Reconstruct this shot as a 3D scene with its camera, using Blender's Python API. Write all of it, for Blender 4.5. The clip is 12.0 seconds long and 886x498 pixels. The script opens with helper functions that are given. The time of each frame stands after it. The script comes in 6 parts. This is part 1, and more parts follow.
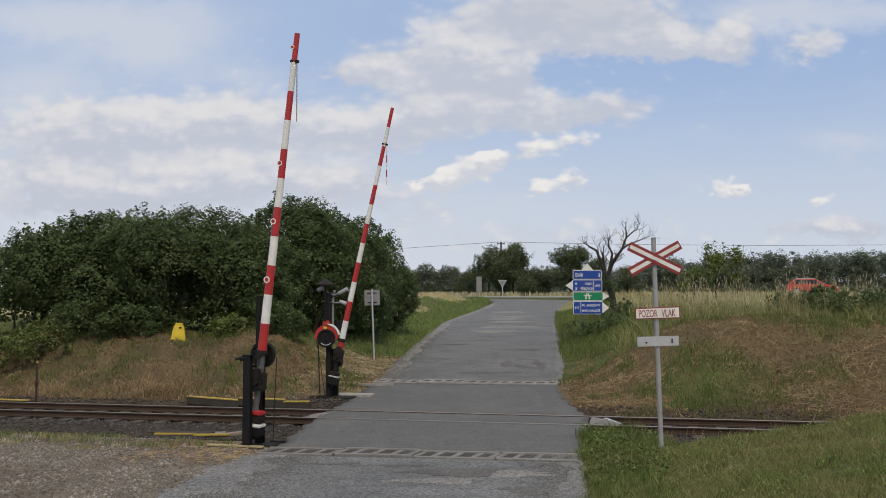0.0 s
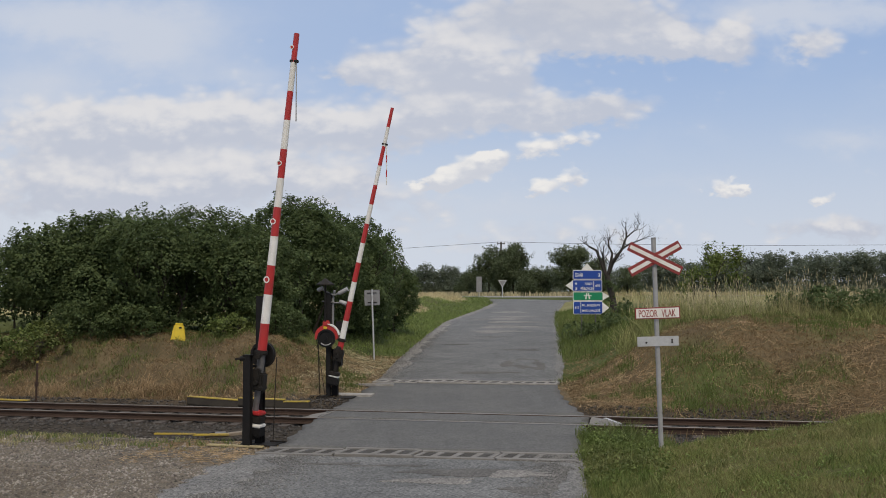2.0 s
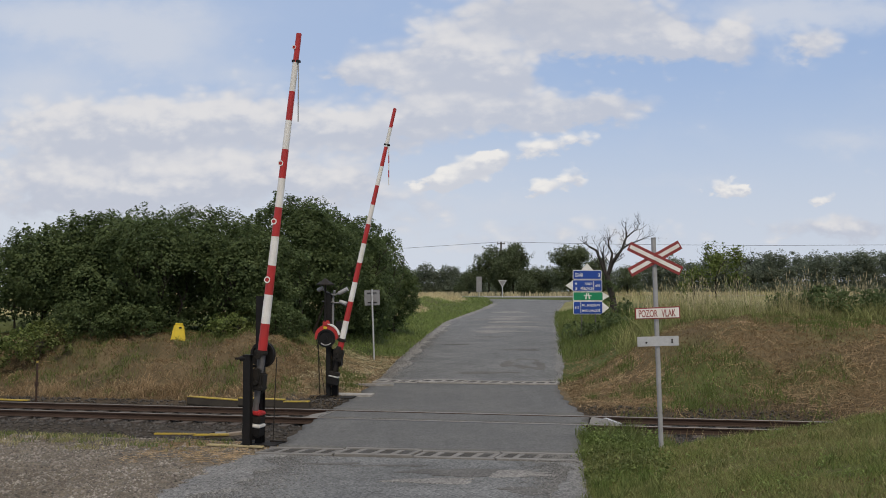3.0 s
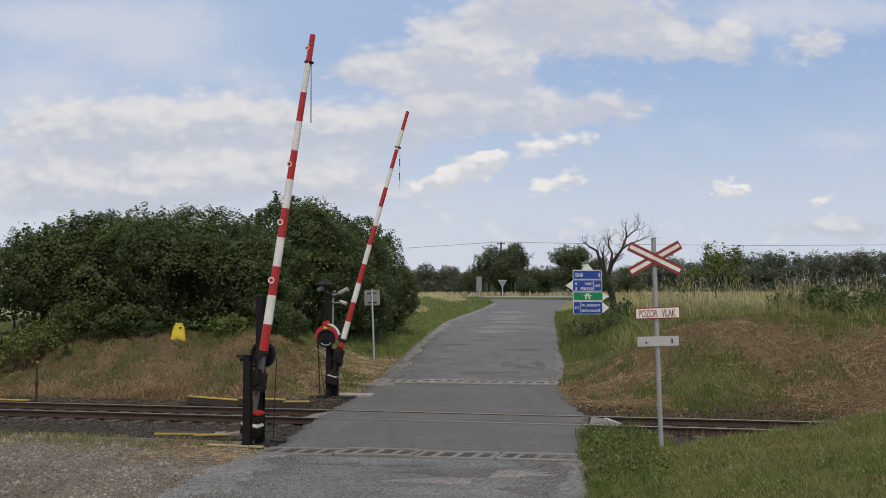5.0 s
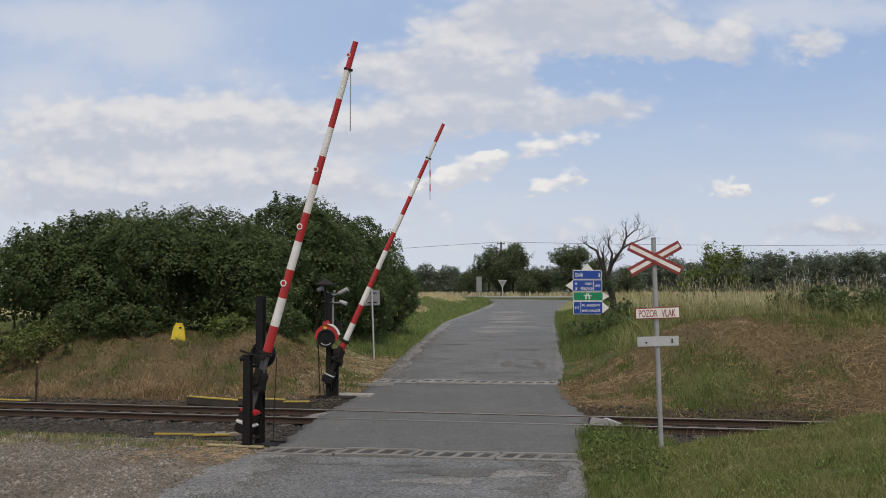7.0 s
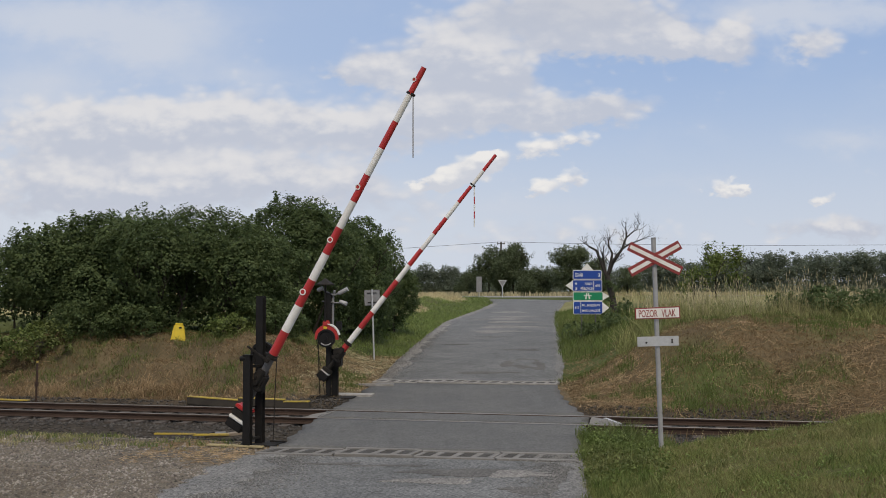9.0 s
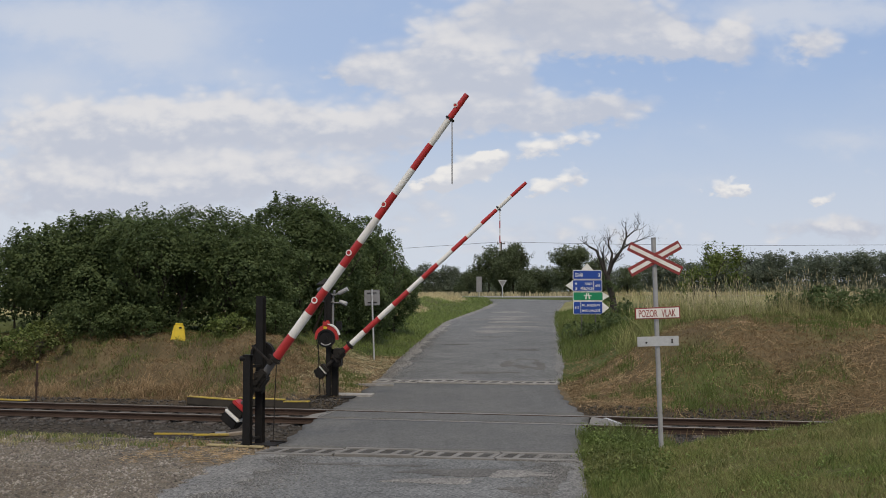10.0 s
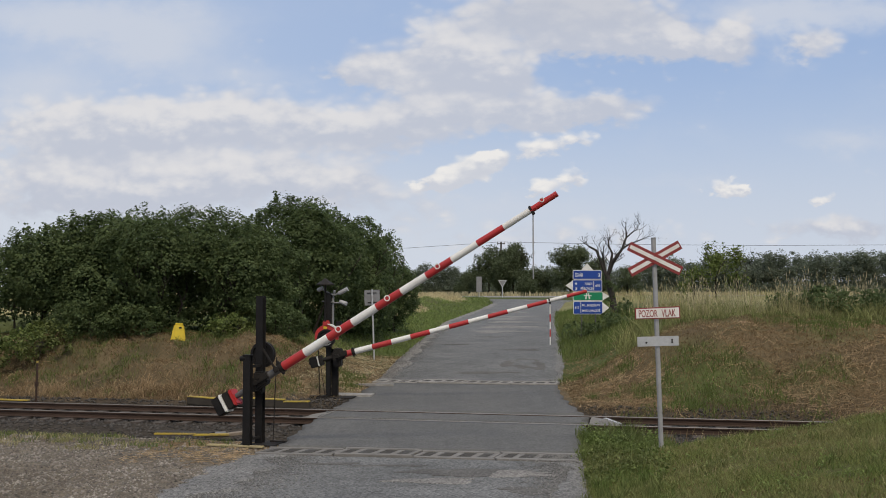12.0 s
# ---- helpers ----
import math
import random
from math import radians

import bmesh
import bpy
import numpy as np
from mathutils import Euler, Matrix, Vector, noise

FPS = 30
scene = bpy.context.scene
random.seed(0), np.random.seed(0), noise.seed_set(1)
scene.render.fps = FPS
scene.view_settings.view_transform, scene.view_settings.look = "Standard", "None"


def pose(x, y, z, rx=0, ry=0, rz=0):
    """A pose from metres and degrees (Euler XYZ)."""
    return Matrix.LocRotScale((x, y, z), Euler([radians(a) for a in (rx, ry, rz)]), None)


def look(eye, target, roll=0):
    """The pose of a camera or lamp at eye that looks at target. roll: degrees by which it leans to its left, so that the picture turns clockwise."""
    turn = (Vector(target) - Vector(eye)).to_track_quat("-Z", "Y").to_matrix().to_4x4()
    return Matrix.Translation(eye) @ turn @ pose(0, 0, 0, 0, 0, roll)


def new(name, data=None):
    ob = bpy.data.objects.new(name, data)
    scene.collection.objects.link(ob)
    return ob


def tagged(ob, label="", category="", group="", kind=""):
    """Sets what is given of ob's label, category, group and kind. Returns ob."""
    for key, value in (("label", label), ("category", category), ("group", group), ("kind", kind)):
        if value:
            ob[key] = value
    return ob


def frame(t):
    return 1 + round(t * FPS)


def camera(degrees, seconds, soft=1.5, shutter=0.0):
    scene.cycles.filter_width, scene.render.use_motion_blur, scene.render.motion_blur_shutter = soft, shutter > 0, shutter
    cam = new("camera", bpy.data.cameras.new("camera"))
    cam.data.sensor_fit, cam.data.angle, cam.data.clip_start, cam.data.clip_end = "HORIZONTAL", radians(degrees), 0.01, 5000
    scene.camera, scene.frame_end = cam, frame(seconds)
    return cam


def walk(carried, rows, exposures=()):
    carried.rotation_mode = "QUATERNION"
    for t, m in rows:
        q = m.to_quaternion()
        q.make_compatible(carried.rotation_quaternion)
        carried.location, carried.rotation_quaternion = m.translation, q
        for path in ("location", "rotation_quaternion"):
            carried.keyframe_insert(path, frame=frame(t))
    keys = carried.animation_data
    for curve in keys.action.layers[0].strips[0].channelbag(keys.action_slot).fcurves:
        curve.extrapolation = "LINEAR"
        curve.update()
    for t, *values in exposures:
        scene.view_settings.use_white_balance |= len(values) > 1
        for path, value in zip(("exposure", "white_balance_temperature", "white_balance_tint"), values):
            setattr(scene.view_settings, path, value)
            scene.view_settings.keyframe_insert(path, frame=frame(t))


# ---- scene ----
# ---- camera ----
EYE_Z = 2.92
cam = camera(49.5, 12.0, soft=0.95)
walk(cam, [(0, pose(0, 0, EYE_Z, 92.593, 0, 0)), (12.0, pose(0, 0, EYE_Z, 92.593, 0, 0))], exposures=[(0, 0.0), (12.0, 0.0)])

# ---- sky and sun ----
SUN_EL, SUN_AZ = 54.0, 168.0     # degrees; azimuth clockwise from +Y


def N(tree, kind, **values):
    """A node; i0, i1 ... set its inputs by number."""
    node = tree.nodes.new(kind)
    for key, value in values.items():
        node.inputs[int(key[1:])].default_value = value
    return node


def scale_node(tree):
    node = tree.nodes.new("ShaderNodeVectorMath")
    node.operation = "SCALE"
    return node


def math_node(tree, op, a, b=None, clamp=False):
    node = tree.nodes.new("ShaderNodeMath")
    node.operation, node.use_clamp = op, clamp
    for k, v in enumerate((a, b)):
        if v is None:
            continue
        if isinstance(v, (int, float)):
            node.inputs[k].default_value = v
        else:
            tree.links.new(v, node.inputs[k])
    return node.outputs[0]


def ramp(tree, value, low, high):
    """0 below low, 1 above high, smooth between."""
    node = tree.nodes.new("ShaderNodeMapRange")
    node.interpolation_type = "SMOOTHSTEP"
    node.inputs[1].default_value, node.inputs[2].default_value = low, high
    tree.links.new(value, node.inputs[0])
    return node.outputs[0]


def mix_col(tree, fac, a, b, blend="MIX"):
    node = tree.nodes.new("ShaderNodeMix")
    node.data_type, node.blend_type = "RGBA", blend
    for k, v in ((0, fac), (6, a), (7, b)):
        if isinstance(v, (int, float)):
            node.inputs[k].default_value = v
        elif isinstance(v, tuple):
            node.inputs[k].default_value = (*v, 1)
        else:
            tree.links.new(v, node.inputs[k])
    return node.outputs[2]


# Clouds, in thousandths of the tangent plane ahead: centre east and up, half-width, half-height, weight
LONG_BANK = [(-408, 166, 70, 24, 0.9), (-345, 176, 60, 24, 0.9), (-285, 170, 55, 20, 0.85), (-215, 180, 58, 23, 0.95), (-145, 174, 55, 20, 0.9), (-85, 168, 50, 18, 0.85), (-25, 186, 40, 24, 0.85),
             (40, 184, 60, 17, 0.8), (110, 190, 60, 14, 0.8), (180, 199, 46, 11, 0.8), (140, 181, 60, 8, 0.6)]
LOW_BANK = [(-430, 106, 60, 26, 0.9), (-355, 108, 60, 27, 0.9), (-290, 112, 50, 22, 0.9), (-225, 112, 48, 22, 0.85), (-175, 124, 24, 15, 0.8), (-132, 110, 36, 21, 0.8), (-85, 116, 36, 17, 0.6),
            (-40, 92, 60, 20, 0.5), (125, 58, 150, 16, 0.5), (385, 68, 60, 9, 0.7), (440, 70, 34, 11, 0.8)]
HIGH_BANK = [(-70, 238, 36, 22, 0.9), (-92, 229, 22, 12, 0.5), (5, 252, 46, 28, 1.0), (42, 236, 46, 26, 1.0), (78, 230, 24, 20, 0.7), (20, 218, 50, 12, 0.6), (92, 294, 80, 24, 1.0), (165, 290, 64, 26, 1.0),
             (200, 262, 36, 22, 0.9), (130, 262, 28, 14, 0.7), (246, 258, 27, 18, 1.2), (305, 264, 27, 24, 1.3), (392, 262, 26, 16, 0.9)]
VEILS = [(-400, 290, 130, 24, 0.9), (-310, 258, 70, 28, 0.9), (-430, 216, 60, 26, 0.7), (370, 294, 130, 20, 1.0), (425, 158, 46, 12, 0.6), (60, 88, 110, 12, 0.45), (250, 118, 90, 9, 0.35), (-200, 225, 80, 12, 0.35)]
HEAPS = [(-14, 113, 20, 9, 1.0), (10, 121, 22, 12, 1.25), (36, 132, 22, 12, 1.25), (54, 141, 18, 10, 1.15), (96, 150, 27, 12, 0.85), (140, 161, 26, 12, 0.85), (100, 107, 16, 12, 1.1), (137, 119, 19, 12, 1.15),
         (296, 108, 24, 9, 1.0), (316, 106, 10, 5, 0.7), (392, 95, 17, 6, 0.8), (404, 101, 8, 5, 0.6), (274, 131, 6, 4, 0.6)]


def blobs(t, east, up, rows):
    """How much cloud there is, and how high in its heap: the sum over the blobs, and the sum weighted by the height in each."""
    total = tall = None
    for cx, cy, hx, hy, weight in rows:
        dx = math_node(t, "DIVIDE", math_node(t, "SUBTRACT", east, cx / 1000), hx / 1000)
        dy = math_node(t, "DIVIDE", math_node(t, "SUBTRACT", up, cy / 1000), hy / 1000)
        d2 = math_node(t, "ADD", math_node(t, "MULTIPLY", dx, dx), math_node(t, "MULTIPLY", dy, dy))
        blob = math_node(t, "MULTIPLY", math_node(t, "EXPONENT", math_node(t, "MULTIPLY", d2, -0.9)), weight)
        rise = math_node(t, "MULTIPLY", blob, dy)
        total = blob if total is None else math_node(t, "ADD", total, blob)
        tall = rise if tall is None else math_node(t, "ADD", tall, rise)
    return total, tall


def build_sky():
    world = bpy.data.worlds.new("sky")
    world.use_nodes = True
    scene.world = world
    t = world.node_tree
    t.nodes.clear()

    def add(*terms):
        out = terms[0]
        for q in terms[1:]:
            out = math_node(t, "ADD", out, q)
        return out

    def times(a, b):
        return math_node(t, "MULTIPLY", a, b)
    out, bg = t.nodes.new("ShaderNodeOutputWorld"), t.nodes.new("ShaderNodeBackground")
    t.links.new(bg.outputs[0], out.inputs[0])
    sky = t.nodes.new("ShaderNodeTexSky")
    sky.sky_type, sky.sun_disc = "NISHITA", False
    sky.sun_elevation, sky.sun_rotation = radians(SUN_EL), radians(SUN_AZ)
    sky.air_density, sky.dust_density, sky.ozone_density = 1.1, 2.0, 1.6
    coords = t.nodes.new("ShaderNodeTexCoord")
    axes = t.nodes.new("ShaderNodeSeparateXYZ")
    t.links.new(coords.outputs["Generated"], axes.inputs[0])
    x, y, z = axes.outputs
    ahead = math_node(t, "MAXIMUM", math_node(t, "ABSOLUTE", y), 0.15)
    east, up = math_node(t, "DIVIDE", x, ahead), math_node(t, "DIVIDE", z, ahead)
    plane = t.nodes.new("ShaderNodeCombineXYZ")
    t.links.new(east, plane.inputs[0])
    t.links.new(times(up, 1.7), plane.inputs[1])
    t.links.new(y, plane.inputs[2])

    def noise(scale, detail, roughness, shift=0.0):
        node = N(t, "ShaderNodeTexNoise", i2=scale, i3=detail, i4=roughness)
        if shift:
            moved = t.nodes.new("ShaderNodeVectorMath")
            moved.inputs[1].default_value = (shift * 0.5, shift, 0.0)
            t.links.new(plane.outputs[0], moved.inputs[0])
            t.links.new(moved.outputs[0], node.inputs[0])
        else:
            t.links.new(plane.outputs[0], node.inputs[0])
        return math_node(t, "SUBTRACT", node.outputs[0], 0.5)
    broad, puff, fine, soft_puff = noise(7.0, 3.0, 0.5), noise(24.0, 4.0, 0.52), noise(75.0, 4.0, 0.55), noise(13.0, 3.0, 0.5)
    # rounded billows at two sizes
    cells = []
    ripple = N(t, "ShaderNodeTexNoise", i2=30.0, i3=2.0)
    t.links.new(plane.outputs[0], ripple.inputs[0])
    bent = mix_col(t, 0.02, plane.outputs[0], ripple.outputs["Color"])
    for scale in (26.0, 60.0):
        node = N(t, "ShaderNodeTexVoronoi", i2=scale)
        node.feature = "SMOOTH_F1"
        node.inputs["Smoothness"].default_value = 0.35
        t.links.new(bent, node.inputs[0])
        cells.append(math_node(t, "SUBTRACT", 0.42, node.outputs["Distance"]))
    billow = add(times(cells[0], 0.6), times(cells[1], 0.5))
    # lit side of the billows: how the billows change towards the light
    lit = times(math_node(t, "SUBTRACT", puff, noise(24.0, 4.0, 0.52, 0.012)), 2.2)
    e2 = add(east, times(broad, 0.06), times(puff, 0.035), times(fine, 0.012))
    u2 = add(up, times(broad, 0.020), times(puff, 0.030), times(fine, 0.012))
    e3 = add(east, times(puff, 0.030), times(fine, 0.024))
    u3 = add(up, times(puff, 0.012), times(fine, 0.020))
    banks, tall = blobs(t, e2, u2, [(a, b, c, d * 1.22, w) for a, b, c, d, w in LONG_BANK + LOW_BANK] + HIGH_BANK)
    veils, _ = blobs(t, e2, u2, VEILS)
    heaps, heap_tall = blobs(t, e3, u3, HEAPS)
    banks = add(banks, times(puff, 0.35), times(fine, 0.25), times(soft_puff, 0.35), times(billow, 0.70), 0.06)
    # unseen sky behind, beside and overhead: mostly cloud, added to whiten the skylight
    away = math_node(t, "MAXIMUM", ramp(t, z, 0.36, 0.6), ramp(t, y, 0.75, 0.45))
    banks = add(banks, times(away, add(times(broad, 2.0), 0.62)))
    cover = times(ramp(t, banks, 0.16, 0.82), 0.95)
    thin = times(ramp(t, add(veils, times(soft_puff, 0.8), times(puff, 0.35)), -0.05, 1.0), 0.85)
    crisp = times(ramp(t, add(heaps, times(fine, 0.55), times(puff, 0.5), times(billow, 1.15)), 0.30, 0.78), times(ramp(t, heaps, 0.10, 0.40), 0.92))
    veil = times(ramp(t, z, 0.25, 0.02), 0.88)
    veil = math_node(t, "ADD", veil, times(ramp(t, x, 0.25, -0.45), 0.30), clamp=True)
    level = scale_node(t)
    t.links.new(sky.outputs[0], level.inputs[0])
    level.inputs[3].default_value = 0.10
    base = mix_col(t, 0.7, level.outputs[0], (0.385, 0.515, 0.785))
    hazy = mix_col(t, veil, base, (0.622, 0.668, 0.748))
    hazy = mix_col(t, thin, hazy, (0.600, 0.640, 0.725))
    shade = ramp(t, add(times(tall, 0.75), times(lit, 0.7), times(soft_puff, 0.9), times(fine, 0.3), times(billow, 0.9)), -0.55, 0.68)
    cloud = mix_col(t, shade, (0.530, 0.562, 0.648), (0.738, 0.728, 0.738))
    # the cloud overhead is thick and grey beneath
    grey = times(times(ramp(t, up, 0.245, 0.30), ramp(t, math_node(t, "ABSOLUTE", math_node(t, "SUBTRACT", east, 0.13)), 0.16, 0.02)), 0.65)
    cloud = mix_col(t, grey, cloud, (0.500, 0.530, 0.610))
    sky_col = mix_col(t, cover, hazy, cloud)
    bright = mix_col(t, ramp(t, add(times(heap_tall, 0.9), times(lit, 0.6), times(fine, 0.4), times(billow, 1.0)), -0.6, 0.45), (0.600, 0.620, 0.680), (0.860, 0.835, 0.805))
    t.links.new(mix_col(t, crisp, sky_col, bright), bg.inputs[0])
    bg.inputs[1].default_value = 1.0


build_sky()
sun = new("sun", bpy.data.lights.new("sun", "SUN"))
sun.data.energy, sun.data.angle, sun.data.color = 2.1, radians(11), (1.0, 0.86, 0.66)
_az, _el = radians(SUN_AZ), radians(SUN_EL)
sun.matrix_world = look((0, 0, 0), (-math.sin(_az) * math.cos(_el), -math.cos(_az) * math.cos(_el), -math.sin(_el)))


# ---- materials ----
def material(name, colour, second=None, rough=0.8, metal=0.0, scale=4.0, grain=60.0, bump=0.15, amount=0.5, spread=0.0, object_random=0.0, clear=0.0):
    """A painted, worn or natural surface: two colours blended by a broad noise, fine grain and relief."""
    m = bpy.data.materials.new(name)
    m.use_nodes = True
    t = m.node_tree
    bsdf = t.nodes["Principled BSDF"]
    coords = t.nodes.new("ShaderNodeTexCoord")
    broad = N(t, "ShaderNodeTexNoise", i2=scale, i3=6.0, i4=0.6)
    fine = N(t, "ShaderNodeTexNoise", i2=grain, i3=4.0, i4=0.6)
    for n in (broad, fine):
        t.links.new(coords.outputs["Object"], n.inputs[0])
    second = second or tuple(c * 0.72 for c in colour)
    col = mix_col(t, math_node(t, "MULTIPLY", ramp(t, broad.outputs[0], 0.35, 0.7), amount), colour, second)
    speck = t.nodes.new("ShaderNodeMapRange")
    speck.inputs[3].default_value, speck.inputs[4].default_value = 0.8, 1.2
    t.links.new(fine.outputs[0], speck.inputs[0])
    value = speck.outputs[0]
    if spread:
        island = t.nodes.new("ShaderNodeNewGeometry")
        r = t.nodes.new("ShaderNodeMapRange")
        r.inputs[3].default_value, r.inputs[4].default_value = 1 - spread, 1 + spread
        t.links.new(island.outputs["Random Per Island"], r.inputs[0])
        value = math_node(t, "MULTIPLY", value, r.outputs[0])
    if object_random:
        info = t.nodes.new("ShaderNodeObjectInfo")
        r = t.nodes.new("ShaderNodeMapRange")
        r.inputs[3].default_value, r.inputs[4].default_value = 1 - object_random, 1 + object_random
        t.links.new(info.outputs["Random"], r.inputs[0])
        value = math_node(t, "MULTIPLY", value, r.outputs[0])
    scaled = scale_node(t)
    t.links.new(col, scaled.inputs[0])
    t.links.new(value, scaled.inputs[3])
    t.links.new(scaled.outputs[0], bsdf.inputs["Base Color"])
    bsdf.inputs["Roughness"].default_value, bsdf.inputs["Metallic"].default_value = rough, metal
    bsdf.inputs["Coat Weight"].default_value = clear
    if bump:
        b = N(t, "ShaderNodeBump", i0=bump, i1=0.02)
        t.links.new(fine.outputs[0], b.inputs[2])
        t.links.new(b.outputs[0], bsdf.inputs["Normal"])
    return m


def leaf_material(name, colour, second, spread=0.35, scale=0.5, through_light=0.33):
    """Leaves and blades: colour varies from leaf to leaf and over the plant; some light passes through."""
    m = material(name, colour, second, rough=0.55, scale=scale, grain=8.0, bump=0, amount=0.9, spread=spread)
    t = m.node_tree
    bsdf, out = t.nodes["Principled BSDF"], t.nodes["Material Output"]
    bsdf.inputs["Specular IOR Level"].default_value = 0.12
    lit = t.nodes.new("ShaderNodeBsdfTranslucent")
    t.links.new(bsdf.inputs["Base Color"].links[0].from_socket, lit.inputs[0])
    both = N(t, "ShaderNodeMixShader", i0=through_light)
    t.links.new(bsdf.outputs[0], both.inputs[1])
    t.links.new(lit.outputs[0], both.inputs[2])
    t.links.new(both.outputs[0], out.inputs[0])
    return m


def ground_material(name="soil_and_turf"):
    """Soil, gravel and turf; the kind of ground comes from the mesh, the grain from noise at several sizes."""
    m = bpy.data.materials.new(name)
    m.use_nodes = True
    t = m.node_tree
    bsdf = t.nodes["Principled BSDF"]
    kind = t.nodes.new("ShaderNodeVertexColor")
    kind.layer_name = "kind"
    coords = t.nodes.new("ShaderNodeTexCoord")
    value = None
    for size, low, high in ((0.7, 0.75, 1.25), (9.0, 0.7, 1.3), (45.0, 0.6, 1.4)):
        n = N(t, "ShaderNodeTexNoise", i2=size, i3=5.0, i4=0.62)
        t.links.new(coords.outputs["Object"], n.inputs[0])
        r = t.nodes.new("ShaderNodeMapRange")
        r.inputs[1].default_value, r.inputs[2].default_value = 0.3, 0.7
        r.inputs[3].default_value, r.inputs[4].default_value = low, high
        t.links.new(n.outputs[0], r.inputs[0])
        value = r.outputs[0] if value is None else math_node(t, "MULTIPLY", value, r.outputs[0])
    scaled = scale_node(t)
    t.links.new(kind.outputs[0], scaled.inputs[0])
    t.links.new(value, scaled.inputs[3])
    t.links.new(scaled.outputs[0], bsdf.inputs["Base Color"])
    bsdf.inputs["Roughness"].default_value = 0.95
    bsdf.inputs["Specular IOR Level"].default_value = 0.1
    b = N(t, "ShaderNodeBump", i0=0.6, i1=0.05)
    t.links.new(value, b.inputs[2])
    t.links.new(b.outputs[0], bsdf.inputs["Normal"])
    return m


def asphalt_material(name, colour, patch, grit, streak=0.0, along=(0.6, 1.1, 1.0)):
    """Asphalt: pale aggregate in a grey binder, worn patches, streaks along the road."""
    m = bpy.data.materials.new(name)
    m.use_nodes = True
    t = m.node_tree
    bsdf = t.nodes["Principled BSDF"]
    coords = t.nodes.new("ShaderNodeTexCoord")
    stone = N(t, "ShaderNodeTexVoronoi", i2=34.0)
    broad = N(t, "ShaderNodeTexNoise", i2=0.55, i3=6.0, i4=0.6)
    mid = N(t, "ShaderNodeTexNoise", i2=3.5, i3=6.0, i4=0.65)
    stretch = N(t, "ShaderNodeMapping")
    stretch.inputs[3].default_value = along
    t.links.new(coords.outputs["Object"], stretch.inputs[0])
    band = N(t, "ShaderNodeTexNoise", i2=1.0, i3=5.0, i4=0.6)
    t.links.new(stretch.outputs[0], band.inputs[0])
    for n in (stone, broad, mid):
        t.links.new(coords.outputs["Object"], n.inputs[0])
    col = mix_col(t, ramp(t, broad.outputs[0], 0.38, 0.62), colour, patch)
    col = mix_col(t, math_node(t, "MULTIPLY", ramp(t, band.outputs[0], 0.54, 0.62), streak), col, tuple(min(1, c * 1.65) for c in colour))
    col = mix_col(t, math_node(t, "MULTIPLY", ramp(t, mid.outputs[0], 0.5, 0.75), 0.45), col, tuple(c * 0.62 for c in colour))
    # branching cracks
    bent = N(t, "ShaderNodeTexNoise", i2=1.6, i3=4.0)
    t.links.new(coords.outputs["Object"], bent.inputs[0])
    warp = mix_col(t, 0.16, coords.outputs["Object"], bent.outputs["Color"])
    crack = N(t, "ShaderNodeTexVoronoi", i2=0.75)
    crack.feature = "DISTANCE_TO_EDGE"
    t.links.new(warp, crack.inputs[0])
    line = math_node(t, "MULTIPLY", ramp(t, crack.outputs[0], 0.022, 0.004), ramp(t, mid.outputs[0], 0.44, 0.58))
    col = mix_col(t, math_node(t, "MULTIPLY", line, 0.6 if streak > 0.5 else 0.1), col, tuple(c * 0.3 for c in colour))
    tone = N(t, "ShaderNodeMapRange", i3=1 - grit, i4=1 + grit)
    t.links.new(stone.outputs["Color"], tone.inputs[0])
    scaled = scale_node(t)
    t.links.new(col, scaled.inputs[0])
    t.links.new(tone.outputs[0], scaled.inputs[3])
    t.links.new(scaled.outputs[0], bsdf.inputs["Base Color"])
    bsdf.inputs["Roughness"].default_value = 0.85
    bsdf.inputs["Specular IOR Level"].default_value = 0.3
    b = N(t, "ShaderNodeBump", i0=0.35, i1=0.01)
    t.links.new(stone.outputs["Distance"], b.inputs[2])
    t.links.new(b.outputs[0], bsdf.inputs["Normal"])
    return m


M_GROUND = ground_material()
M_ASPHALT = asphalt_material("worn_asphalt", (0.117, 0.120, 0.120), (0.147, 0.150, 0.149), 0.6, 0.35)
M_SHOULDER = asphalt_material("gravelly_road_edge", (0.139, 0.139, 0.136), (0.169, 0.168, 0.163), 0.8, 0.3)
M_PATCH = asphalt_material("pale_road_patch", (0.180, 0.174, 0.164), (0.215, 0.207, 0.194), 0.6, 0.3)
M_TAR = asphalt_material("dark_tar_patch", (0.094, 0.091, 0.086), (0.115, 0.111, 0.105), 0.4, 0.2)
M_DECK = asphalt_material("crossing_asphalt", (0.103, 0.104, 0.102), (0.118, 0.118, 0.114), 0.34, 0.16, (1.9, 0.10, 1.0))
M_MAIN = asphalt_material("main_road_asphalt", (0.22, 0.22, 0.215), (0.26, 0.255, 0.25), 0.2)
M_GROOVE = material("groove_dark", (0.022, 0.021, 0.020), (0.040, 0.037, 0.033), rough=0.9, scale=3, grain=40, bump=0.2)
M_SIGNRED = material("faded_sign_red", (0.24, 0.030, 0.030), (0.19, 0.035, 0.032), rough=0.5, scale=5, grain=70, bump=0.03)
M_RED = material("red_paint", (0.43, 0.024, 0.024), (0.32, 0.030, 0.030), rough=0.45, scale=3, grain=90, bump=0.05, amount=0.7)
M_WHITE = material("white_paint", (0.74, 0.74, 0.72), (0.55, 0.53, 0.49), rough=0.5, scale=3.5, grain=70, bump=0.05, amount=0.55)
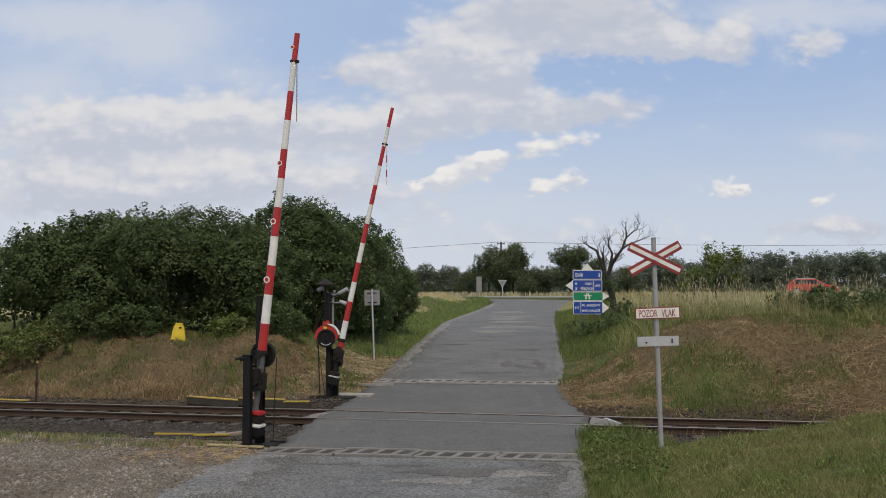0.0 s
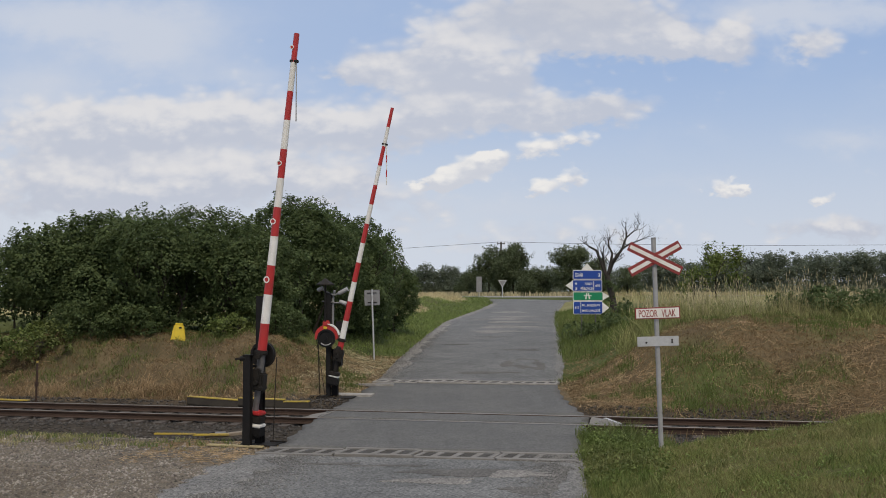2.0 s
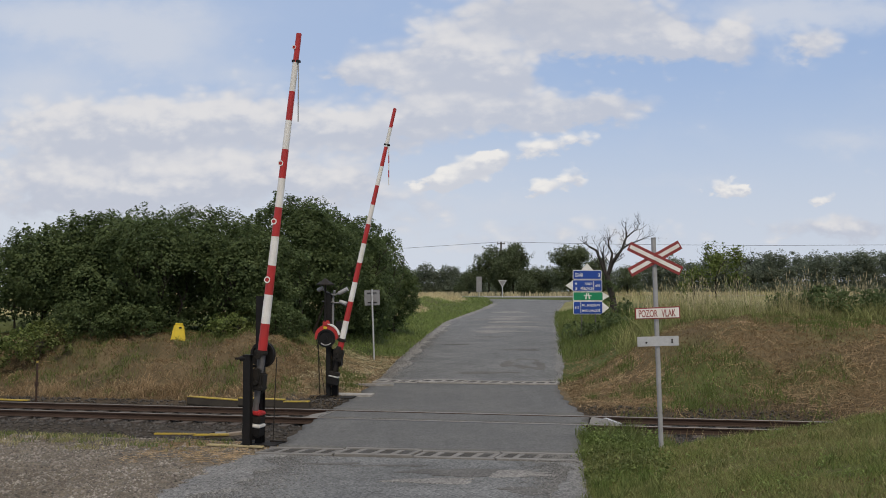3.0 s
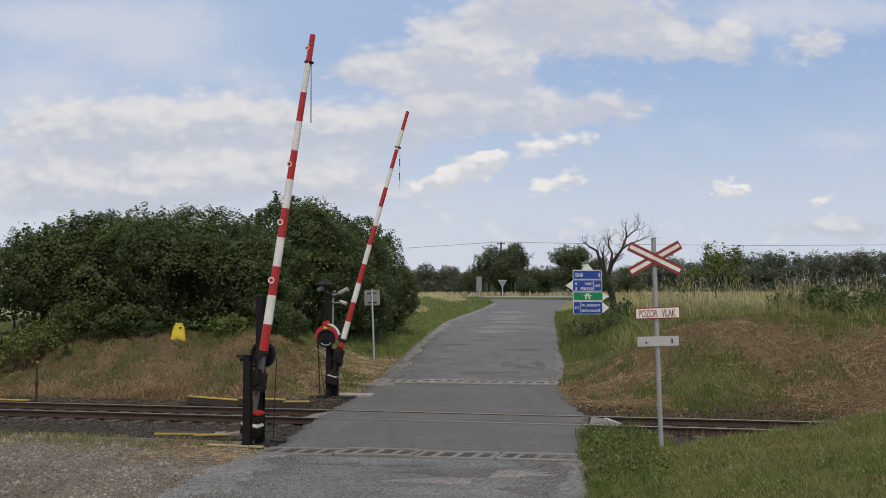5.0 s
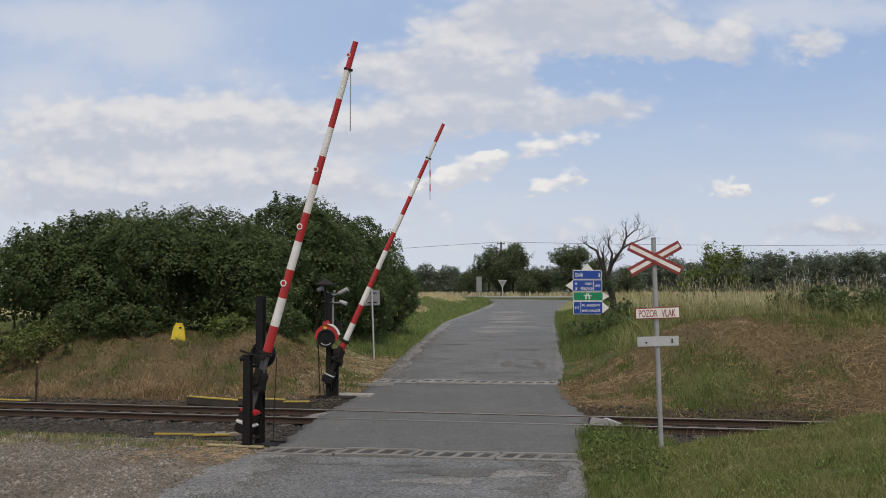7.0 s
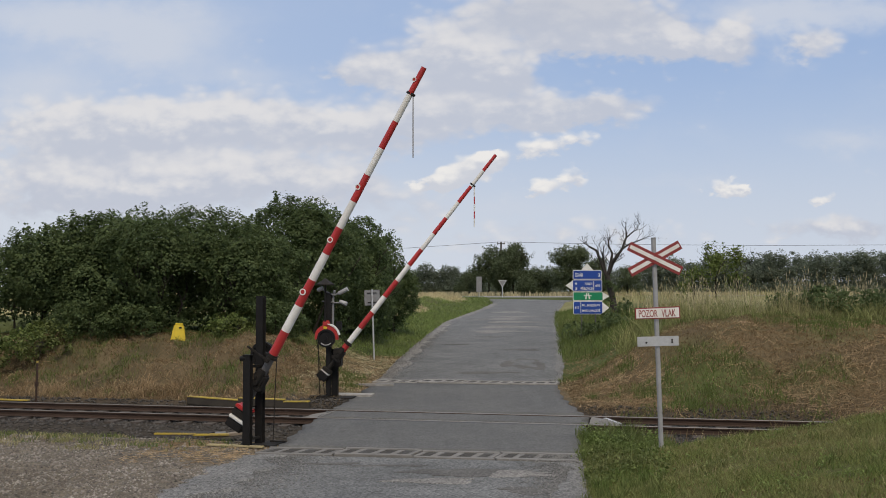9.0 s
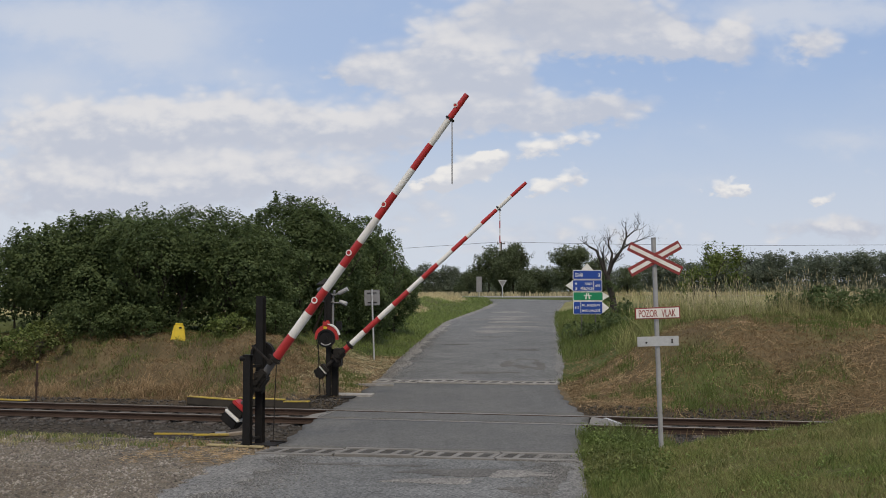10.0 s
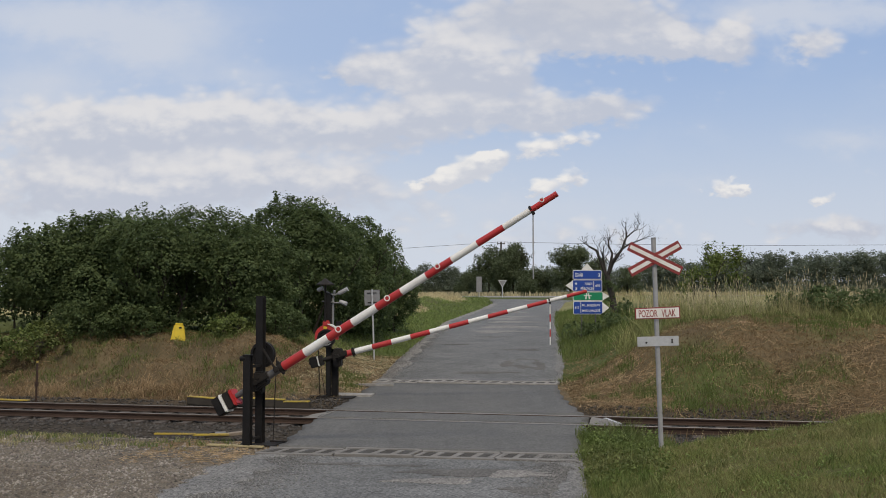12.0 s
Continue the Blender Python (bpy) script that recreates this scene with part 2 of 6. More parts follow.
M_BLACK = material("black_painted_steel", (0.010, 0.010, 0.011), (0.020, 0.018, 0.017), rough=0.6, scale=5, grain=50, bump=0.1, amount=0.6)
M_DARK = material("greasy_iron", (0.018, 0.017, 0.016), (0.034, 0.027, 0.022), rough=0.65, metal=0.0, scale=9, grain=70, bump=0.2)
M_GREY = material("grey_painted_steel", (0.22, 0.225, 0.235), (0.14, 0.14, 0.145), rough=0.5, scale=5, grain=60, bump=0.06)
M_ROOT = material("dull_grey_steel", (0.105, 0.103, 0.105), (0.06, 0.055, 0.052), rough=0.6, scale=6, grain=50, bump=0.1)
M_POST = material("weathered_grey_post", (0.33, 0.335, 0.345), (0.22, 0.22, 0.225), rough=0.6, metal=0.1, scale=5, grain=40, bump=0.06)
M_ZINC = material("galvanised_steel", (0.50, 0.51, 0.53), (0.38, 0.39, 0.41), rough=0.5, metal=0.35, scale=6, grain=40, bump=0.04)
M_RUST = material("rusty_steel", (0.036, 0.020, 0.013), (0.060, 0.035, 0.024), rough=0.85, scale=2.5, grain=45, bump=0.25)
M_RAILTOP = material("polished_rail_head", (0.23, 0.212, 0.195), (0.135, 0.120, 0.105), rough=0.42, metal=0.6, scale=3, grain=50, bump=0.03)
M_CONCRETE = material("weathered_concrete", (0.325, 0.315, 0.298), (0.215, 0.205, 0.190), rough=0.9, scale=4, grain=55, bump=0.3, amount=0.8, object_random=0.12)
M_GRATE = material("cast_iron_grate", (0.084, 0.082, 0.080), (0.105, 0.101, 0.096), rough=0.75, metal=0.1, scale=8, grain=60, bump=0.2)
M_YELLOW = material("yellow_paint", (0.62, 0.46, 0.02), (0.42, 0.32, 0.03), rough=0.55, scale=5, grain=60, bump=0.06, amount=0.5)
M_BEAM = material("damp_dark_timber", (0.034, 0.029, 0.024), (0.060, 0.052, 0.043), rough=0.95, scale=5, grain=30, bump=0.4)
M_YWOOD = material("yellow_worn_timber", (0.46, 0.34, 0.045), (0.27, 0.21, 0.09), rough=0.85, scale=4, grain=35, bump=0.25, amount=0.9)
M_PALEWOOD = material("pale_yellowed_timber", (0.40, 0.34, 0.19), (0.28, 0.235, 0.14), rough=0.85, scale=4, grain=30, bump=0.25, amount=0.9)
M_WOOD = material("weathered_timber", (0.24, 0.20, 0.155), (0.15, 0.12, 0.09), rough=0.9, scale=4, grain=30, bump=0.3)
M_SLEEPER = material("oiled_sleeper_timber", (0.060, 0.048, 0.040), (0.095, 0.08, 0.068), rough=0.9, scale=3, grain=30, bump=0.3)
M_BALLAST = material("ballast_stone", (0.064, 0.058, 0.052), (0.032, 0.028, 0.024), rough=0.95, scale=1.2, grain=40, bump=0.3, amount=0.8, spread=0.45)
M_GRAVEL = material("pale_gravel", (0.228, 0.209, 0.184), (0.104, 0.090, 0.074), rough=0.95, scale=0.9, grain=40, bump=0.2, amount=0.9, spread=0.65)
M_GRIT = material("grey_road_grit", (0.190, 0.189, 0.184), (0.125, 0.123, 0.119), rough=0.95, scale=1.2, grain=40, bump=0.2, amount=0.7, spread=0.5)
M_WORN = material("road_worn_concrete", (0.190, 0.182, 0.170), (0.140, 0.134, 0.125), rough=0.9, scale=4, grain=55, bump=0.3, amount=0.8, object_random=0.1)
M_BLUE = material("blue_sign_film", (0.008, 0.050, 0.29), (0.010, 0.060, 0.33), rough=0.4, scale=2, grain=30, bump=0, amount=0.5)
M_GREEN = material("green_sign_film", (0.004, 0.20, 0.085), (0.006, 0.23, 0.10), rough=0.4, scale=2, grain=30, bump=0, amount=0.5)
M_BARK = material("bark", (0.055, 0.045, 0.036), (0.034, 0.028, 0.023), rough=0.95, scale=4, grain=30, bump=0.5)
M_DEADWOOD = material("dead_wood", (0.042, 0.036, 0.031), (0.022, 0.019, 0.017), rough=0.95, scale=4, grain=30, bump=0.4)
M_BUSH = leaf_material("shrub_leaves", (0.126, 0.168, 0.072), (0.074, 0.108, 0.046), spread=0.3, scale=1.3, through_light=0.45)
# both distant leaf colours carry painted haze: paled, the wood's also greyed
M_TREE = leaf_material("tree_leaves_hazed", (0.122, 0.150, 0.082), (0.086, 0.110, 0.062), spread=0.35, scale=0.25, through_light=0.4)
M_FAR = leaf_material("far_wood_leaves_hazed", (0.172, 0.202, 0.148), (0.138, 0.164, 0.118), spread=0.3, scale=0.08, through_light=0.4)
M_FRESH = leaf_material("fresh_leaves", (0.150, 0.190, 0.060), (0.100, 0.140, 0.042), spread=0.35)
M_LAWN = leaf_material("lawn_blades", (0.170, 0.200, 0.064), (0.240, 0.222, 0.104), spread=0.4, scale=0.7)
M_WEED = leaf_material("weed_leaves", (0.115, 0.160, 0.046), (0.155, 0.170, 0.066), spread=0.4, scale=0.9)
M_FRESHGRASS = leaf_material("fresh_grass", (0.165, 0.225, 0.068), (0.190, 0.225, 0.085), spread=0.4, scale=0.9)
M_DRY = leaf_material("dry_blades", (0.235, 0.166, 0.090), (0.108, 0.082, 0.047), spread=0.4, scale=0.6)
M_HAY = leaf_material("matted_hay", (0.40, 0.298, 0.178), (0.195, 0.136, 0.074), spread=0.45, scale=0.7)
M_STRAW = leaf_material("tall_straw", (0.42, 0.36, 0.205), (0.18, 0.20, 0.078), spread=0.4, scale=0.35)
M_STALK = leaf_material("pale_seeding_stalks", (0.50, 0.44, 0.29), (0.33, 0.30, 0.16), spread=0.35, scale=0.5)
M_MEADOW = leaf_material("rank_meadow_grass", (0.200, 0.228, 0.085), (0.300, 0.280, 0.135), spread=0.45, scale=0.5)
M_FIELD = leaf_material("ripe_field_grass", (0.47, 0.41, 0.26), (0.38, 0.33, 0.20), spread=0.3, scale=0.3)
M_CARRED = material("red_car_paint", (0.48, 0.035, 0.028), (0.45, 0.035, 0.03), rough=0.3, bump=0, amount=0.2, clear=0.6)
M_GLASS = material("tinted_car_glass", (0.03, 0.035, 0.04), (0.04, 0.045, 0.05), rough=0.08, bump=0, amount=0.3)
M_TYRE = material("tyre_rubber", (0.02, 0.02, 0.02), (0.03, 0.03, 0.03), rough=0.9, bump=0.1)

for _m in (M_BLACK, M_DARK):
    _m.node_tree.nodes["Principled BSDF"].inputs["Specular IOR Level"].default_value = 0.18


# ---- building helpers ----
def finish(name, bm, mat, parent=None, label="", smooth=False):
    me = bpy.data.meshes.new(name)
    bm.to_mesh(me)
    bm.free()
    for m in (mat if isinstance(mat, (list, tuple)) else (mat,)):
        me.materials.append(m)
    if smooth:
        me.polygons.foreach_set("use_smooth", [True] * len(me.polygons))
    ob = new(name, me)
    if parent is not None:
        ob.parent = parent
    if label:
        tagged(ob, label)
    return ob


def part(name, bm, mat, parent, label="", smooth=False):
    return finish(name, bm, mat, parent, label, smooth)


def thing(name, m, label, category, group="", kind=""):
    ob = new(name)
    ob.matrix_world = m
    return tagged(ob, label, category, group, kind)


def box(size, at=(0, 0, 0), bevel=0.0, turn=None, bm=None):
    """A box of that size about the point at, edges rounded."""
    tmp = bmesh.new()
    bmesh.ops.create_cube(tmp, size=1.0)
    bmesh.ops.scale(tmp, vec=size, verts=tmp.verts)
    if bevel:
        bmesh.ops.bevel(tmp, geom=tmp.edges, offset=bevel, segments=2, affect="EDGES", clamp_overlap=True)
    m = Matrix.Translation(at) @ (turn or Matrix())
    bmesh.ops.transform(tmp, matrix=m, verts=tmp.verts)
    return merge(bm, tmp)


def merge(bm, tmp):
    if bm is None:
        return tmp
    me = bpy.data.meshes.new("tmp")
    tmp.to_mesh(me)
    tmp.free()
    bm.from_mesh(me)
    bpy.data.meshes.remove(me)
    return bm


def tube(points, radii, seg=10, bm=None, caps=True):
    """A round bar through the points with a radius at each."""
    bm = bm or bmesh.new()
    pts = [Vector(p) for p in points]
    if isinstance(radii, (int, float)):
        radii = [radii] * len(pts)
    rings = []
    for k, p in enumerate(pts):
        d = (pts[min(k + 1, len(pts) - 1)] - pts[max(k - 1, 0)]).normalized()
        a = d.orthogonal().normalized() if k == 0 else (rings_a - d * rings_a.dot(d)).normalized()
        rings_a = a
        b = d.cross(a)
        rings.append([bm.verts.new(p + (a * math.cos(2 * math.pi * i / seg) + b * math.sin(2 * math.pi * i / seg)) * radii[k]) for i in range(seg)])
    for r0, r1 in zip(rings, rings[1:]):
        for i in range(seg):
            bm.faces.new((r0[i], r0[(i + 1) % seg], r1[(i + 1) % seg], r1[i]))
    if caps:
        bm.faces.new(rings[0][::-1])
        bm.faces.new(rings[-1])
    return bm


def prism(outline, depth, at=None, bm=None, bevel=0.0):
    """An outline in the x-z plane, thickened by depth along y (front at -depth/2)."""
    tmp = bmesh.new()
    front = [tmp.verts.new((x, -depth / 2, z)) for x, z in outline]
    back = [tmp.verts.new((x, depth / 2, z)) for x, z in outline]
    tmp.faces.new(front)
    tmp.faces.new(back[::-1])
    n = len(outline)
    for i in range(n):
        tmp.faces.new((front[i], back[i], back[(i + 1) % n], front[(i + 1) % n]))
    bmesh.ops.recalc_face_normals(tmp, faces=tmp.faces)
    if bevel:
        bmesh.ops.bevel(tmp, geom=tmp.edges, offset=bevel, segments=1, affect="EDGES", clamp_overlap=True)
    if at is not None:
        bmesh.ops.transform(tmp, matrix=at, verts=tmp.verts)
    return merge(bm, tmp)


def fast_mesh(name, verts, faces, mat, smooth=False):
    """A mesh object from arrays; faces all have the same number of corners."""
    verts, faces = np.asarray(verts, dtype=np.float32), np.asarray(faces, dtype=np.int32)
    me = bpy.data.meshes.new(name)
    me.vertices.add(len(verts))
    me.vertices.foreach_set("co", verts.ravel())
    k = faces.shape[1]
    me.loops.add(faces.size)
    me.loops.foreach_set("vertex_index", faces.ravel())
    me.polygons.add(len(faces))
    me.polygons.foreach_set("loop_start", np.arange(0, faces.size, k, dtype=np.int32))
    me.polygons.foreach_set("loop_total", np.full(len(faces), k, dtype=np.int32))
    if smooth:
        me.polygons.foreach_set("use_smooth", np.ones(len(faces), dtype=bool))
    me.update(calc_edges=True)
    me.materials.append(mat)
    return new(name, me)


def text_mesh(words, size, at, mat, name, parent, align="LEFT", width=None, depth=0.002, bold=0.003):
    """Lettering that stands upright, facing -y, its baseline at the point at."""
    cu = bpy.data.curves.new("lettering", "FONT")
    cu.body, cu.size, cu.align_x, cu.extrude = words, size, align, depth
    cu.offset = bold
    tmp = new("lettering", cu)
    bpy.context.view_layer.update()
    me = bpy.data.meshes.new_from_object(tmp.evaluated_get(bpy.context.evaluated_depsgraph_get()))
    bpy.data.objects.remove(tmp)
    if width:
        xs = [v.co.x for v in me.vertices]
        me.transform(Matrix.Scale(width / (max(xs) - min(xs)), 4, (1, 0, 0)))
    me.transform(pose(*at, 90, 0, 0))
    me.materials.clear()
    me.materials.append(mat)
    ob = new(name, me)
    ob.parent = parent
    return ob


rng = np.random.default_rng(7)


def unit(n):
    v = rng.normal(size=(n, 3))
    return v / np.linalg.norm(v, axis=1)[:, None]


def leaves(name, centres, size, mat, facing=0.8):
    """Many single leaves, each a small kite folded along its rib, at the centres."""
    n = len(centres)
    c = unit(n) + np.array([0.0, 0.0, facing])
    c /= np.linalg.norm(c, axis=1)[:, None]
    a = np.cross(c, unit(n))
    a /= np.linalg.norm(a, axis=1)[:, None]
    b = np.cross(c, a)
    s = size * rng.uniform(0.6, 1.35, (n, 1))
    verts = np.empty((n, 4, 3))
    verts[:, 0] = centres - a * s * 0.5
    verts[:, 1] = centres + b * s * 0.34 + c * s * 0.10
    verts[:, 2] = centres + a * s * 0.55
    verts[:, 3] = centres - b * s * 0.34 + c * s * 0.10
    return fast_mesh(name, verts.reshape(-1, 3), np.arange(4 * n).reshape(-1, 4), mat)


# ---- the lie of the land ----
TRACK_Y0, TRACK_SLOPE = 22.79, -0.197            # the track's axis: y = TRACK_Y0 + TRACK_SLOPE * x
TRACK_TURN = math.degrees(math.atan(TRACK_SLOPE))
TRACK_COS = math.cos(math.atan(TRACK_SLOPE))
# the side road: y, left edge x, right edge x, height
ROAD = np.array([(-60.0, -9.0, -3.6, 0.0), (-10.0, -5.6, -0.1, 0.0), (6.0, -4.5, 1.15, 0.0), (13.8, -3.75, 1.95, 0.0), (17.9, -3.15, 2.45, 0.0),
                 (22.0, -2.75, 3.05, 0.0), (26.0, -2.45, 3.35, 0.0), (30.8, -2.1, 3.63, 0.07), (31.9, -2.0, 3.75, 0.075), (35.0, -1.62, 4.18, 0.41),
                 (43.4, -0.85, 5.08, 0.83), (54.0, 0.15, 6.16, 1.27), (63.5, 1.50, 7.35, 1.47), (73.0, 2.9, 8.55, 1.66), (84.0, 4.4, 10.4, 1.98),
                 (90.0, 4.3, 13.0, 2.25), (96.0, 2.5, 17.0, 2.5)])
MAIN_SLOPE = -0.4                                  # the main road: y = 99.6 + MAIN_SLOPE * x


def road_at(y, column):
    return np.interp(y, ROAD[:, 0], ROAD[:, column])


def main_z(x):
    return 2.5 + 0.15 * np.clip((x - 9.0) / 24.0, 0.0, 1.0)


def ease(a, b, v):
    k = np.clip((v - a) / (b - a), 0.0, 1.0)
    return k * k * (3 - 2 * k)


def rough(x, y, size, seed=0.0):
    """A cheap smooth noise, about -1 to 1."""
    return (np.sin(x / size * 1.7 + 1.3 * np.sin(y / size * 1.1 + seed) + seed) * np.cos(y / size * 1.9 + 1.1 * np.sin(x / size * 1.3 + 2 * seed))
            + 0.5 * np.sin(x / size * 4.1 + y / size * 3.3 + 3 * seed) * np.cos(y / size * 4.7 - x / size * 2.9 + seed)) / 1.5


def land(x, y):
    """The height of the open ground at x, y (arrays)."""
    x, y = np.asarray(x, dtype=float), np.asarray(y, dtype=float)
    s = (y - (TRACK_Y0 + TRACK_SLOPE * x)) * TRACK_COS
    left, right, zr = road_at(y, 1), road_at(y, 2), road_at(y, 3)
    out_l, out_r = left - x, x - right
    plain = np.where(y > 60, np.maximum(zr, 2.0 + 0.5 * ease(60, 110, y)), 0)
    # left bank beyond the track
    bank = -0.12 + 1.62 * ease(3.2, 6.9, s) + (0.24 * rough(x, y, 1.6) + 0.14 * rough(x, y, 0.5, 3.0)) * ease(3, 5, s) + 0.9 * ease(14, 60, s)
    z_left = zr + (np.maximum(bank, zr - 0.15) - zr) * ease(0.2, 4.2, out_l)
    # right bank beyond the track
    bank = -0.12 + 2.2 * ease(2.2, 8.6, s) + (0.15 * rough(x, y, 2.1, 2.0) + 0.12 * rough(x, y, 0.55, 4.0)) * ease(3, 5, s) + 0.5 * ease(12, 55, s)
    z_right = zr + (np.maximum(bank, zr - 0.1) - zr) * ease(0.1, 4.6, out_r)
    z = np.where(out_r > out_l, z_right, z_left)
    # this side of the track
    lawn = 0.185 * np.clip(out_r - 0.25, 0.0, 9.0) + 0.05 * rough(x, y, 1.4, 1.0) * ease(0.2, 1.5, out_r)
    fall = ease(-3.1, -5.6, s)
    lawn = -0.22 + (lawn + 0.22) * fall
    apron = -0.03 - 0.2 * ease(-4.6, -2.9, s) + 0.02 * rough(x, y, 1.2, 4.0)
    z = np.where(s < -2.2, np.where(out_r > out_l, lawn, apron), z)
    # the track's bed
    bed = -0.20 - 0.22 * ease(1.5, 2.8, np.abs(s))
    z = np.where(np.abs(s) < 2.9, bed + (z - bed) * ease(2.2, 2.9, np.abs(s)), z)
    far = ease(75, 105, y)
    z = z + (np.maximum(plain, 2.5) - z) * far
    road = (out_l < 0.0) & (out_r < 0.0) & (y < 97)
    edge = np.minimum(ease(0.45, -0.05, out_l), ease(0.45, -0.05, out_r)) * np.where(y < 96, 1, 0)
    z = z + (zr - 0.06 - z) * edge
    gap = np.abs(y - (99.6 + MAIN_SLOPE * x)) * 0.93
    z = z + (main_z(x) - 0.05 - z) * ease(9.0, 4.2, gap)
    return z


KINDS = {"gravel": (0.146, 0.127, 0.103), "ballast": (0.050, 0.043, 0.036), "dry": (0.112, 0.086, 0.051), "soil": (0.066, 0.050, 0.034),
         "green": (0.070, 0.086, 0.030), "lawn": (0.090, 0.098, 0.036), "field": (0.33, 0.30, 0.145)}


def land_kind(x, y):
    """What covers the ground there: its base colour."""
    s = (y - (TRACK_Y0 + TRACK_SLOPE * x)) * TRACK_COS
    out_l, out_r = road_at(y, 1) - x, x - road_at(y, 2)
    n1, n2 = rough(x, y, 1.1, 5.0), rough(x, y, 3.1, 8.0)
    k = {key: np.array(v) for key, v in KINDS.items()}

    def blend(a, b, f):
        return a + (b - a) * f[:, None]
    left = blend(np.tile(k["dry"], (len(x), 1)), k["green"], np.clip(0.10 + 0.55 * n1 + 0.3 * n2, 0, 0.7) * ease(2.5, 5.5, s))
    left = blend(left, k["soil"], np.clip(0.15 + n1 * 0.7, 0, 0.75))
    left = blend(left, k["green"], ease(6.4, 8.2, s) * 0.9)
    left = blend(left, k["dry"], ease(3.6, 1.6, out_l) * ease(37, 32, y))
    left = blend(left, k["green"], ease(3.0, 0.5, out_l) * ease(34, 38, y))
    right = blend(np.tile(k["dry"], (len(x), 1)), k["green"], np.clip(0.12 + 0.5 * n2 + 0.4 * n1 + 0.9 * np.exp(-((x - 7.0) / 1.7) ** 2 - ((y - 25.3) / 1.9) ** 2), 0, 0.9))
    right = blend(right, k["green"], ease(7.5, 9.5, s))
    right = blend(right, k["green"], ease(2.6, 1.0, out_r) * ease(32, 36, y))
    col = np.where((out_r > out_l)[:, None], right, left)
    lawn = blend(np.tile(k["lawn"], (len(x), 1)), k["dry"], np.clip(0.15 + 0.35 * n2, 0, 0.5))
    apron = blend(np.tile(k["gravel"], (len(x), 1)), k["dry"], np.clip(ease(-6.2, -4.4, s) * (0.65 + 0.5 * n1) + 0.12 + 0.3 * n2, 0, 0.9))
    near = np.where((out_r > out_l)[:, None], lawn, apron)
    col = np.where((s < -2.6)[:, None], near, col)
    # darker band along the foot of the banks beyond the track
    col = blend(col, k["soil"], ease(4.1, 3.2, s) * ease(2.0, 2.6, s) * 0.8)
    col = blend(col, k["ballast"], ease(3.3, 2.7, np.abs(s + 0.25)))
    col = blend(col, k["green"], ease(42, 48, y) * np.where(out_r > 0, 0.4, 1.0))
    col = blend(col, k["field"], ease(50, 56, y + 3 * n2) * np.where(out_r > 0, 0.5, ease(1.8, 2.8, out_l) * np.where((y > 64) & (y < 78), 0.1, 1.0)))
    return col


def build_ground():
    def axis(stops):
        out = []
        for a, b, step in stops:
            out += list(np.arange(a, b, step))
        return np.array(out + [stops[-1][1]])
    xs = axis([(-2600, -400, 220), (-400, -60, 20), (-60, -20, 2.0), (-20, 16, 0.22), (16, 50, 1.2), (50, 400, 20), (400, 2600, 220)])
    ys = axis([(-600, -60, 90), (-60, 6, 6.0), (6, 42, 0.2), (42, 110, 1.0), (110, 400, 15), (400, 4000, 300)])
    gx, gy = np.meshgrid(xs, ys)
    x, y = gx.ravel(), gy.ravel()
    z = land(x, y)
    nx, ny = len(xs), len(ys)
    i = np.arange(nx * ny).reshape(ny, nx)
    faces = np.stack([i[:-1, :-1], i[:-1, 1:], i[1:, 1:], i[1:, :-1]], -1).reshape(-1, 4)
    ob = fast_mesh("ground", np.stack([x, y, z], 1), faces, M_GROUND, smooth=True)
    col = land_kind(x, y)
    layer = ob.data.color_attributes.new("kind", "FLOAT_COLOR", "POINT")
    layer.data.foreach_set("color", np.concatenate([col, np.ones((len(col), 1))], 1).astype(np.float32).ravel())
    tagged(ob, "uneven ground of mown dry grass, green turf and gravel", "ground", kind="structure")


build_ground()


def ribbon(name, ys, left, right, height, mat, ragged=0.0, cols=14, crown=0.03, skirt=0.08, shear=0.0):
    """A road surface with thickness between two edges that may be ragged."""
    verts, faces = [], []
    for r, y in enumerate(ys):
        l = left[r] + ragged * float(rough(np.array(y), np.array(3.0), 0.5, 1.0)) + ragged * 0.6 * float(rough(np.array(y), np.array(9.0), 0.17, 2.0))
        q = right[r] + ragged * float(rough(np.array(y), np.array(5.0), 0.6, 3.0)) + ragged * 0.6 * float(rough(np.array(y), np.array(2.0), 0.19, 5.0))
        verts.append((l - 0.03, y + shear * l, height[r] - skirt))
        for c in range(cols + 1):
            u = c / cols
            verts.append((l + (q - l) * u, y + shear * (l + (q - l) * u), height[r] + crown * (1 - (2 * u - 1) ** 2)))
        verts.append((q + 0.03, y + shear * q, height[r] - skirt))
    w = cols + 3
    for r in range(len(ys) - 1):
        for c in range(w - 1):
            a = r * w + c
            faces.append((a, a + 1, a + w + 1, a + w))
    return fast_mesh(name, verts, faces, mat, smooth=True)


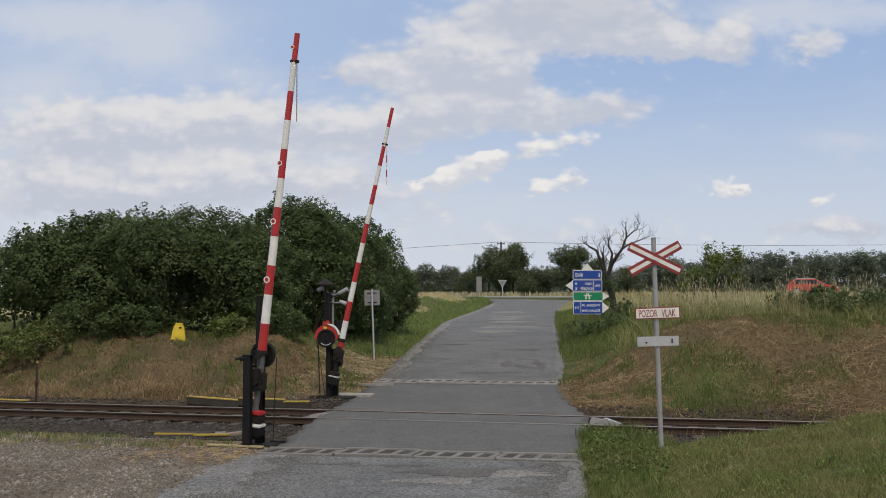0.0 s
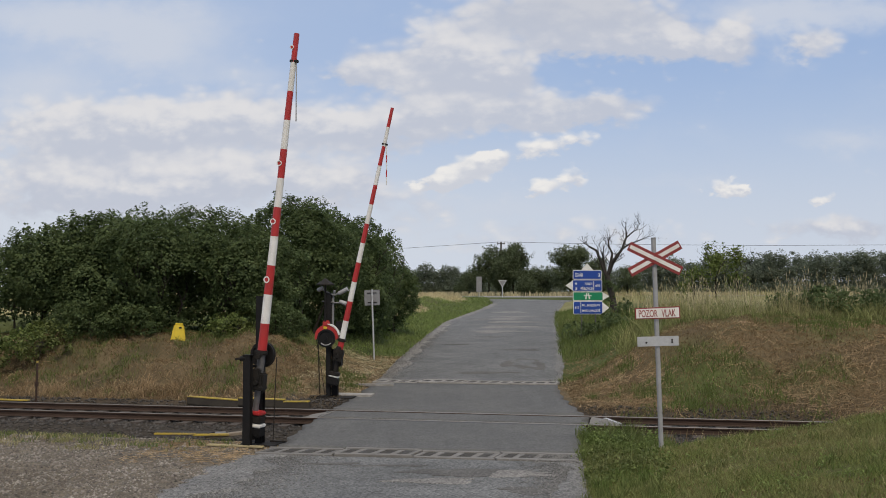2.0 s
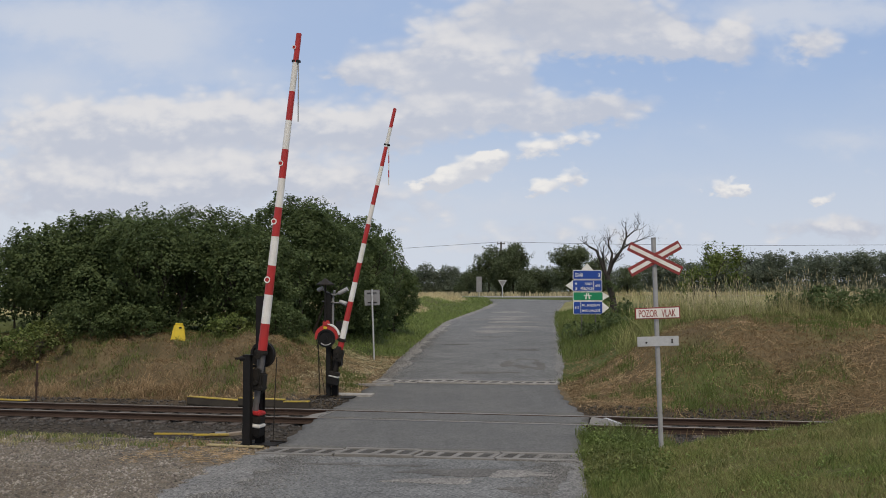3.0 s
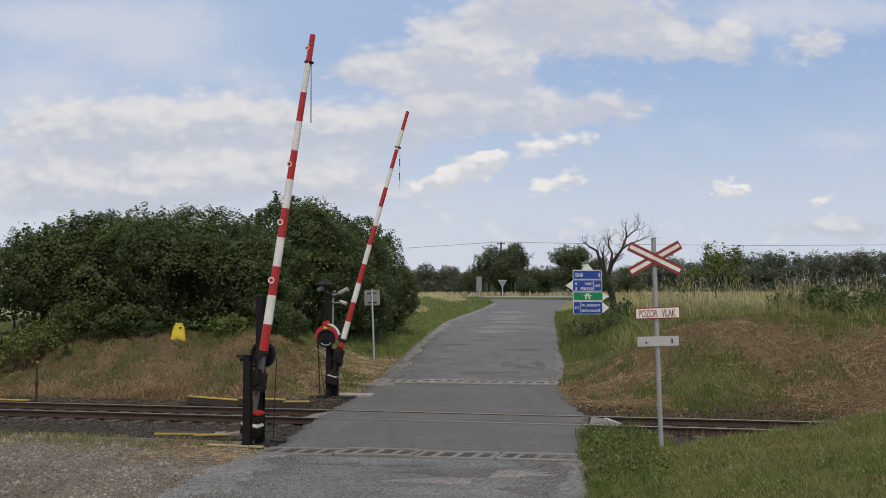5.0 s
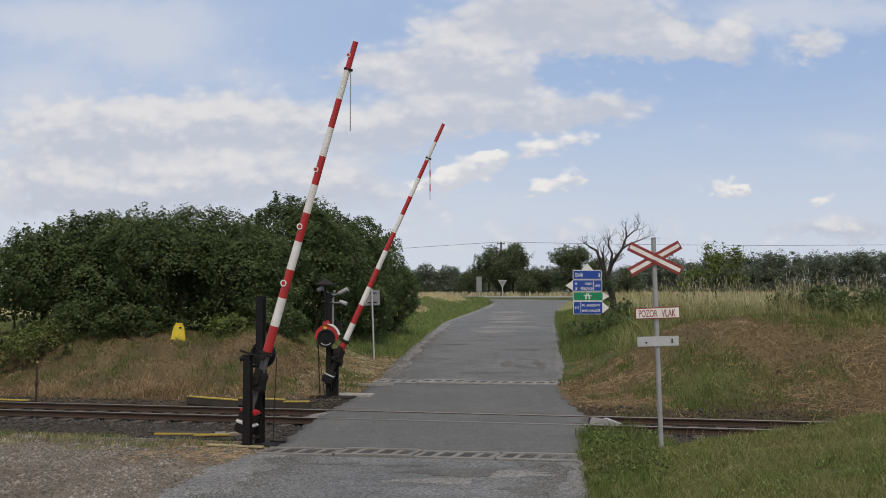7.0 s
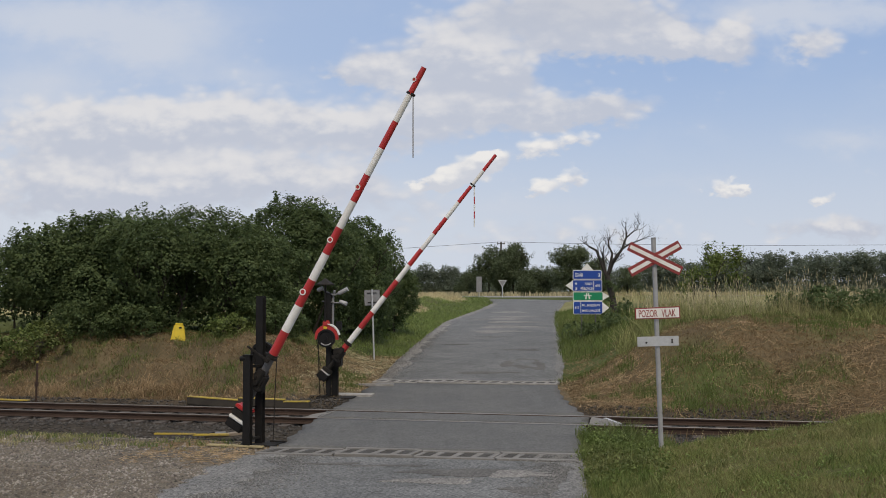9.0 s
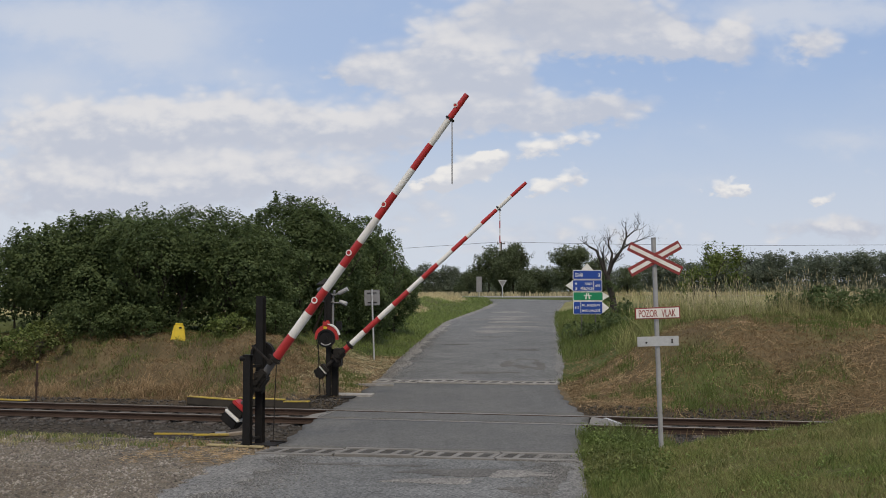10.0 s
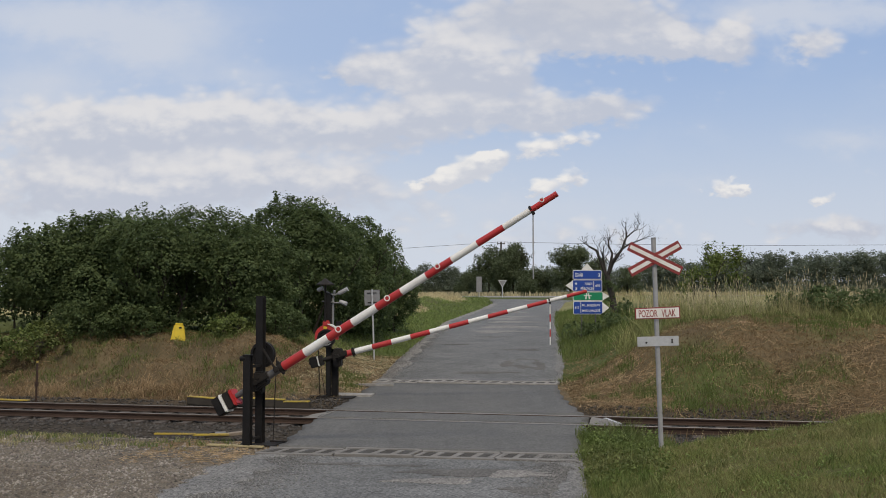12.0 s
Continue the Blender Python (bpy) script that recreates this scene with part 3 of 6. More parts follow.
def build_roads():
    ys = np.concatenate([np.arange(-60, 4, 4.0), np.arange(4, 17.05, 0.12)])
    ob = ribbon("road_near", ys, road_at(ys, 1), road_at(ys, 2), road_at(ys, 3), M_ASPHALT, 0.10, crown=0.012, shear=-0.14)
    tagged(ob, "worn grey asphalt road with loose gravel along its edges", "road", kind="structure")
    ys = np.concatenate([np.arange(31.14, 60, 0.2), np.arange(60, 97, 0.8)])
    ob = ribbon("road_far", ys, road_at(ys, 1), road_at(ys, 2), road_at(ys, 3), M_ASPHALT, 0.12, shear=-0.12)
    tagged(ob, "patched grey asphalt road climbing to the junction", "road", kind="structure")
    xs = np.concatenate([np.arange(-300, -40, 20.0), np.arange(-40, 60, 2.0), np.arange(60, 420, 20.0)])
    verts, faces = [], []
    for x in xs:
        for k, (off, dz) in enumerate(((-3.6, -0.08), (-3.5, 0.0), (0.0, 0.04), (3.5, 0.0), (3.6, -0.08))):
            verts.append((x + off * 0.371, 99.6 + MAIN_SLOPE * x + off * 0.928, float(main_z(x)) + dz + 0.02))
    for r in range(len(xs) - 1):
        for k in range(4):
            a = r * 5 + k
            faces.append((a, a + 5, a + 6, a + 1))
    ob = fast_mesh("road_main", verts, faces, M_MAIN)
    tagged(ob, "pale asphalt main road across the crest", "road", kind="structure")
    # the crossing's asphalt, in three strips with the rails' grooves between them
    rails = [TRACK_Y0 - 0.752 / TRACK_COS, TRACK_Y0 + 0.752 / TRACK_COS]
    strips = [("deck_near", (17.9, -0.1465, None), (rails[0] - 0.065, TRACK_SLOPE, None)),
              ("deck_middle", (rails[0] + 0.20, TRACK_SLOPE, None), (rails[1] - 0.20, TRACK_SLOPE, None)),
              ("deck_far", (rails[1] + 0.065, TRACK_SLOPE, None), (30.40, -0.12, None))]
    for name, (y0, s0, _), (y1, s1, _) in strips:
        verts, faces, cols, rows = [], [], 24, 14
        for r in range(rows + 1):
            v = r / rows
            for c in range(cols + 1):
                u = c / cols
                x = 0.0
                for _ in range(4):
                    y = (y0 + s0 * x) * (1 - v) + (y1 + s1 * x) * v
                    bulge = 0.42 * math.exp(-((y - 22.6) / 3.0) ** 2)
                    l, q = float(np.interp(y, [17.9, 30.8], [-3.15, -2.15])) - 0.35 * bulge, float(np.interp(y, [17.2, 30.8], [2.42, 3.60])) + bulge
                    x = l + (q - l) * u
                z = 0.006 * math.sin(3 * x) * math.sin(v * 3.1) + float(np.interp(y, [25, 31], [0.0, 0.075]))
                if c in (0, cols):
                    x += 0.06 * math.sin(7.3 * y) + 0.04 * math.sin(17.0 * y)
                verts.append((x, y, z))
        w = cols + 1
        for r in range(rows):
            for c in range(cols):
                a = r * w + c
                faces.append((a, a + 1, a + w + 1, a + w))
        rim = ([r * w for r in range(rows + 1)] + [rows * w + c for c in range(1, w)] + [r * w + cols for r in range(rows - 1, -1, -1)] + [c for c in range(cols - 1, 0, -1)])
        base = len(verts)
        for k in rim:
            verts.append((verts[k][0], verts[k][1], verts[k][2] - 0.16))
        for k in range(len(rim)):
            j = (k + 1) % len(rim)
            faces.append((rim[k], rim[j], base + j, base + k))
        ob = fast_mesh(name, verts, faces, M_DECK)
        tagged(ob, "smooth dark grey asphalt of the level crossing between the rails" if name == "deck_middle" else "smooth dark grey asphalt of the level crossing",
               "crossing surface", kind="structure")


    # dark beds of the flange grooves along the rails' inner sides
    for side in (-1, 1):
        bm = box((6.3, 0.135, 0.10), (0.45, side * (0.752 - 0.125), -0.072), 0.01)
        box((6.3, 0.03, 0.10), (0.45, side * (0.752 - 0.055), -0.085), bm=bm)
        ob = finish("groove_bed", bm, M_GROOVE)
        ob.matrix_world = pose(0, TRACK_Y0, 0, 0, 0, TRACK_TURN)
        tagged(ob, "dark bed of the flange groove beside the rail", "groove bed", kind="structure")


build_roads()


def road_wear():
    """Gravelly shoulders and worn patches that lie on the asphalt."""
    def strip(name, ys, inner, outer, side, label, mat=M_SHOULDER):
        verts, faces = [], []
        for y in ys:
            edge = float(road_at(y, 1 if side < 0 else 2))
            n1, n2 = float(rough(np.array(y), np.array(2.0 + side), 0.9, 1.0)), float(rough(np.array(y), np.array(7.0 + side), 0.28, 2.0))
            a = edge - side * (inner * (0.75 + 0.5 * n1 + 0.3 * n2))
            b = edge + side * (outer * (0.8 + 0.4 * n2))
            z = float(road_at(y, 3))
            zi = z + 0.012 + 0.012 * min(1.0, inner)
            for x, h in ((a, -0.02), (a + side * 0.05, zi - z + 0.004), ((a + edge) / 2, zi - z + 0.002), (edge, 0.016), (b, -0.05)):
                verts.append((x, y + SHEAR * x, z + h))
        for r in range(len(ys) - 1):
            for k in range(4):
                q = r * 5 + k
                faces.append((q, q + 1, q + 6, q + 5) if side > 0 else (q, q + 5, q + 6, q + 1))
        ob = fast_mesh(name, verts, faces, mat)
        tagged(ob, label, "road edge", kind="structure")
    SHEAR = -0.12
    strip("shoulder_far_left", np.concatenate([np.arange(31.26, 50, 0.2), np.arange(50, 84, 0.5)]), 0.50, 0.30, -1, "pale gravelly edge of the climbing road", M_PATCH)
    strip("shoulder_far_right", np.concatenate([np.arange(31.26, 50, 0.2), np.arange(50, 84, 0.5)]), 0.20, 0.18, 1, "pale gravelly edge of the climbing road")
    SHEAR = -0.14
    strip("shoulder_near_left", np.arange(6.0, 17.0, 0.15), 0.85, 0.7, -1, "pale gravelly edge of the near road")
    strip("shoulder_near_right", np.arange(6.0, 16.9, 0.15), 0.42, 0.2, 1, "pale gravelly edge of the near road")
    gen = random.Random(21)
    rows = [(M_PATCH, 2.6, 47.0, 1.3, 0.7), (M_PATCH, 3.4, 50.0, 1.5, 0.7), (M_PATCH, 3.9, 53.5, 1.5, 0.8), (M_PATCH, 3.3, 56.5, 1.4, 0.8), (M_PATCH, 4.4, 59.5, 1.3, 1.0), (M_PATCH, 4.6, 66.0, 1.2, 1.6),
            (M_TAR, 2.9, 34.4, 0.75, 1.1), (M_TAR, 3.2, 38.6, 0.7, 0.3), (M_TAR, 0.6, 40.8, 0.5, 0.2), (M_TAR, 2.3, 44.0, 0.8, 0.25), (M_TAR, 1.4, 32.7, 1.0, 0.2),
            (M_TAR, 0.25, 15.7, 0.75, 0.34), (M_PATCH, -0.15, 15.0, 0.7, 0.22), (M_TAR, -1.9, 16.5, 0.5, 0.10), (M_TAR, -0.9, 16.3, 0.6, 0.08), (M_TAR, 1.35, 14.3, 0.5, 0.25), (M_PATCH, 1.2, 15.6, 0.5, 0.3)]
    for mat, x, y, hx, hy in rows:
        bm = bmesh.new()
        ring = []
        phase = gen.uniform(0, 6)
        for k in range(26):
            a = 2 * math.pi * k / 26
            r = 1 + 0.22 * math.sin(3 * a + phase) + 0.14 * math.sin(7 * a + 2 * phase) + gen.uniform(-0.1, 0.1)
            px, py = x + hx * r * math.cos(a), y + hy * r * math.sin(a)
            l, q = float(road_at(py, 1)), float(road_at(py, 2))
            u = min(max((px - l) / (q - l), 0.0), 1.0)
            crown = 0.012 if y < 20 else 0.03
            sh = 0.14 if y < 20 else 0.12
            z = float(road_at(py + sh * px, 3)) + crown * (1 - (2 * u - 1) ** 2)
            ring.append((px, py, z))
        top = [bm.verts.new((p[0], p[1], p[2] + 0.006)) for p in ring]
        low = [bm.verts.new((p[0] * 1.0 + (p[0] - x) * 0.02, p[1] + (p[1] - y) * 0.02, p[2] - 0.02)) for p in ring]
        mid = bm.verts.new((x, y, sum(p[2] for p in ring) / 26 + 0.012))
        for k in range(26):
            j = (k + 1) % 26
            bm.faces.new((top[k], top[j], mid))
            bm.faces.new((low[k], low[j], top[j], top[k]))
        ob = finish("road_patch", bm, mat)
        tagged(ob, "thin pale worn patch in the asphalt" if mat is M_PATCH else "thin dark tar repair in the asphalt", "road patch", kind="structure")


road_wear()


# ---- the track ----
def build_track():
    m = pose(0, TRACK_Y0, 0, 0, 0, TRACK_TURN)
    track = thing("railway_track", m, "single track of rusty rails on dark sleepers in ballast", "railway track")
    profile = [(-0.07, -0.150), (0.07, -0.150), (0.07, -0.138), (0.012, -0.118), (0.010, -0.045), (0.034, -0.036), (0.036, -0.008), (0.026, 0.002),
               (-0.026, 0.002), (-0.036, -0.008), (-0.034, -0.036), (-0.010, -0.045), (-0.012, -0.118), (-0.07, -0.138)]
    for side in (-0.752, 0.752):
        bm = bmesh.new()
        rows = []
        for x in np.arange(-60, 61, 4.0):
            rows.append([bm.verts.new((x, side + a, z + 0.004)) for a, z in profile])
        n = len(profile)
        for r0, r1 in zip(rows, rows[1:]):
            for i in range(n):
                f = bm.faces.new((r0[i], r1[i], r1[(i + 1) % n], r0[(i + 1) % n]))
                f.material_index = 1 if i in (6, 7, 8) else 0
        bmesh.ops.recalc_face_normals(bm, faces=bm.faces)
        part("rail", bm, (M_RUST, M_RAILTOP), track, "rusty steel rail with a worn bright head")
    proto = None
    for k, x in enumerate(np.arange(-24, 18, 0.62)):
        wx = x * TRACK_COS
        if -3.4 < wx < 3.6:
            continue
        if proto is None:
            proto = box((0.24, 2.5, 0.16), (0, 0, 0), 0.012)
            ob = part("sleeper", proto, M_SLEEPER, track, "dark oiled timber sleeper")
            proto = ob.data
        else:
            ob = new("sleeper", proto)
            ob.parent = track
            tagged(ob, "dark oiled timber sleeper")
        ob.matrix_basis = pose(x, 0.02 * math.sin(k * 3.1), -0.232, 0, 0, 1.2 * math.sin(k * 1.7))
    # sloping concrete end blocks between the rails at both ends of the crossing
    for x, turn, label in ((-3.02, 0, "pale concrete ramp block between the rails"), (3.66, 180, "pale concrete ramp block, chipped, between the rails")):
        bm = bmesh.new()
        w, l = 0.62, 0.42
        lo = [bm.verts.new(p) for p in ((-l, -w, -0.17), (l * 0.55, -w, -0.17), (l * 0.55, w, -0.17), (-l, w, -0.17))]
        hi = [bm.verts.new(p) for p in ((-l, -w, -0.10), (l * 0.55, -w, 0.012), (l * 0.55, w, 0.012), (-l, w, -0.10))]
        bm.faces.new(hi)
        bm.faces.new(lo[::-1])
        for i in range(4):
            bm.faces.new((lo[i], lo[(i + 1) % 4], hi[(i + 1) % 4], hi[i]))
        bmesh.ops.bevel(bm, geom=bm.edges, offset=0.02, segments=2, affect="EDGES")
        ob = finish("concrete_ramp", bm, M_WORN)
        ob.matrix_world = m @ pose(x, 0, 0, 0, 0, turn)
        tagged(ob, label, "concrete block", "ends of the crossing")


build_track()


def bent_strip():
    m = pose(0, TRACK_Y0, 0, 0, 0, TRACK_TURN)
    ob = thing("bent_strip", m @ pose(3.95, -0.25, -0.02, 0, 0, -28), "pale bent metal strip lying between the rails", "metal strip")
    part("strip", box((0.42, 0.09, 0.02), (0, 0, 0.05), 0.004, Matrix.Rotation(radians(14), 4, "Y")), M_ZINC, ob)
    part("strip_end", box((0.16, 0.09, 0.02), (-0.26, 0, 0.07), 0.004, Matrix.Rotation(radians(-20), 4, "Y")), M_ZINC, ob)


bent_strip()


def stones(name, n, place, size, mat, label, category):
    """Loose stones: squashed six-cornered lumps at places given by place(n)."""
    base = np.array([(1, 0, 0), (-1, 0, 0), (0, 1, 0), (0, -1, 0), (0, 0, 1), (0, 0, -1)], dtype=float)
    tri = np.array([(0, 2, 4), (2, 1, 4), (1, 3, 4), (3, 0, 4), (2, 0, 5), (1, 2, 5), (3, 1, 5), (0, 3, 5)])
    p = place(n)
    n = len(p)
    shape = base[None] * rng.uniform(0.55, 1.25, (n, 6, 1)) * (size * rng.uniform(0.5, 1.5, (n, 1, 1))) * np.array([1.0, 1.0, 0.7])
    ang = rng.uniform(0, 6.28, n)
    c, s = np.cos(ang)[:, None], np.sin(ang)[:, None]
    v = np.stack([shape[..., 0] * c - shape[..., 1] * s, shape[..., 0] * s + shape[..., 1] * c + shape[..., 2] * 0.3, shape[..., 2]], -1) + p[:, None]
    f = (tri[None] + 6 * np.arange(n)[:, None, None]).reshape(-1, 3)
    ob = fast_mesh(name, v.reshape(-1, 3), f, mat)
    return tagged(ob, label, category, kind="stuff")


def off_road(x, y, margin):
    return (road_at(y, 1) - x > margin) | (x - road_at(y, 2) > margin)


def ballast_places(n):
    x = rng.uniform(-15, 9.5, n)
    s = rng.uniform(-3.1, 2.9, n)
    y = TRACK_Y0 + TRACK_SLOPE * x + s / TRACK_COS
    keep = off_road(x, y, 0.45) & (np.abs(np.abs(s) - 0.752) > 0.06)
    x, y = x[keep], y[keep]
    return np.stack([x, y, land(x, y) + 0.005], 1)


def gravel_places(n):
    y = rng.uniform(11.5, 20.5, n)
    x = rng.uniform(-0.52, -0.15, n) * y
    s = (y - (TRACK_Y0 + TRACK_SLOPE * x)) * TRACK_COS
    keep = (road_at(y, 1) - x > -1.1 * rng.random(n) ** 3) & (s < -4.0)
    x, y = x[keep], y[keep]
    return np.stack([x, y, land(x, y) + 0.002], 1)


def verge_places(n):
    y = np.concatenate([rng.uniform(12, 17.4, n // 2), rng.uniform(31, 50, n // 2)])
    side = rng.integers(0, 2, len(y))
    off = np.abs(rng.normal(0, 1.0, len(y))) * np.where(y < 20, 0.72, 0.42)
    x = np.where(side == 0, road_at(y, 1) + off - 0.1, road_at(y, 2) - off * 0.6 + 0.1)
    return np.stack([x, y, road_at(y, 3) + 0.012], 1)


stones("ballast", 15000, ballast_places, 0.045, M_BALLAST, "dark brown-grey crushed stone ballast along the track", "ballast")
def foot_places(n):
    x = rng.uniform(-4.6, -2.3, n)
    y = 25.7 + TRACK_SLOPE * (x + 3) + rng.uniform(-0.4, 1.7, n)
    keep = road_at(y, 1) - x > 0.0
    x, y = x[keep], y[keep]
    return np.stack([x, y, land(x, y) + 0.01], 1)


stones("footing_stones", 2200, foot_places, 0.030, M_BALLAST, "grey crushed stone round the far barrier's foot", "stones")
stones("gravel", 20000, gravel_places, 0.017, M_GRAVEL, "pale loose gravel on the lay-by beside the road", "gravel")
stones("pebbles", 2200, gravel_places, 0.034, M_GRAVEL, "larger pale stones lying on the gravel", "stones")
stones("road_grit", 26000, verge_places, 0.014, M_GRIT, "pale loose grit along the road's edges", "grit")


# ---- drainage channels across the road ----
def channel(name, left, right, z, cells, width, units, mat):
    """A row of concrete frames with iron grates, from left to right (x, y)."""
    a, b = Vector((*left, z)), Vector((*right, z))
    run = (b - a).length
    turn = math.degrees(math.atan2(b.y - a.y, b.x - a.x))
    ch = thing(name, pose(*a, 0, 0, turn), "concrete drainage channel with iron grates across the road", "drainage channel", "drainage channels")
    pitch = run / units
    for u in range(units):
        x0 = u * pitch
        dz, dy = 0.012 * math.sin(u * 4.1 + cells), 0.025 * math.sin(u * 2.3)
        per = cells
        cell = (pitch - 0.02) / per
        bm = bmesh.new()
        box((pitch - 0.02, 0.17, 0.14), (x0 + pitch / 2, dy - width / 2 + 0.085, dz - 0.062), 0.012, bm=bm)
        box((pitch - 0.02, 0.15, 0.14), (x0 + pitch / 2, dy + width / 2 - 0.075, dz - 0.062), 0.012, bm=bm)
        for k in range(per + 1):
            box((cell * 0.36, width - 0.28, 0.13), (x0 + 0.01 + min(max(k * cell, cell * 0.18), pitch - 0.02 - cell * 0.18), dy, dz - 0.064), 0.008, bm=bm,
                turn=Matrix.Rotation(0.0, 4, "Z"))
        for v in bm.verts:
            if abs(v.co.y - dy) < width / 2 - 0.135:
                v.co.x += 0.24 * (v.co.y - dy)
        panel = part("panel", bm, mat, ch)
        for k in range(per):
            g = bmesh.new()
            box((cell * 0.62, width - 0.30, 0.05), (x0 + 0.01 + (k + 0.5) * cell, dy, dz - 0.040), bm=g)
            for j in range(4):
                box((cell * 0.62, 0.03, 0.03), (x0 + 0.01 + (k + 0.5) * cell, dy - (width - 0.36) * (0.5 - (j + 0.5) / 4), dz - 0.010), bm=g)
            for v in g.verts:
                v.co.x += 0.24 * (v.co.y - dy)
            part("grate", g, M_GRATE, panel, "dark iron grate")


channel("drainage_channel", (-3.35, 17.93), (2.42, 17.12), 0.016, 4, 0.80, 4, M_WORN)
channel("drainage_channel", (-2.18, 31.00), (3.60, 30.28), 0.098, 4, 0.85, 4, M_CONCRETE)


# ---- the barriers ----
NEAR_TURN, FAR_TURN = -16.8, -6.7
NEAR_PIVOT, FAR_PIVOT = (-3.548, 18.60, 1.197), (-2.878, 26.60, 1.156)
NEAR_LENGTH, FAR_LENGTH = 6.77, 7.01
# seconds and the boom's angle above the horizontal
NEAR_ANGLES = [(0, 83.7), (1.0, 83.8), (2.0, 83.8), (2.5, 83.6), (3.0, 83.4), (3.2, 83.25), (4.0, 82.5), (4.8, 81.4), (5.0, 80.9), (5.5, 79.6), (6.0, 77.7), (6.5, 75.6),
               (7.0, 73.2), (7.2, 72.2), (8.0, 67.4), (8.8, 62.0), (9.0, 60.6), (9.5, 56.6), (10.0, 52.2), (10.5, 47.3), (11.0, 42.1), (11.5, 36.6), (12.0, 31.0)]
FAR_ANGLES = [(0, 77.9), (1.5, 78.0), (2.5, 77.7), (3.0, 77.3), (3.2, 77.05), (4.0, 76.2), (4.8, 74.9), (5.0, 74.3), (5.5, 72.6), (6.0, 70.6), (6.5, 68.4), (7.0, 65.6),
              (7.2, 64.5), (8.0, 59.6), (8.8, 53.4), (9.0, 51.8), (9.5, 47.6), (10.0, 42.6), (10.5, 37.2), (11.0, 31.0), (11.5, 23.4), (12.0, 14.9)]


def i_column(w, d, h, at, bm=None):
    """A rolled steel column: two flanges and a web."""
    bm = bm or bmesh.new()
    x, y, z = at
    box((w, 0.018, h), (x, y - d / 2, z + h / 2), 0.004, bm=bm)
    box((w, 0.018, h), (x, y + d / 2, z + h / 2), 0.004, bm=bm)
    box((0.02, d - 0.02, h), (x, y, z + h / 2), bm=bm)
    return bm


def wheel(radius, width, at=(0, 0, 0)):
    """A cable wheel with a grooved rim and a hub, its axle along y."""
    bm = bmesh.new()
    seg = 40
    prof = [(radius, -width / 2), (radius, -width / 6), (radius - 0.03, 0), (radius, width / 6), (radius, width / 2), (radius - 0.05, width / 2),
            (radius - 0.06, width / 5), (0.05, width / 5), (0.05, width / 2), (0.001, width / 2), (0.001, -width / 2), (0.05, -width / 2), (0.05, -width / 5),
            (radius - 0.06, -width / 5), (radius - 0.05, -width / 2)]
    rings = [[bm.verts.new((at[0] + r * math.cos(2 * math.pi * i / seg), at[1] + y, at[2] + r * math.sin(2 * math.pi * i / seg))) for r, y in prof] for i in range(seg)]
    n = len(prof)
    for i in range(seg):
        a, b = rings[i], rings[(i + 1) % seg]
        for k in range(n):
            bm.faces.new((a[k], a[(k + 1) % n], b[(k + 1) % n], b[k]))
    bmesh.ops.recalc_face_normals(bm, faces=bm.faces)
    return bm


def ring_disc(radius, y):
    """A flat ring, thick by 6 mm, facing -y."""
    bm = bmesh.new()
    seg = 28
    rows = []
    for r, yy in ((radius, y), (radius, y - 0.008), (radius * 0.66, y - 0.008), (radius * 0.66, y)):
        rows.append([bm.verts.new((r * math.cos(2 * math.pi * i / seg), yy, r * math.sin(2 * math.pi * i / seg))) for i in range(seg)])
    for a, b in zip(rows, rows[1:] + rows[:1]):
        for i in range(seg):
            bm.faces.new((a[i], a[(i + 1) % seg], b[(i + 1) % seg], b[i]))
    bmesh.ops.recalc_face_normals(bm, faces=bm.faces)
    return bm


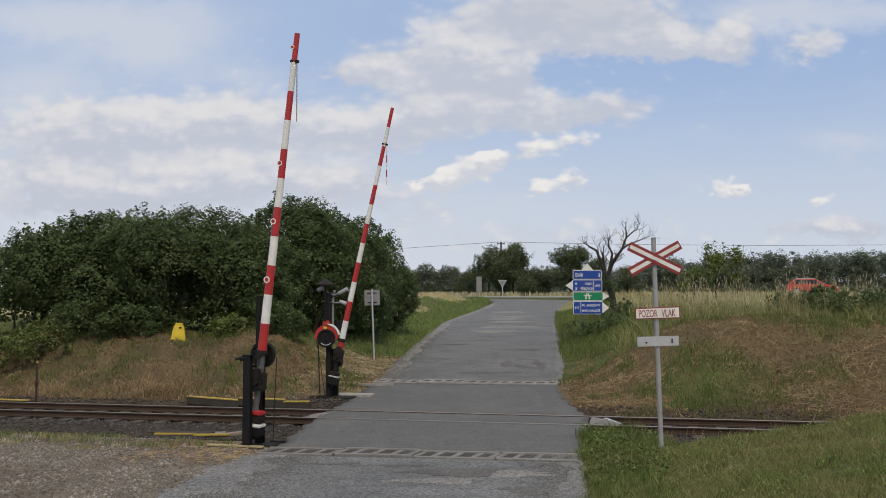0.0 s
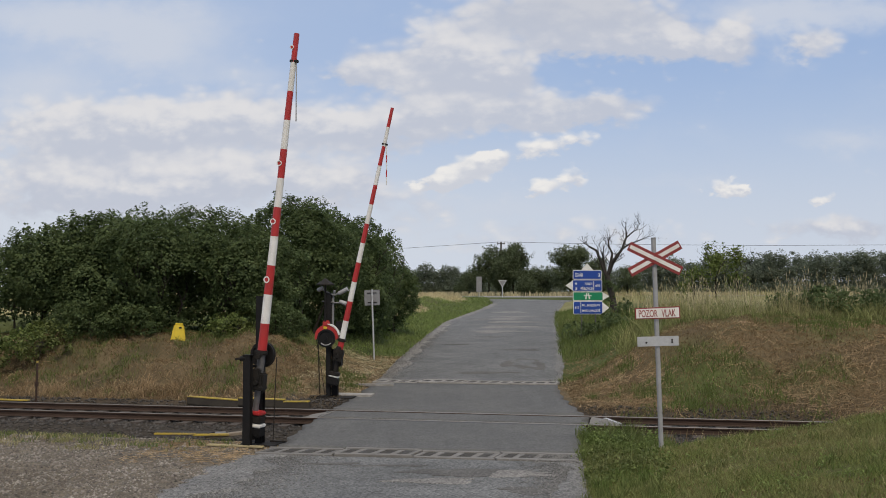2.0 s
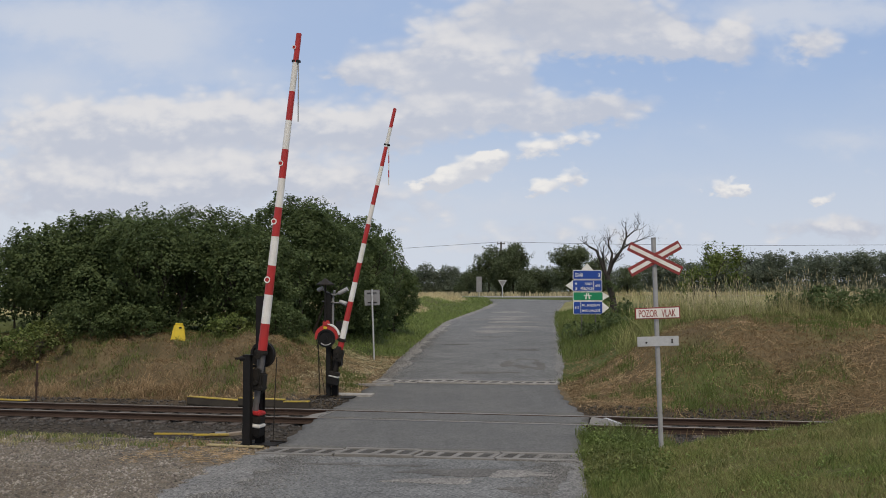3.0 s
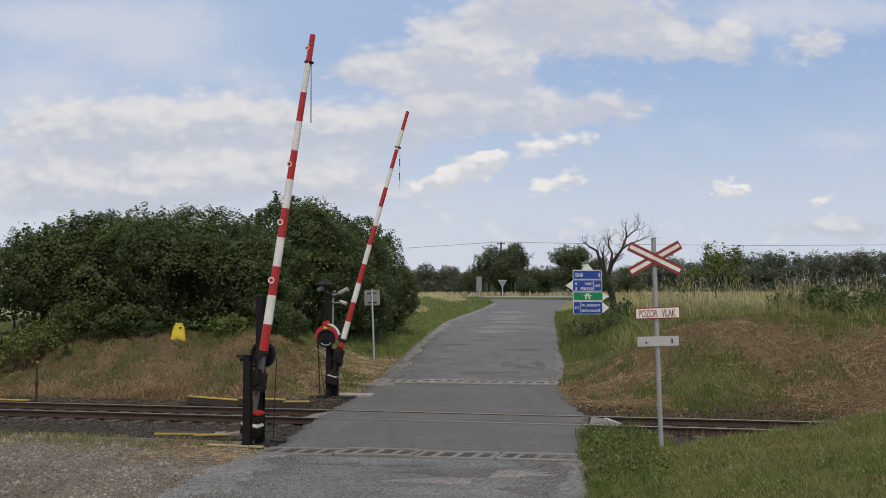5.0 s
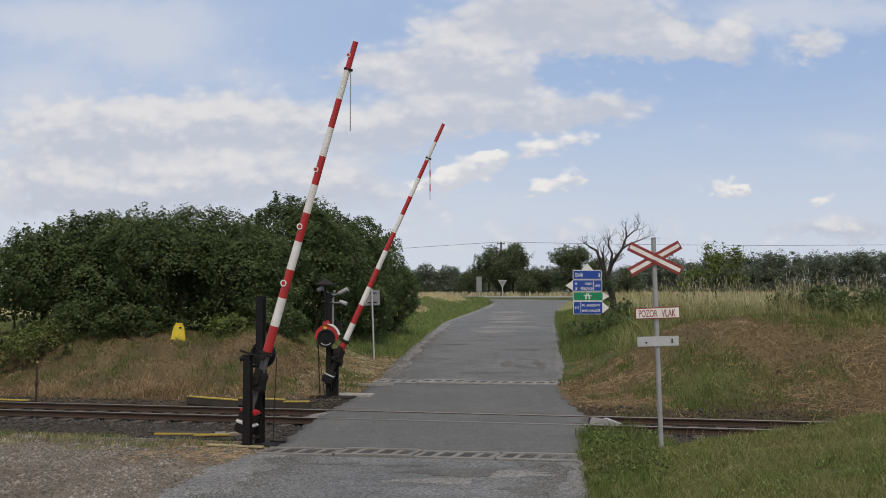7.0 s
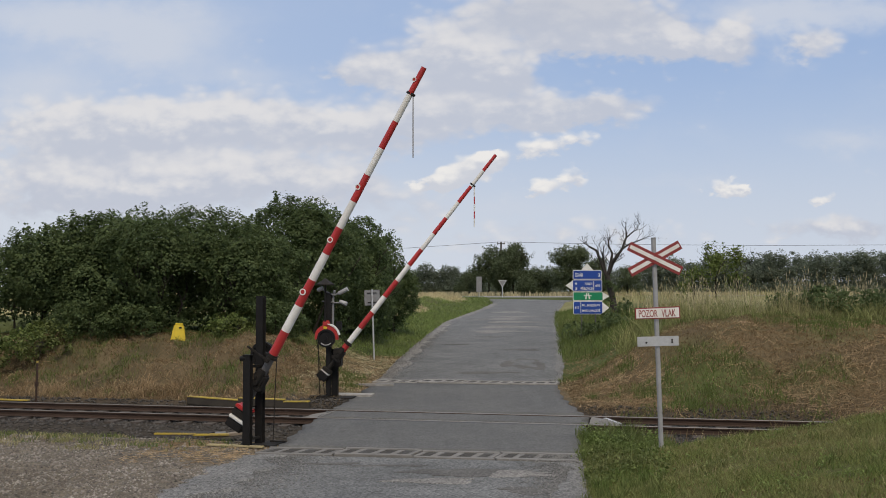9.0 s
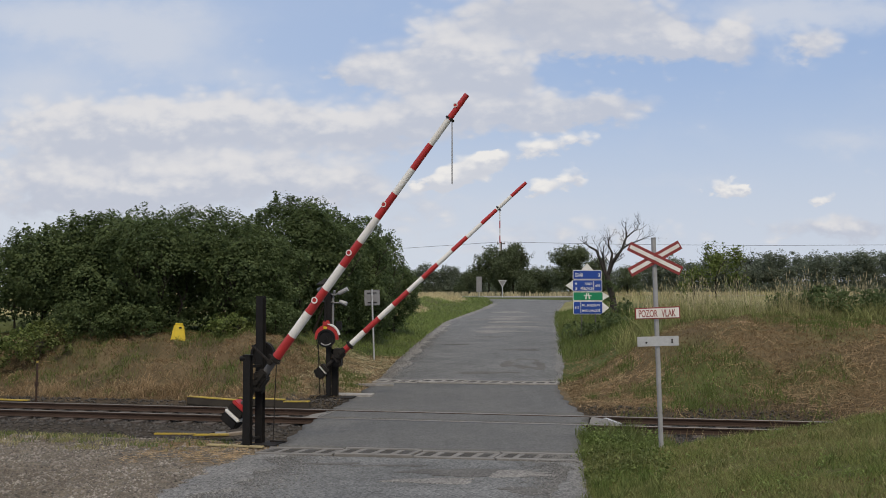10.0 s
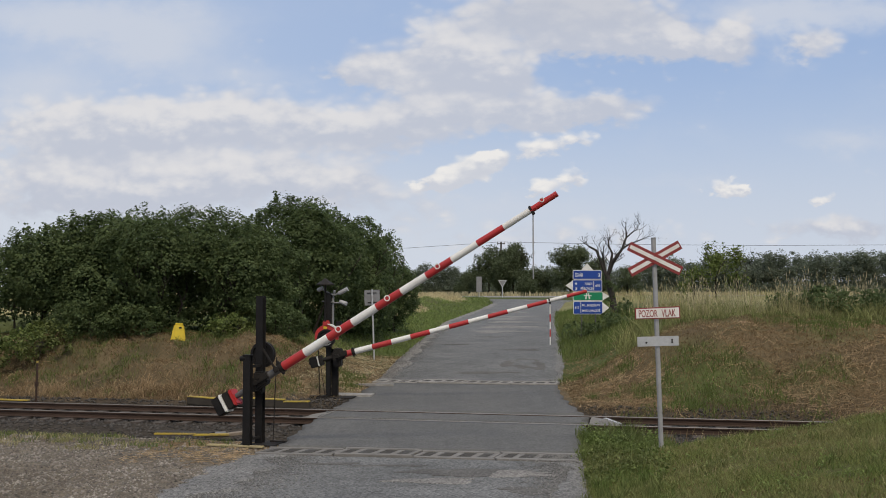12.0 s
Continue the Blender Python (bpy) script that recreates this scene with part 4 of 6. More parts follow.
def build_boom(barrier, pivot, length, first, bands, red_first, r0, r1, rings, hook, rod_length, rod_banded, weights):
    """A banded boom that turns about its pivot; it lies along +x until it is keyed."""
    bm = tube([(-0.84, 0, 0), (-0.1, 0, 0), (first * 0.5, 0, 0), (first, 0, 0)], [0.05, 0.062, r0 * 0.8, r0 * 0.85], 14)
    boom = part("boom", bm, M_ROOT if rings else M_DARK, barrier, "striped barrier boom on a grey steel root")
    boom.matrix_basis = pose(*pivot)
    bm = box((0.34, 0.22, 0.22), (0.02, 0.02, -0.01), 0.03)
    box((0.24, 0.26, 0.15), (0.15, 0.0, 0.02), 0.02, bm=bm)
    box((0.09, 0.28, 0.26), (-0.10, 0.0, 0.0), 0.02, bm=bm)
    tube([(0, -0.17, 0), (0, 0.26, 0)], 0.05, 14, bm=bm)
    part("hub", bm, M_DARK, boom, "greasy black iron hub")
    for bx in (-0.06, 0.10):
        part("bolt", tube([(bx, -0.12, 0.05), (bx, -0.155, 0.05)], 0.022, 6), M_DARK, boom)
    step = (length - first) / bands

    def radius(x):
        return r0 + (r1 - r0) * (x - first) / (length - first)
    for k in range(bands):
        xa, xb = first + k * step, first + (k + 1) * step
        red = (k % 2 == 0) == red_first
        sag = [-0.00045 * x * x for x in (xa, (xa + xb) / 2, xb)]
        b = tube([(xa, 0, sag[0]), ((xa + xb) / 2, 0, sag[1]), (xb, 0, sag[2])], [radius(xa), radius((xa + xb) / 2), radius(xb)], 18)
        part("red_band" if red else "white_band", b, M_RED if red else M_WHITE, boom, "red painted band" if red else "white painted band", smooth=False)
    collar = tube([(first - 0.04, 0, 0), (first + 0.05, 0, 0)], r0 * 1.18, 18)
    box((0.05, 0.06, r0 * 3.2), (first, -r0 * 0.6, 0), 0.012, bm=collar)
    part("collar", collar, M_DARK, boom, "dark clamp collar")
    for k in rings:
        x = first + (k + 0.5) * step
        b = ring_disc(radius(x) * 0.78, -radius(x) - 0.002)
        bmesh.ops.translate(b, vec=(x, 0, 0.022), verts=b.verts)
        part("reflector_ring", b, M_WHITE, boom, "white ring round a red reflector")
        b = tube([(x, -radius(x) - 0.006, 0.022), (x, -radius(x) + 0.03, 0.022)], radius(x) * 0.6, 18)
        part("reflector", b, M_RED, boom, "red reflector")
    hx = first + hook * step
    b = tube([(hx - 0.02, 0, 0), (hx + 0.02, 0, 0)], radius(hx) + 0.007, 14)
    box((0.05, 0.08, 0.08), (hx, -0.01, -radius(hx) - 0.02), 0.008, bm=b)
    part("rod_bracket", b, M_DARK, boom, "dark rod bracket")
    if rod_banded:
        rod = tube([(0, 0, 0.02), (0, 0, -rod_length)], 0.016, 8)
    else:
        rod = tube([(0, 0, 0.02), (0, 0, -rod_length * 0.5), (0, 0, -rod_length)], [0.011, 0.013, 0.012], 8)
    if rod_banded:
        for z in (-0.3, -0.5, -0.7, -0.9):
            bmesh.ops.bisect_plane(rod, geom=rod.verts[:] + rod.edges[:] + rod.faces[:], plane_co=(0, 0, z), plane_no=(0, 0, 1))
        for f in rod.faces:
            z = f.calc_center_median().z
            f.material_index = 1 if (-0.5 < z < -0.3) or (-0.9 < z < -0.7) else 0
        support = part("support_rod", rod, (M_WHITE, M_RED), boom, "thin red and white hanging support rod")
    else:
        support = part("support_rod", rod, M_POST, boom, "thin grey hanging support rod")
    support.matrix_basis = pose(hx, -0.02, -radius(hx) - 0.03)
    for x, size, mat, label in weights:
        b = box(size, (x, 0, 0), 0.02)
        part("counterweight", b, mat, boom, label)
    return boom, support, hx, radius(hx)


def near_barrier():
    px, py, pz = NEAR_PIVOT
    gz = 0.0
    bar = thing("crossing_barrier", pose(px, py, gz, 0, 0, NEAR_TURN), "raised red and white striped crossing barrier on black steel posts", "crossing barrier", "crossing barriers")
    part("mast", i_column(0.15, 0.12, 2.90, (-0.09, 0.24, -0.05)), M_BLACK, bar, "tall black steel mast")
    b = i_column(0.155, 0.10, 1.74, (-0.115, -0.22, -0.02))
    part("front_post", b, M_BLACK, bar, "short black steel post")
    part("post_cap", tube([(-0.26, -0.24, 1.66), (-0.14, -0.24, 1.66)], 0.05, 12, bm=box((0.17, 0.14, 0.02), (-0.115, -0.22, 1.725), 0.004)), M_BLACK, bar)
    b = wheel(0.255, 0.09, (-0.12, 0.40, 1.70))
    part("cable_wheel", b, M_BLACK, bar, "black grooved cable wheel", smooth=False)
    for zz in (1.50, 0.12):
        part("crossbar", box((0.05, 0.42, 0.05), (-0.11, 0.0, zz), 0.008, Matrix.Rotation(-0.2, 4, "Z")), M_DARK, bar)
    part("bearing", box((0.20, 0.16, 0.42), (-0.06, 0.13, pz - 0.02), 0.03), M_DARK, bar, "greasy iron bearing block")
    part("cable", tube([(0.18, 0.40, 1.66), (0.165, 0.36, 0.9), (0.15, 0.33, 0.05)], 0.010, 6), M_DARK, bar, "dark pull cable")
    part("cable", tube([(-0.16, 0.36, 1.62), (-0.12, 0.3, 1.3), (-0.10, 0.28, 0.9)], 0.008, 6), M_DARK, bar, "dark pull cable")
    part("base_plate", box((0.75, 0.5, 0.04), (-0.05, 0.22, -0.02), 0.008, bm=box((0.34, 0.05, 0.03), (0.26, 0.33, 0.03), 0.006)), M_DARK, bar)
    weights = [(-0.585, (0.075, 0.27, 0.33), M_RED, "red painted counterweight plate"),
               (-0.705, (0.15, 0.26, 0.34), M_DARK, "black counterweight plate"), (-0.820, (0.07, 0.28, 0.37), M_WHITE, "white painted counterweight plate"),
               (-0.945, (0.17, 0.27, 0.36), M_BLACK, "black counterweight block")]
    boom = build_boom(bar, (0, 0, pz), NEAR_LENGTH, 0.57, 11, True, 0.090, 0.053, (2, 4, 6, 10), 10.04, 1.17, False, weights)
    link = part("link_rod", box((0.5, 0.03, 0.045), (0.25, 0, 0), 0.01, bm=box((0.10, 0.05, 0.10), (0.0, 0, 0), 0.015)), M_DARK, bar, "dark link between wheel and boom")
    return bar, boom, link, pz


def far_barrier():
    px, py, pz = FAR_PIVOT
    gz = 0.02
    bar = thing("crossing_barrier", pose(px, py, gz, 0, 0, FAR_TURN), "striped crossing barrier with a red hooded wheel and lamp arms", "crossing barrier", "crossing barriers")
    part("mast", i_column(0.13, 0.13, 2.93, (-0.29, 0.05, -0.05)), M_BLACK, bar, "tall black steel mast")
    part("cap_pole", tube([(-0.37, -0.05, 1.85), (-0.37, -0.05, 3.14)], 0.028, 10), M_BLACK, bar, "thin dark pole under the cap")
    part("rear_post", i_column(0.17, 0.13, 1.35, (-0.16, 0.28, -0.02)), M_BLACK, bar, "black steel post")
    cap = bmesh.new()
    base = [cap.verts.new((-0.37 + 0.25 * math.cos(a), -0.05 + 0.22 * math.sin(a), 3.10)) for a in np.arange(8) * math.pi / 4]
    rim = [cap.verts.new((v.co.x, v.co.y, 3.13)) for v in base]
    tip = cap.verts.new((-0.37, -0.05, 3.30))
    cap.faces.new(base[::-1])
    for i in range(8):
        cap.faces.new((base[i], base[(i + 1) % 8], rim[(i + 1) % 8], rim[i]))
        cap.faces.new((rim[i], rim[(i + 1) % 8], tip))
    part("cap", cap, M_DARK, bar, "dark conical cap")
    part("lamp_pole", tube([(-0.20, 0.14, 1.75), (-0.20, 0.14, 2.80), (-0.14, 0.10, 2.95)], 0.035, 10), M_GREY, bar, "grey lamp pole")
    b = tube([(-0.50, 0.08, 2.98), (-0.16, 0.08, 2.82)], 0.02, 8)
    tube([(-0.16, 0.08, 2.82), (0.06, 0.08, 2.92)], 0.02, 8, bm=b)
    tube([(-0.50, 0.08, 2.66), (0.10, 0.08, 2.60)], 0.018, 8, bm=b)
    part("lamp_arm", b, M_GREY, bar)
    for a, c in (((-0.04, 0.05, 2.86), (0.24, 0.02, 3.00)), ((0.0, 0.05, 2.66), (0.22, 0.02, 2.58)), ((-0.62, 0.05, 2.95), (-0.46, 0.03, 3.03))):
        part("lamp_housing", tube([a, tuple((Vector(a) + (Vector(c) - Vector(a)) * 0.15)[:]), c], [0.03, 0.06, 0.06], 12), M_POST, bar, "pale cylindrical lamp housing")
    part("junction_box", box((0.16, 0.1, 0.24), (-0.02, 0.10, 1.98), 0.015), M_BLACK, bar)
    # red hood, a half ring over the wheel
    hood = bmesh.new()
    seg = 20
    rows = []
    for r, y in ((0.21, -0.08), (0.33, -0.08), (0.33, 0.06), (0.21, 0.06)):
        rows.append([hood.verts.new((-0.33 + r * math.cos(a), y, 1.68 + r * math.sin(a))) for a in np.linspace(-0.25, math.pi + 0.25, seg)])
    for a, b2 in zip(rows, rows[1:] + rows[:1]):
        for i in range(seg - 1):
            hood.faces.new((a[i], a[i + 1], b2[i + 1], b2[i]))
    box((0.20, 0.14, 0.20), (-0.34, -0.01, 2.03), 0.03, bm=hood)
    bmesh.ops.recalc_face_normals(hood, faces=hood.faces)
    part("hood", hood, M_RED, bar, "red painted wheel hood")
    rim = bmesh.new()
    rows = []
    for r, y in ((0.335, -0.10), (0.365, -0.10), (0.365, 0.06), (0.335, 0.06)):
        rows.append([rim.verts.new((-0.33 + r * math.cos(a), y, 1.68 + r * math.sin(a))) for a in np.linspace(0.15, 1.45, 14)])
    for a, b2 in zip(rows, rows[1:] + rows[:1]):
        for i in range(13):
            rim.faces.new((a[i], a[i + 1], b2[i + 1], b2[i]))
    bmesh.ops.recalc_face_normals(rim, faces=rim.faces)
    part("hood_rim", rim, M_WHITE, bar, "white painted rim of the hood")
    part("cable_wheel", wheel(0.25, 0.10, (-0.32, -0.12, 1.64)), M_BLACK, bar, "black grooved cable wheel")
    # thin pale arc along the wheel's lower rim
    arc = tube([(-0.32 + 0.185 * math.cos(a), -0.172, 1.64 + 0.185 * math.sin(a)) for a in np.linspace(3.9, 5.5, 12)], 0.016, 6)
    part("wheel_arc", arc, M_POST, bar, "pale arc on the wheel")
    # yellow patch stands in for a reflection on the hood's inside
    part("hood_reflection", box((0.10, 0.012, 0.07), (-0.36, -0.095, 1.93), 0.004, Matrix.Rotation(0.35, 4, "Y")), M_YELLOW, bar, "small yellow patch painting a reflection in the hood")
    for x0, x1 in ((-0.56, -0.52), (-0.60, -0.36), (-0.54, -0.50)):
        part("cable", tube([(x0, -0.12, 1.62), ((x0 + x1) / 2, -0.10, 0.9), (x1, -0.05, 0.05)], 0.009, 6), M_DARK, bar, "dark pull cable")
    part("bearing", box((0.22, 0.30, 0.50), (-0.04, 0.12, pz - 0.05), 0.03), M_DARK, bar, "greasy iron bearing block")
    part("base_plate", box((1.15, 0.6, 0.05), (-0.15, 0.12, 0.0), 0.01, bm=box((0.5, 0.3, 0.07), (-0.55, 0.0, 0.03), 0.01)), M_DARK, bar)
    weights = [(-0.50, (0.10, 0.24, 0.28), M_DARK, "black counterweight plate"), (-0.57, (0.035, 0.25, 0.29), M_WHITE, "white painted counterweight plate"),
               (-0.70, (0.20, 0.26, 0.30), M_BLACK, "black counterweight block")]
    boom = build_boom(bar, (0, -0.02, pz), FAR_LENGTH, 0.44, 12, False, 0.082, 0.046, (), 10.12, 1.12, True, weights)
    bar_boom = boom[0]
    part("red_band", tube([(0.20, 0, 0), (0.42, 0, 0)], [0.088, 0.085], 18), M_RED, bar_boom, "red painted band")
    return bar, boom, pz


NEAR, FAR = near_barrier(), far_barrier()


# ---- warning cross ----
def warning_cross():
    x, y = 3.90, 17.3
    lean = -1.6
    post = thing("warning_cross_sign", pose(x, y, 0.07, 0, lean, 0), "galvanised post with a red and white warning cross and plates", "crossing sign")
    b = tube([(0, 0, -0.2), (0, 0, 3.82)], 0.043, 16)
    part("post", b, M_POST, post, "weathered grey steel post")
    part("post_cap", tube([(0, 0, 3.82), (0, 0, 3.84)], 0.046, 16), M_GREY, post)
    zc = 3.46
    for k, ang in enumerate((27.5, -27.5)):
        turn = Matrix.Translation((-0.0, -0.065 - 0.012 * k, zc)) @ Matrix.Rotation(radians(-ang), 4, "Y")
        red = prism([(-0.52, -0.085), (0.52, -0.085), (0.52, 0.085), (-0.52, 0.085)], 0.01, turn, bevel=0.002)
        arm = part("cross_arm", red, M_SIGNRED, post, "red bordered white arm of the warning cross")
        for sx in (-1, 1):
            white = prism([(sx * 0.03, -0.033), (sx * 0.495, -0.033), (sx * 0.495, 0.033), (sx * 0.03, 0.033)], 0.004, turn @ Matrix.Translation((0, -0.008, 0)))
            part("white_stripe", white, M_WHITE, arm, "white stripe")
    part("cross_centre", prism([(-0.065, 0), (0, -0.034), (0.065, 0), (0, 0.034)], 0.004, Matrix.Translation((0, -0.090, zc))), M_WHITE, post, "white middle of the cross")
    for zz in (zc, 2.50, 1.99):
        part("clamp", box((0.13, 0.10, 0.04), (0, -0.012, zz), 0.01), M_ZINC, post)
    bm = prism([(-0.405, -0.10), (0.405, -0.10), (0.405, 0.115), (-0.405, 0.10)], 0.012, Matrix.Translation((0.01, -0.062, 2.48)), bevel=0.003)
    plate = part("warning_plate", bm, M_SIGNRED, post, "white warning plate with red edge and lettering")
    part("plate_face", prism([(-0.385, -0.082), (0.385, -0.082), (0.385, 0.095), (-0.385, 0.082)], 0.004, Matrix.Translation((0.01, -0.071, 2.48))), M_WHITE, plate, "white plate face")
    for word, wx, wide in (("POZOR", -0.165, 0.335), ("VLAK", 0.205, 0.255)):
        text_mesh(word, 0.180, (wx, -0.074, 2.418), M_SIGNRED, "lettering", plate, "CENTER", width=wide, bold=0.002)
    b = box((0.74, 0.012, 0.175), (0.0, -0.06, 1.98), 0.004)
    blank = part("blank_plate", b, M_ZINC, post, "bare grey metal plate with bolt holes")
    for px, pz in ((-0.21, 1.96), (0.25, 1.96), (0.25, 2.00)):
        part("bolt", tube([(px, -0.064, pz), (px, -0.074, pz)], 0.018, 10), M_DARK, blank)


warning_cross()


# ---- direction signs ----
def direction_sign():
    x, y = 6.33, 42.0
    z = float(land(np.array([x]), np.array([y]))[0])
    sign = thing("direction_sign", pose(x, y, z, 0, 0, 0), "stack of blue and green direction signs on two posts", "road sign")
    for px in (-0.28, 0.33):
        part("post", tube([(px, 0.05, -0.1), (px, 0.05, 2.92 - z + 0.9)], 0.03, 10), M_ROOT, sign, "grey steel post")
    zero = 2.92 - z          # eye level above the sign's foot

    def panel(name, x0, x1, z0, z1, mat, arrow, label):
        edge = 0.026

        def rounded(x0, x1, z0, z1, r):
            return [(cx + r * math.cos(a + q * math.pi / 8), cz + r * math.sin(a + q * math.pi / 8)) for cx, cz, a in
                    ((x1 - r, z0 + r, -math.pi / 2), (x1 - r, z1 - r, 0), (x0 + r, z1 - r, math.pi / 2), (x0 + r, z0 + r, math.pi)) for q in range(5)]
        out = rounded(x0, x1, z0, z1, 0.06)
        p = part(name, prism(out, 0.03, Matrix.Translation((0, 0, zero)), bevel=0.004), M_WHITE, sign, label)
        part("sign_face", prism(rounded(x0 + edge, x1 - edge, z0 + edge, z1 - edge, 0.04), 0.006, Matrix.Translation((0, -0.018, zero))), mat, p)
        zm, h = (z0 + z1) / 2, (z1 - z0) / 2
        tip = None
        if arrow == "left":
            tip = [(x0, zm - h * 0.8), (x0, zm + h * 0.8), (x0 - 0.30, zm)]
        elif arrow == "right":
            tip = [(x1, zm + h * 0.8), (x1, zm - h * 0.8), (x1 + 0.28, zm)]
        elif arrow == "up":
            xm = (x0 + x1) / 2
            tip = [(xm - 0.26, z1), (xm + 0.26, z1), (xm, z1 + 0.30)]
        part("arrow_tip", prism(tip, 0.03, Matrix.Translation((0, 0, zero))), M_WHITE, p, "white arrow tip")
        return p
    p = panel("sign_panel", -0.66, 0.60, 0.57, 0.98, M_BLUE, "up", "blue direction panel with white lettering, pointing ahead")
    text_mesh("ŽDÁR", 0.19, (-0.57, -0.022, zero + 0.70), M_WHITE, "lettering", p, width=0.36)
    text_mesh("2", 0.19, (0.43, -0.022, zero + 0.70), M_WHITE, "lettering", p, width=0.11)
    p = panel("sign_panel", -0.68, 0.62, 0.05, 0.56, M_BLUE, "left", "blue direction panel with white lettering, pointing left")
    for zz, a, b in ((0.33, "9", "TURNOV"), (0.12, "3", "PŘÍŠOVICE")):
        text_mesh(a, 0.15, (-0.57, -0.022, zero + zz), M_WHITE, "lettering", p, width=0.09)
        text_mesh(b, 0.145, (0.20, -0.022, zero + zz), M_WHITE, "lettering", p, "RIGHT", width=0.058 * len(b))
    part("divider", box((0.025, 0.005, 0.42), (0.25, -0.022, zero + 0.305)), M_WHITE, p)
    text_mesh("610", 0.15, (0.32, -0.022, zero + 0.25), M_WHITE, "lettering", p, width=0.20)
    p = panel("sign_panel", -0.66, 0.66, -0.36, 0.035, M_GREEN, "right", "green motorway panel, pointing right")
    part("motorway_symbol", prism([(-0.12, -0.29), (-0.05, -0.29), (-0.015, -0.02), (-0.05, -0.02)], 0.004, Matrix.Translation((-0.02, -0.024, zero))), M_WHITE, p)
    part("motorway_symbol", prism([(0.05, -0.29), (0.12, -0.29), (0.05, -0.02), (0.015, -0.02)], 0.004, Matrix.Translation((-0.02, -0.024, zero))), M_WHITE, p)
    part("motorway_symbol", box((0.34, 0.004, 0.035), (-0.02, -0.026, zero - 0.13)), M_WHITE, p)
    p = panel("sign_panel", -0.65, 0.64, -0.95, -0.375, M_BLUE, "right", "blue direction panel with white lettering, pointing right")
    text_mesh("610", 0.15, (-0.58, -0.022, zero - 0.71), M_WHITE, "lettering", p, width=0.18)
    part("divider", box((0.025, 0.005, 0.48), (-0.32, -0.022, zero - 0.66)), M_WHITE, p)
    for zz, b in ((-0.60, "ML. BOLESLAV"), (-0.84, "MNICH. HRADIŠTĚ")):
        text_mesh(b, 0.14, (-0.26, -0.022, zero + zz), M_WHITE, "lettering", p, width=0.78)


direction_sign()


# ---- smaller signs and posts ----
def small_signs():
    def foot(x, y):
        return float(land(np.array([x]), np.array([y]))[0])
    y = 35.0
    x = -2.50
    z = foot(x, y)
    s = thing("road_sign", pose(x, y, z, 0, -2.0, 4), "grey back of a square road sign on a thin post", "road sign")
    part("post", tube([(0, 0, -0.1), (0, 0, 2.55)], 0.032, 10), M_ZINC, s)
    plate = part("sign_plate", box((0.56, 0.015, 0.56), (0, 0.05, 2.25), 0.006), M_GREY, s, "grey sheet metal back of the sign")
    for zz in (2.08, 2.42):
        part("clamp", box((0.34, 0.03, 0.03), (0, 0.025, zz), 0.006), M_DARK, plate)
    y2 = 92.0
    x2 = 5.68
    z2 = max(foot(x2, y2), 2.3)
    s = thing("give_way_sign", pose(x2, y2, z2, 0, 0, 0), "pale grey back of a give-way triangle on a post", "road sign")
    zt = 3.75 - z2
    part("post", tube([(0, 0, -0.2), (0, 0, zt + 0.3)], 0.04, 8), M_ZINC, s)
    p = part("triangle", prism([(-0.42, zt + 0.36), (0.42, zt + 0.36), (0, zt - 0.38)], 0.02, Matrix.Translation((0, -0.05, 0)), bevel=0.004), M_ZINC, s, "grey sheet metal triangle")
    part("triangle_face", prism([(-0.33, zt + 0.31), (0.33, zt + 0.31), (0, zt - 0.27)], 0.006, Matrix.Translation((0, -0.064, 0))), M_GREY, p)
    x3, y3 = 3.45, 92.0
    z3 = max(foot(x3, y3), 2.3)
    s = thing("notice_board", pose(x3, y3, z3, 0, 0, 8), "tall grey back of a board sign on a post", "road sign")
    part("post", tube([(0, 0.04, -0.2), (0, 0.04, 4.4 - z3)], 0.04, 8), M_ZINC, s)
    part("board", box((0.52, 0.03, 1.45), (0, 0, 3.72 - z3), 0.01), M_GREY, s, "grey metal board")
    # yellow marker
    x, y = -8.57, 31.2
    z = foot(x, y)
    s = thing("yellow_marker", pose(x, y, z + 0.02, 0, 3, 12), "yellow tapered marker box standing on the bank", "marker box")
    b = bmesh.new()
    bmesh.ops.create_cube(b, size=1.0)
    for v in b.verts:
        k = 0.235 if v.co.z < 0 else 0.155
        v.co = Vector((math.copysign(k, v.co.x), math.copysign(k * 0.8, v.co.y), 0.0 if v.co.z < 0 else 0.50))
    bmesh.ops.bevel(b, geom=b.edges, offset=0.02, segments=2, affect="EDGES")
    body = part("body", b, M_YELLOW, s)
    part("top", box((0.25, 0.2, 0.06), (0, 0, 0.53), 0.015), M_YELLOW, s)
    part("label_plate", box((0.08, 0.01, 0.05), (0.05, -0.15, 0.42), 0.002), M_DARK, s, "dark label")
    # short stake beside the track
    x, y = -11.2, 26.6
    z = foot(x, y)
    s = thing("marker_stake", pose(x, y, z, 0, 1, 0), "thin rusty stake with a pale tip beside the track", "stake")
    part("stake", tube([(0, 0, -0.1), (0, 0, 1.18)], 0.032, 8), M_RUST, s)
    part("collar", tube([(0, 0, 0.55), (0, 0, 0.66)], 0.055, 10), M_RUST, s)
    part("tip", tube([(0, 0, 1.18), (0, 0, 1.24)], 0.034, 8), M_YWOOD, s)


small_signs()


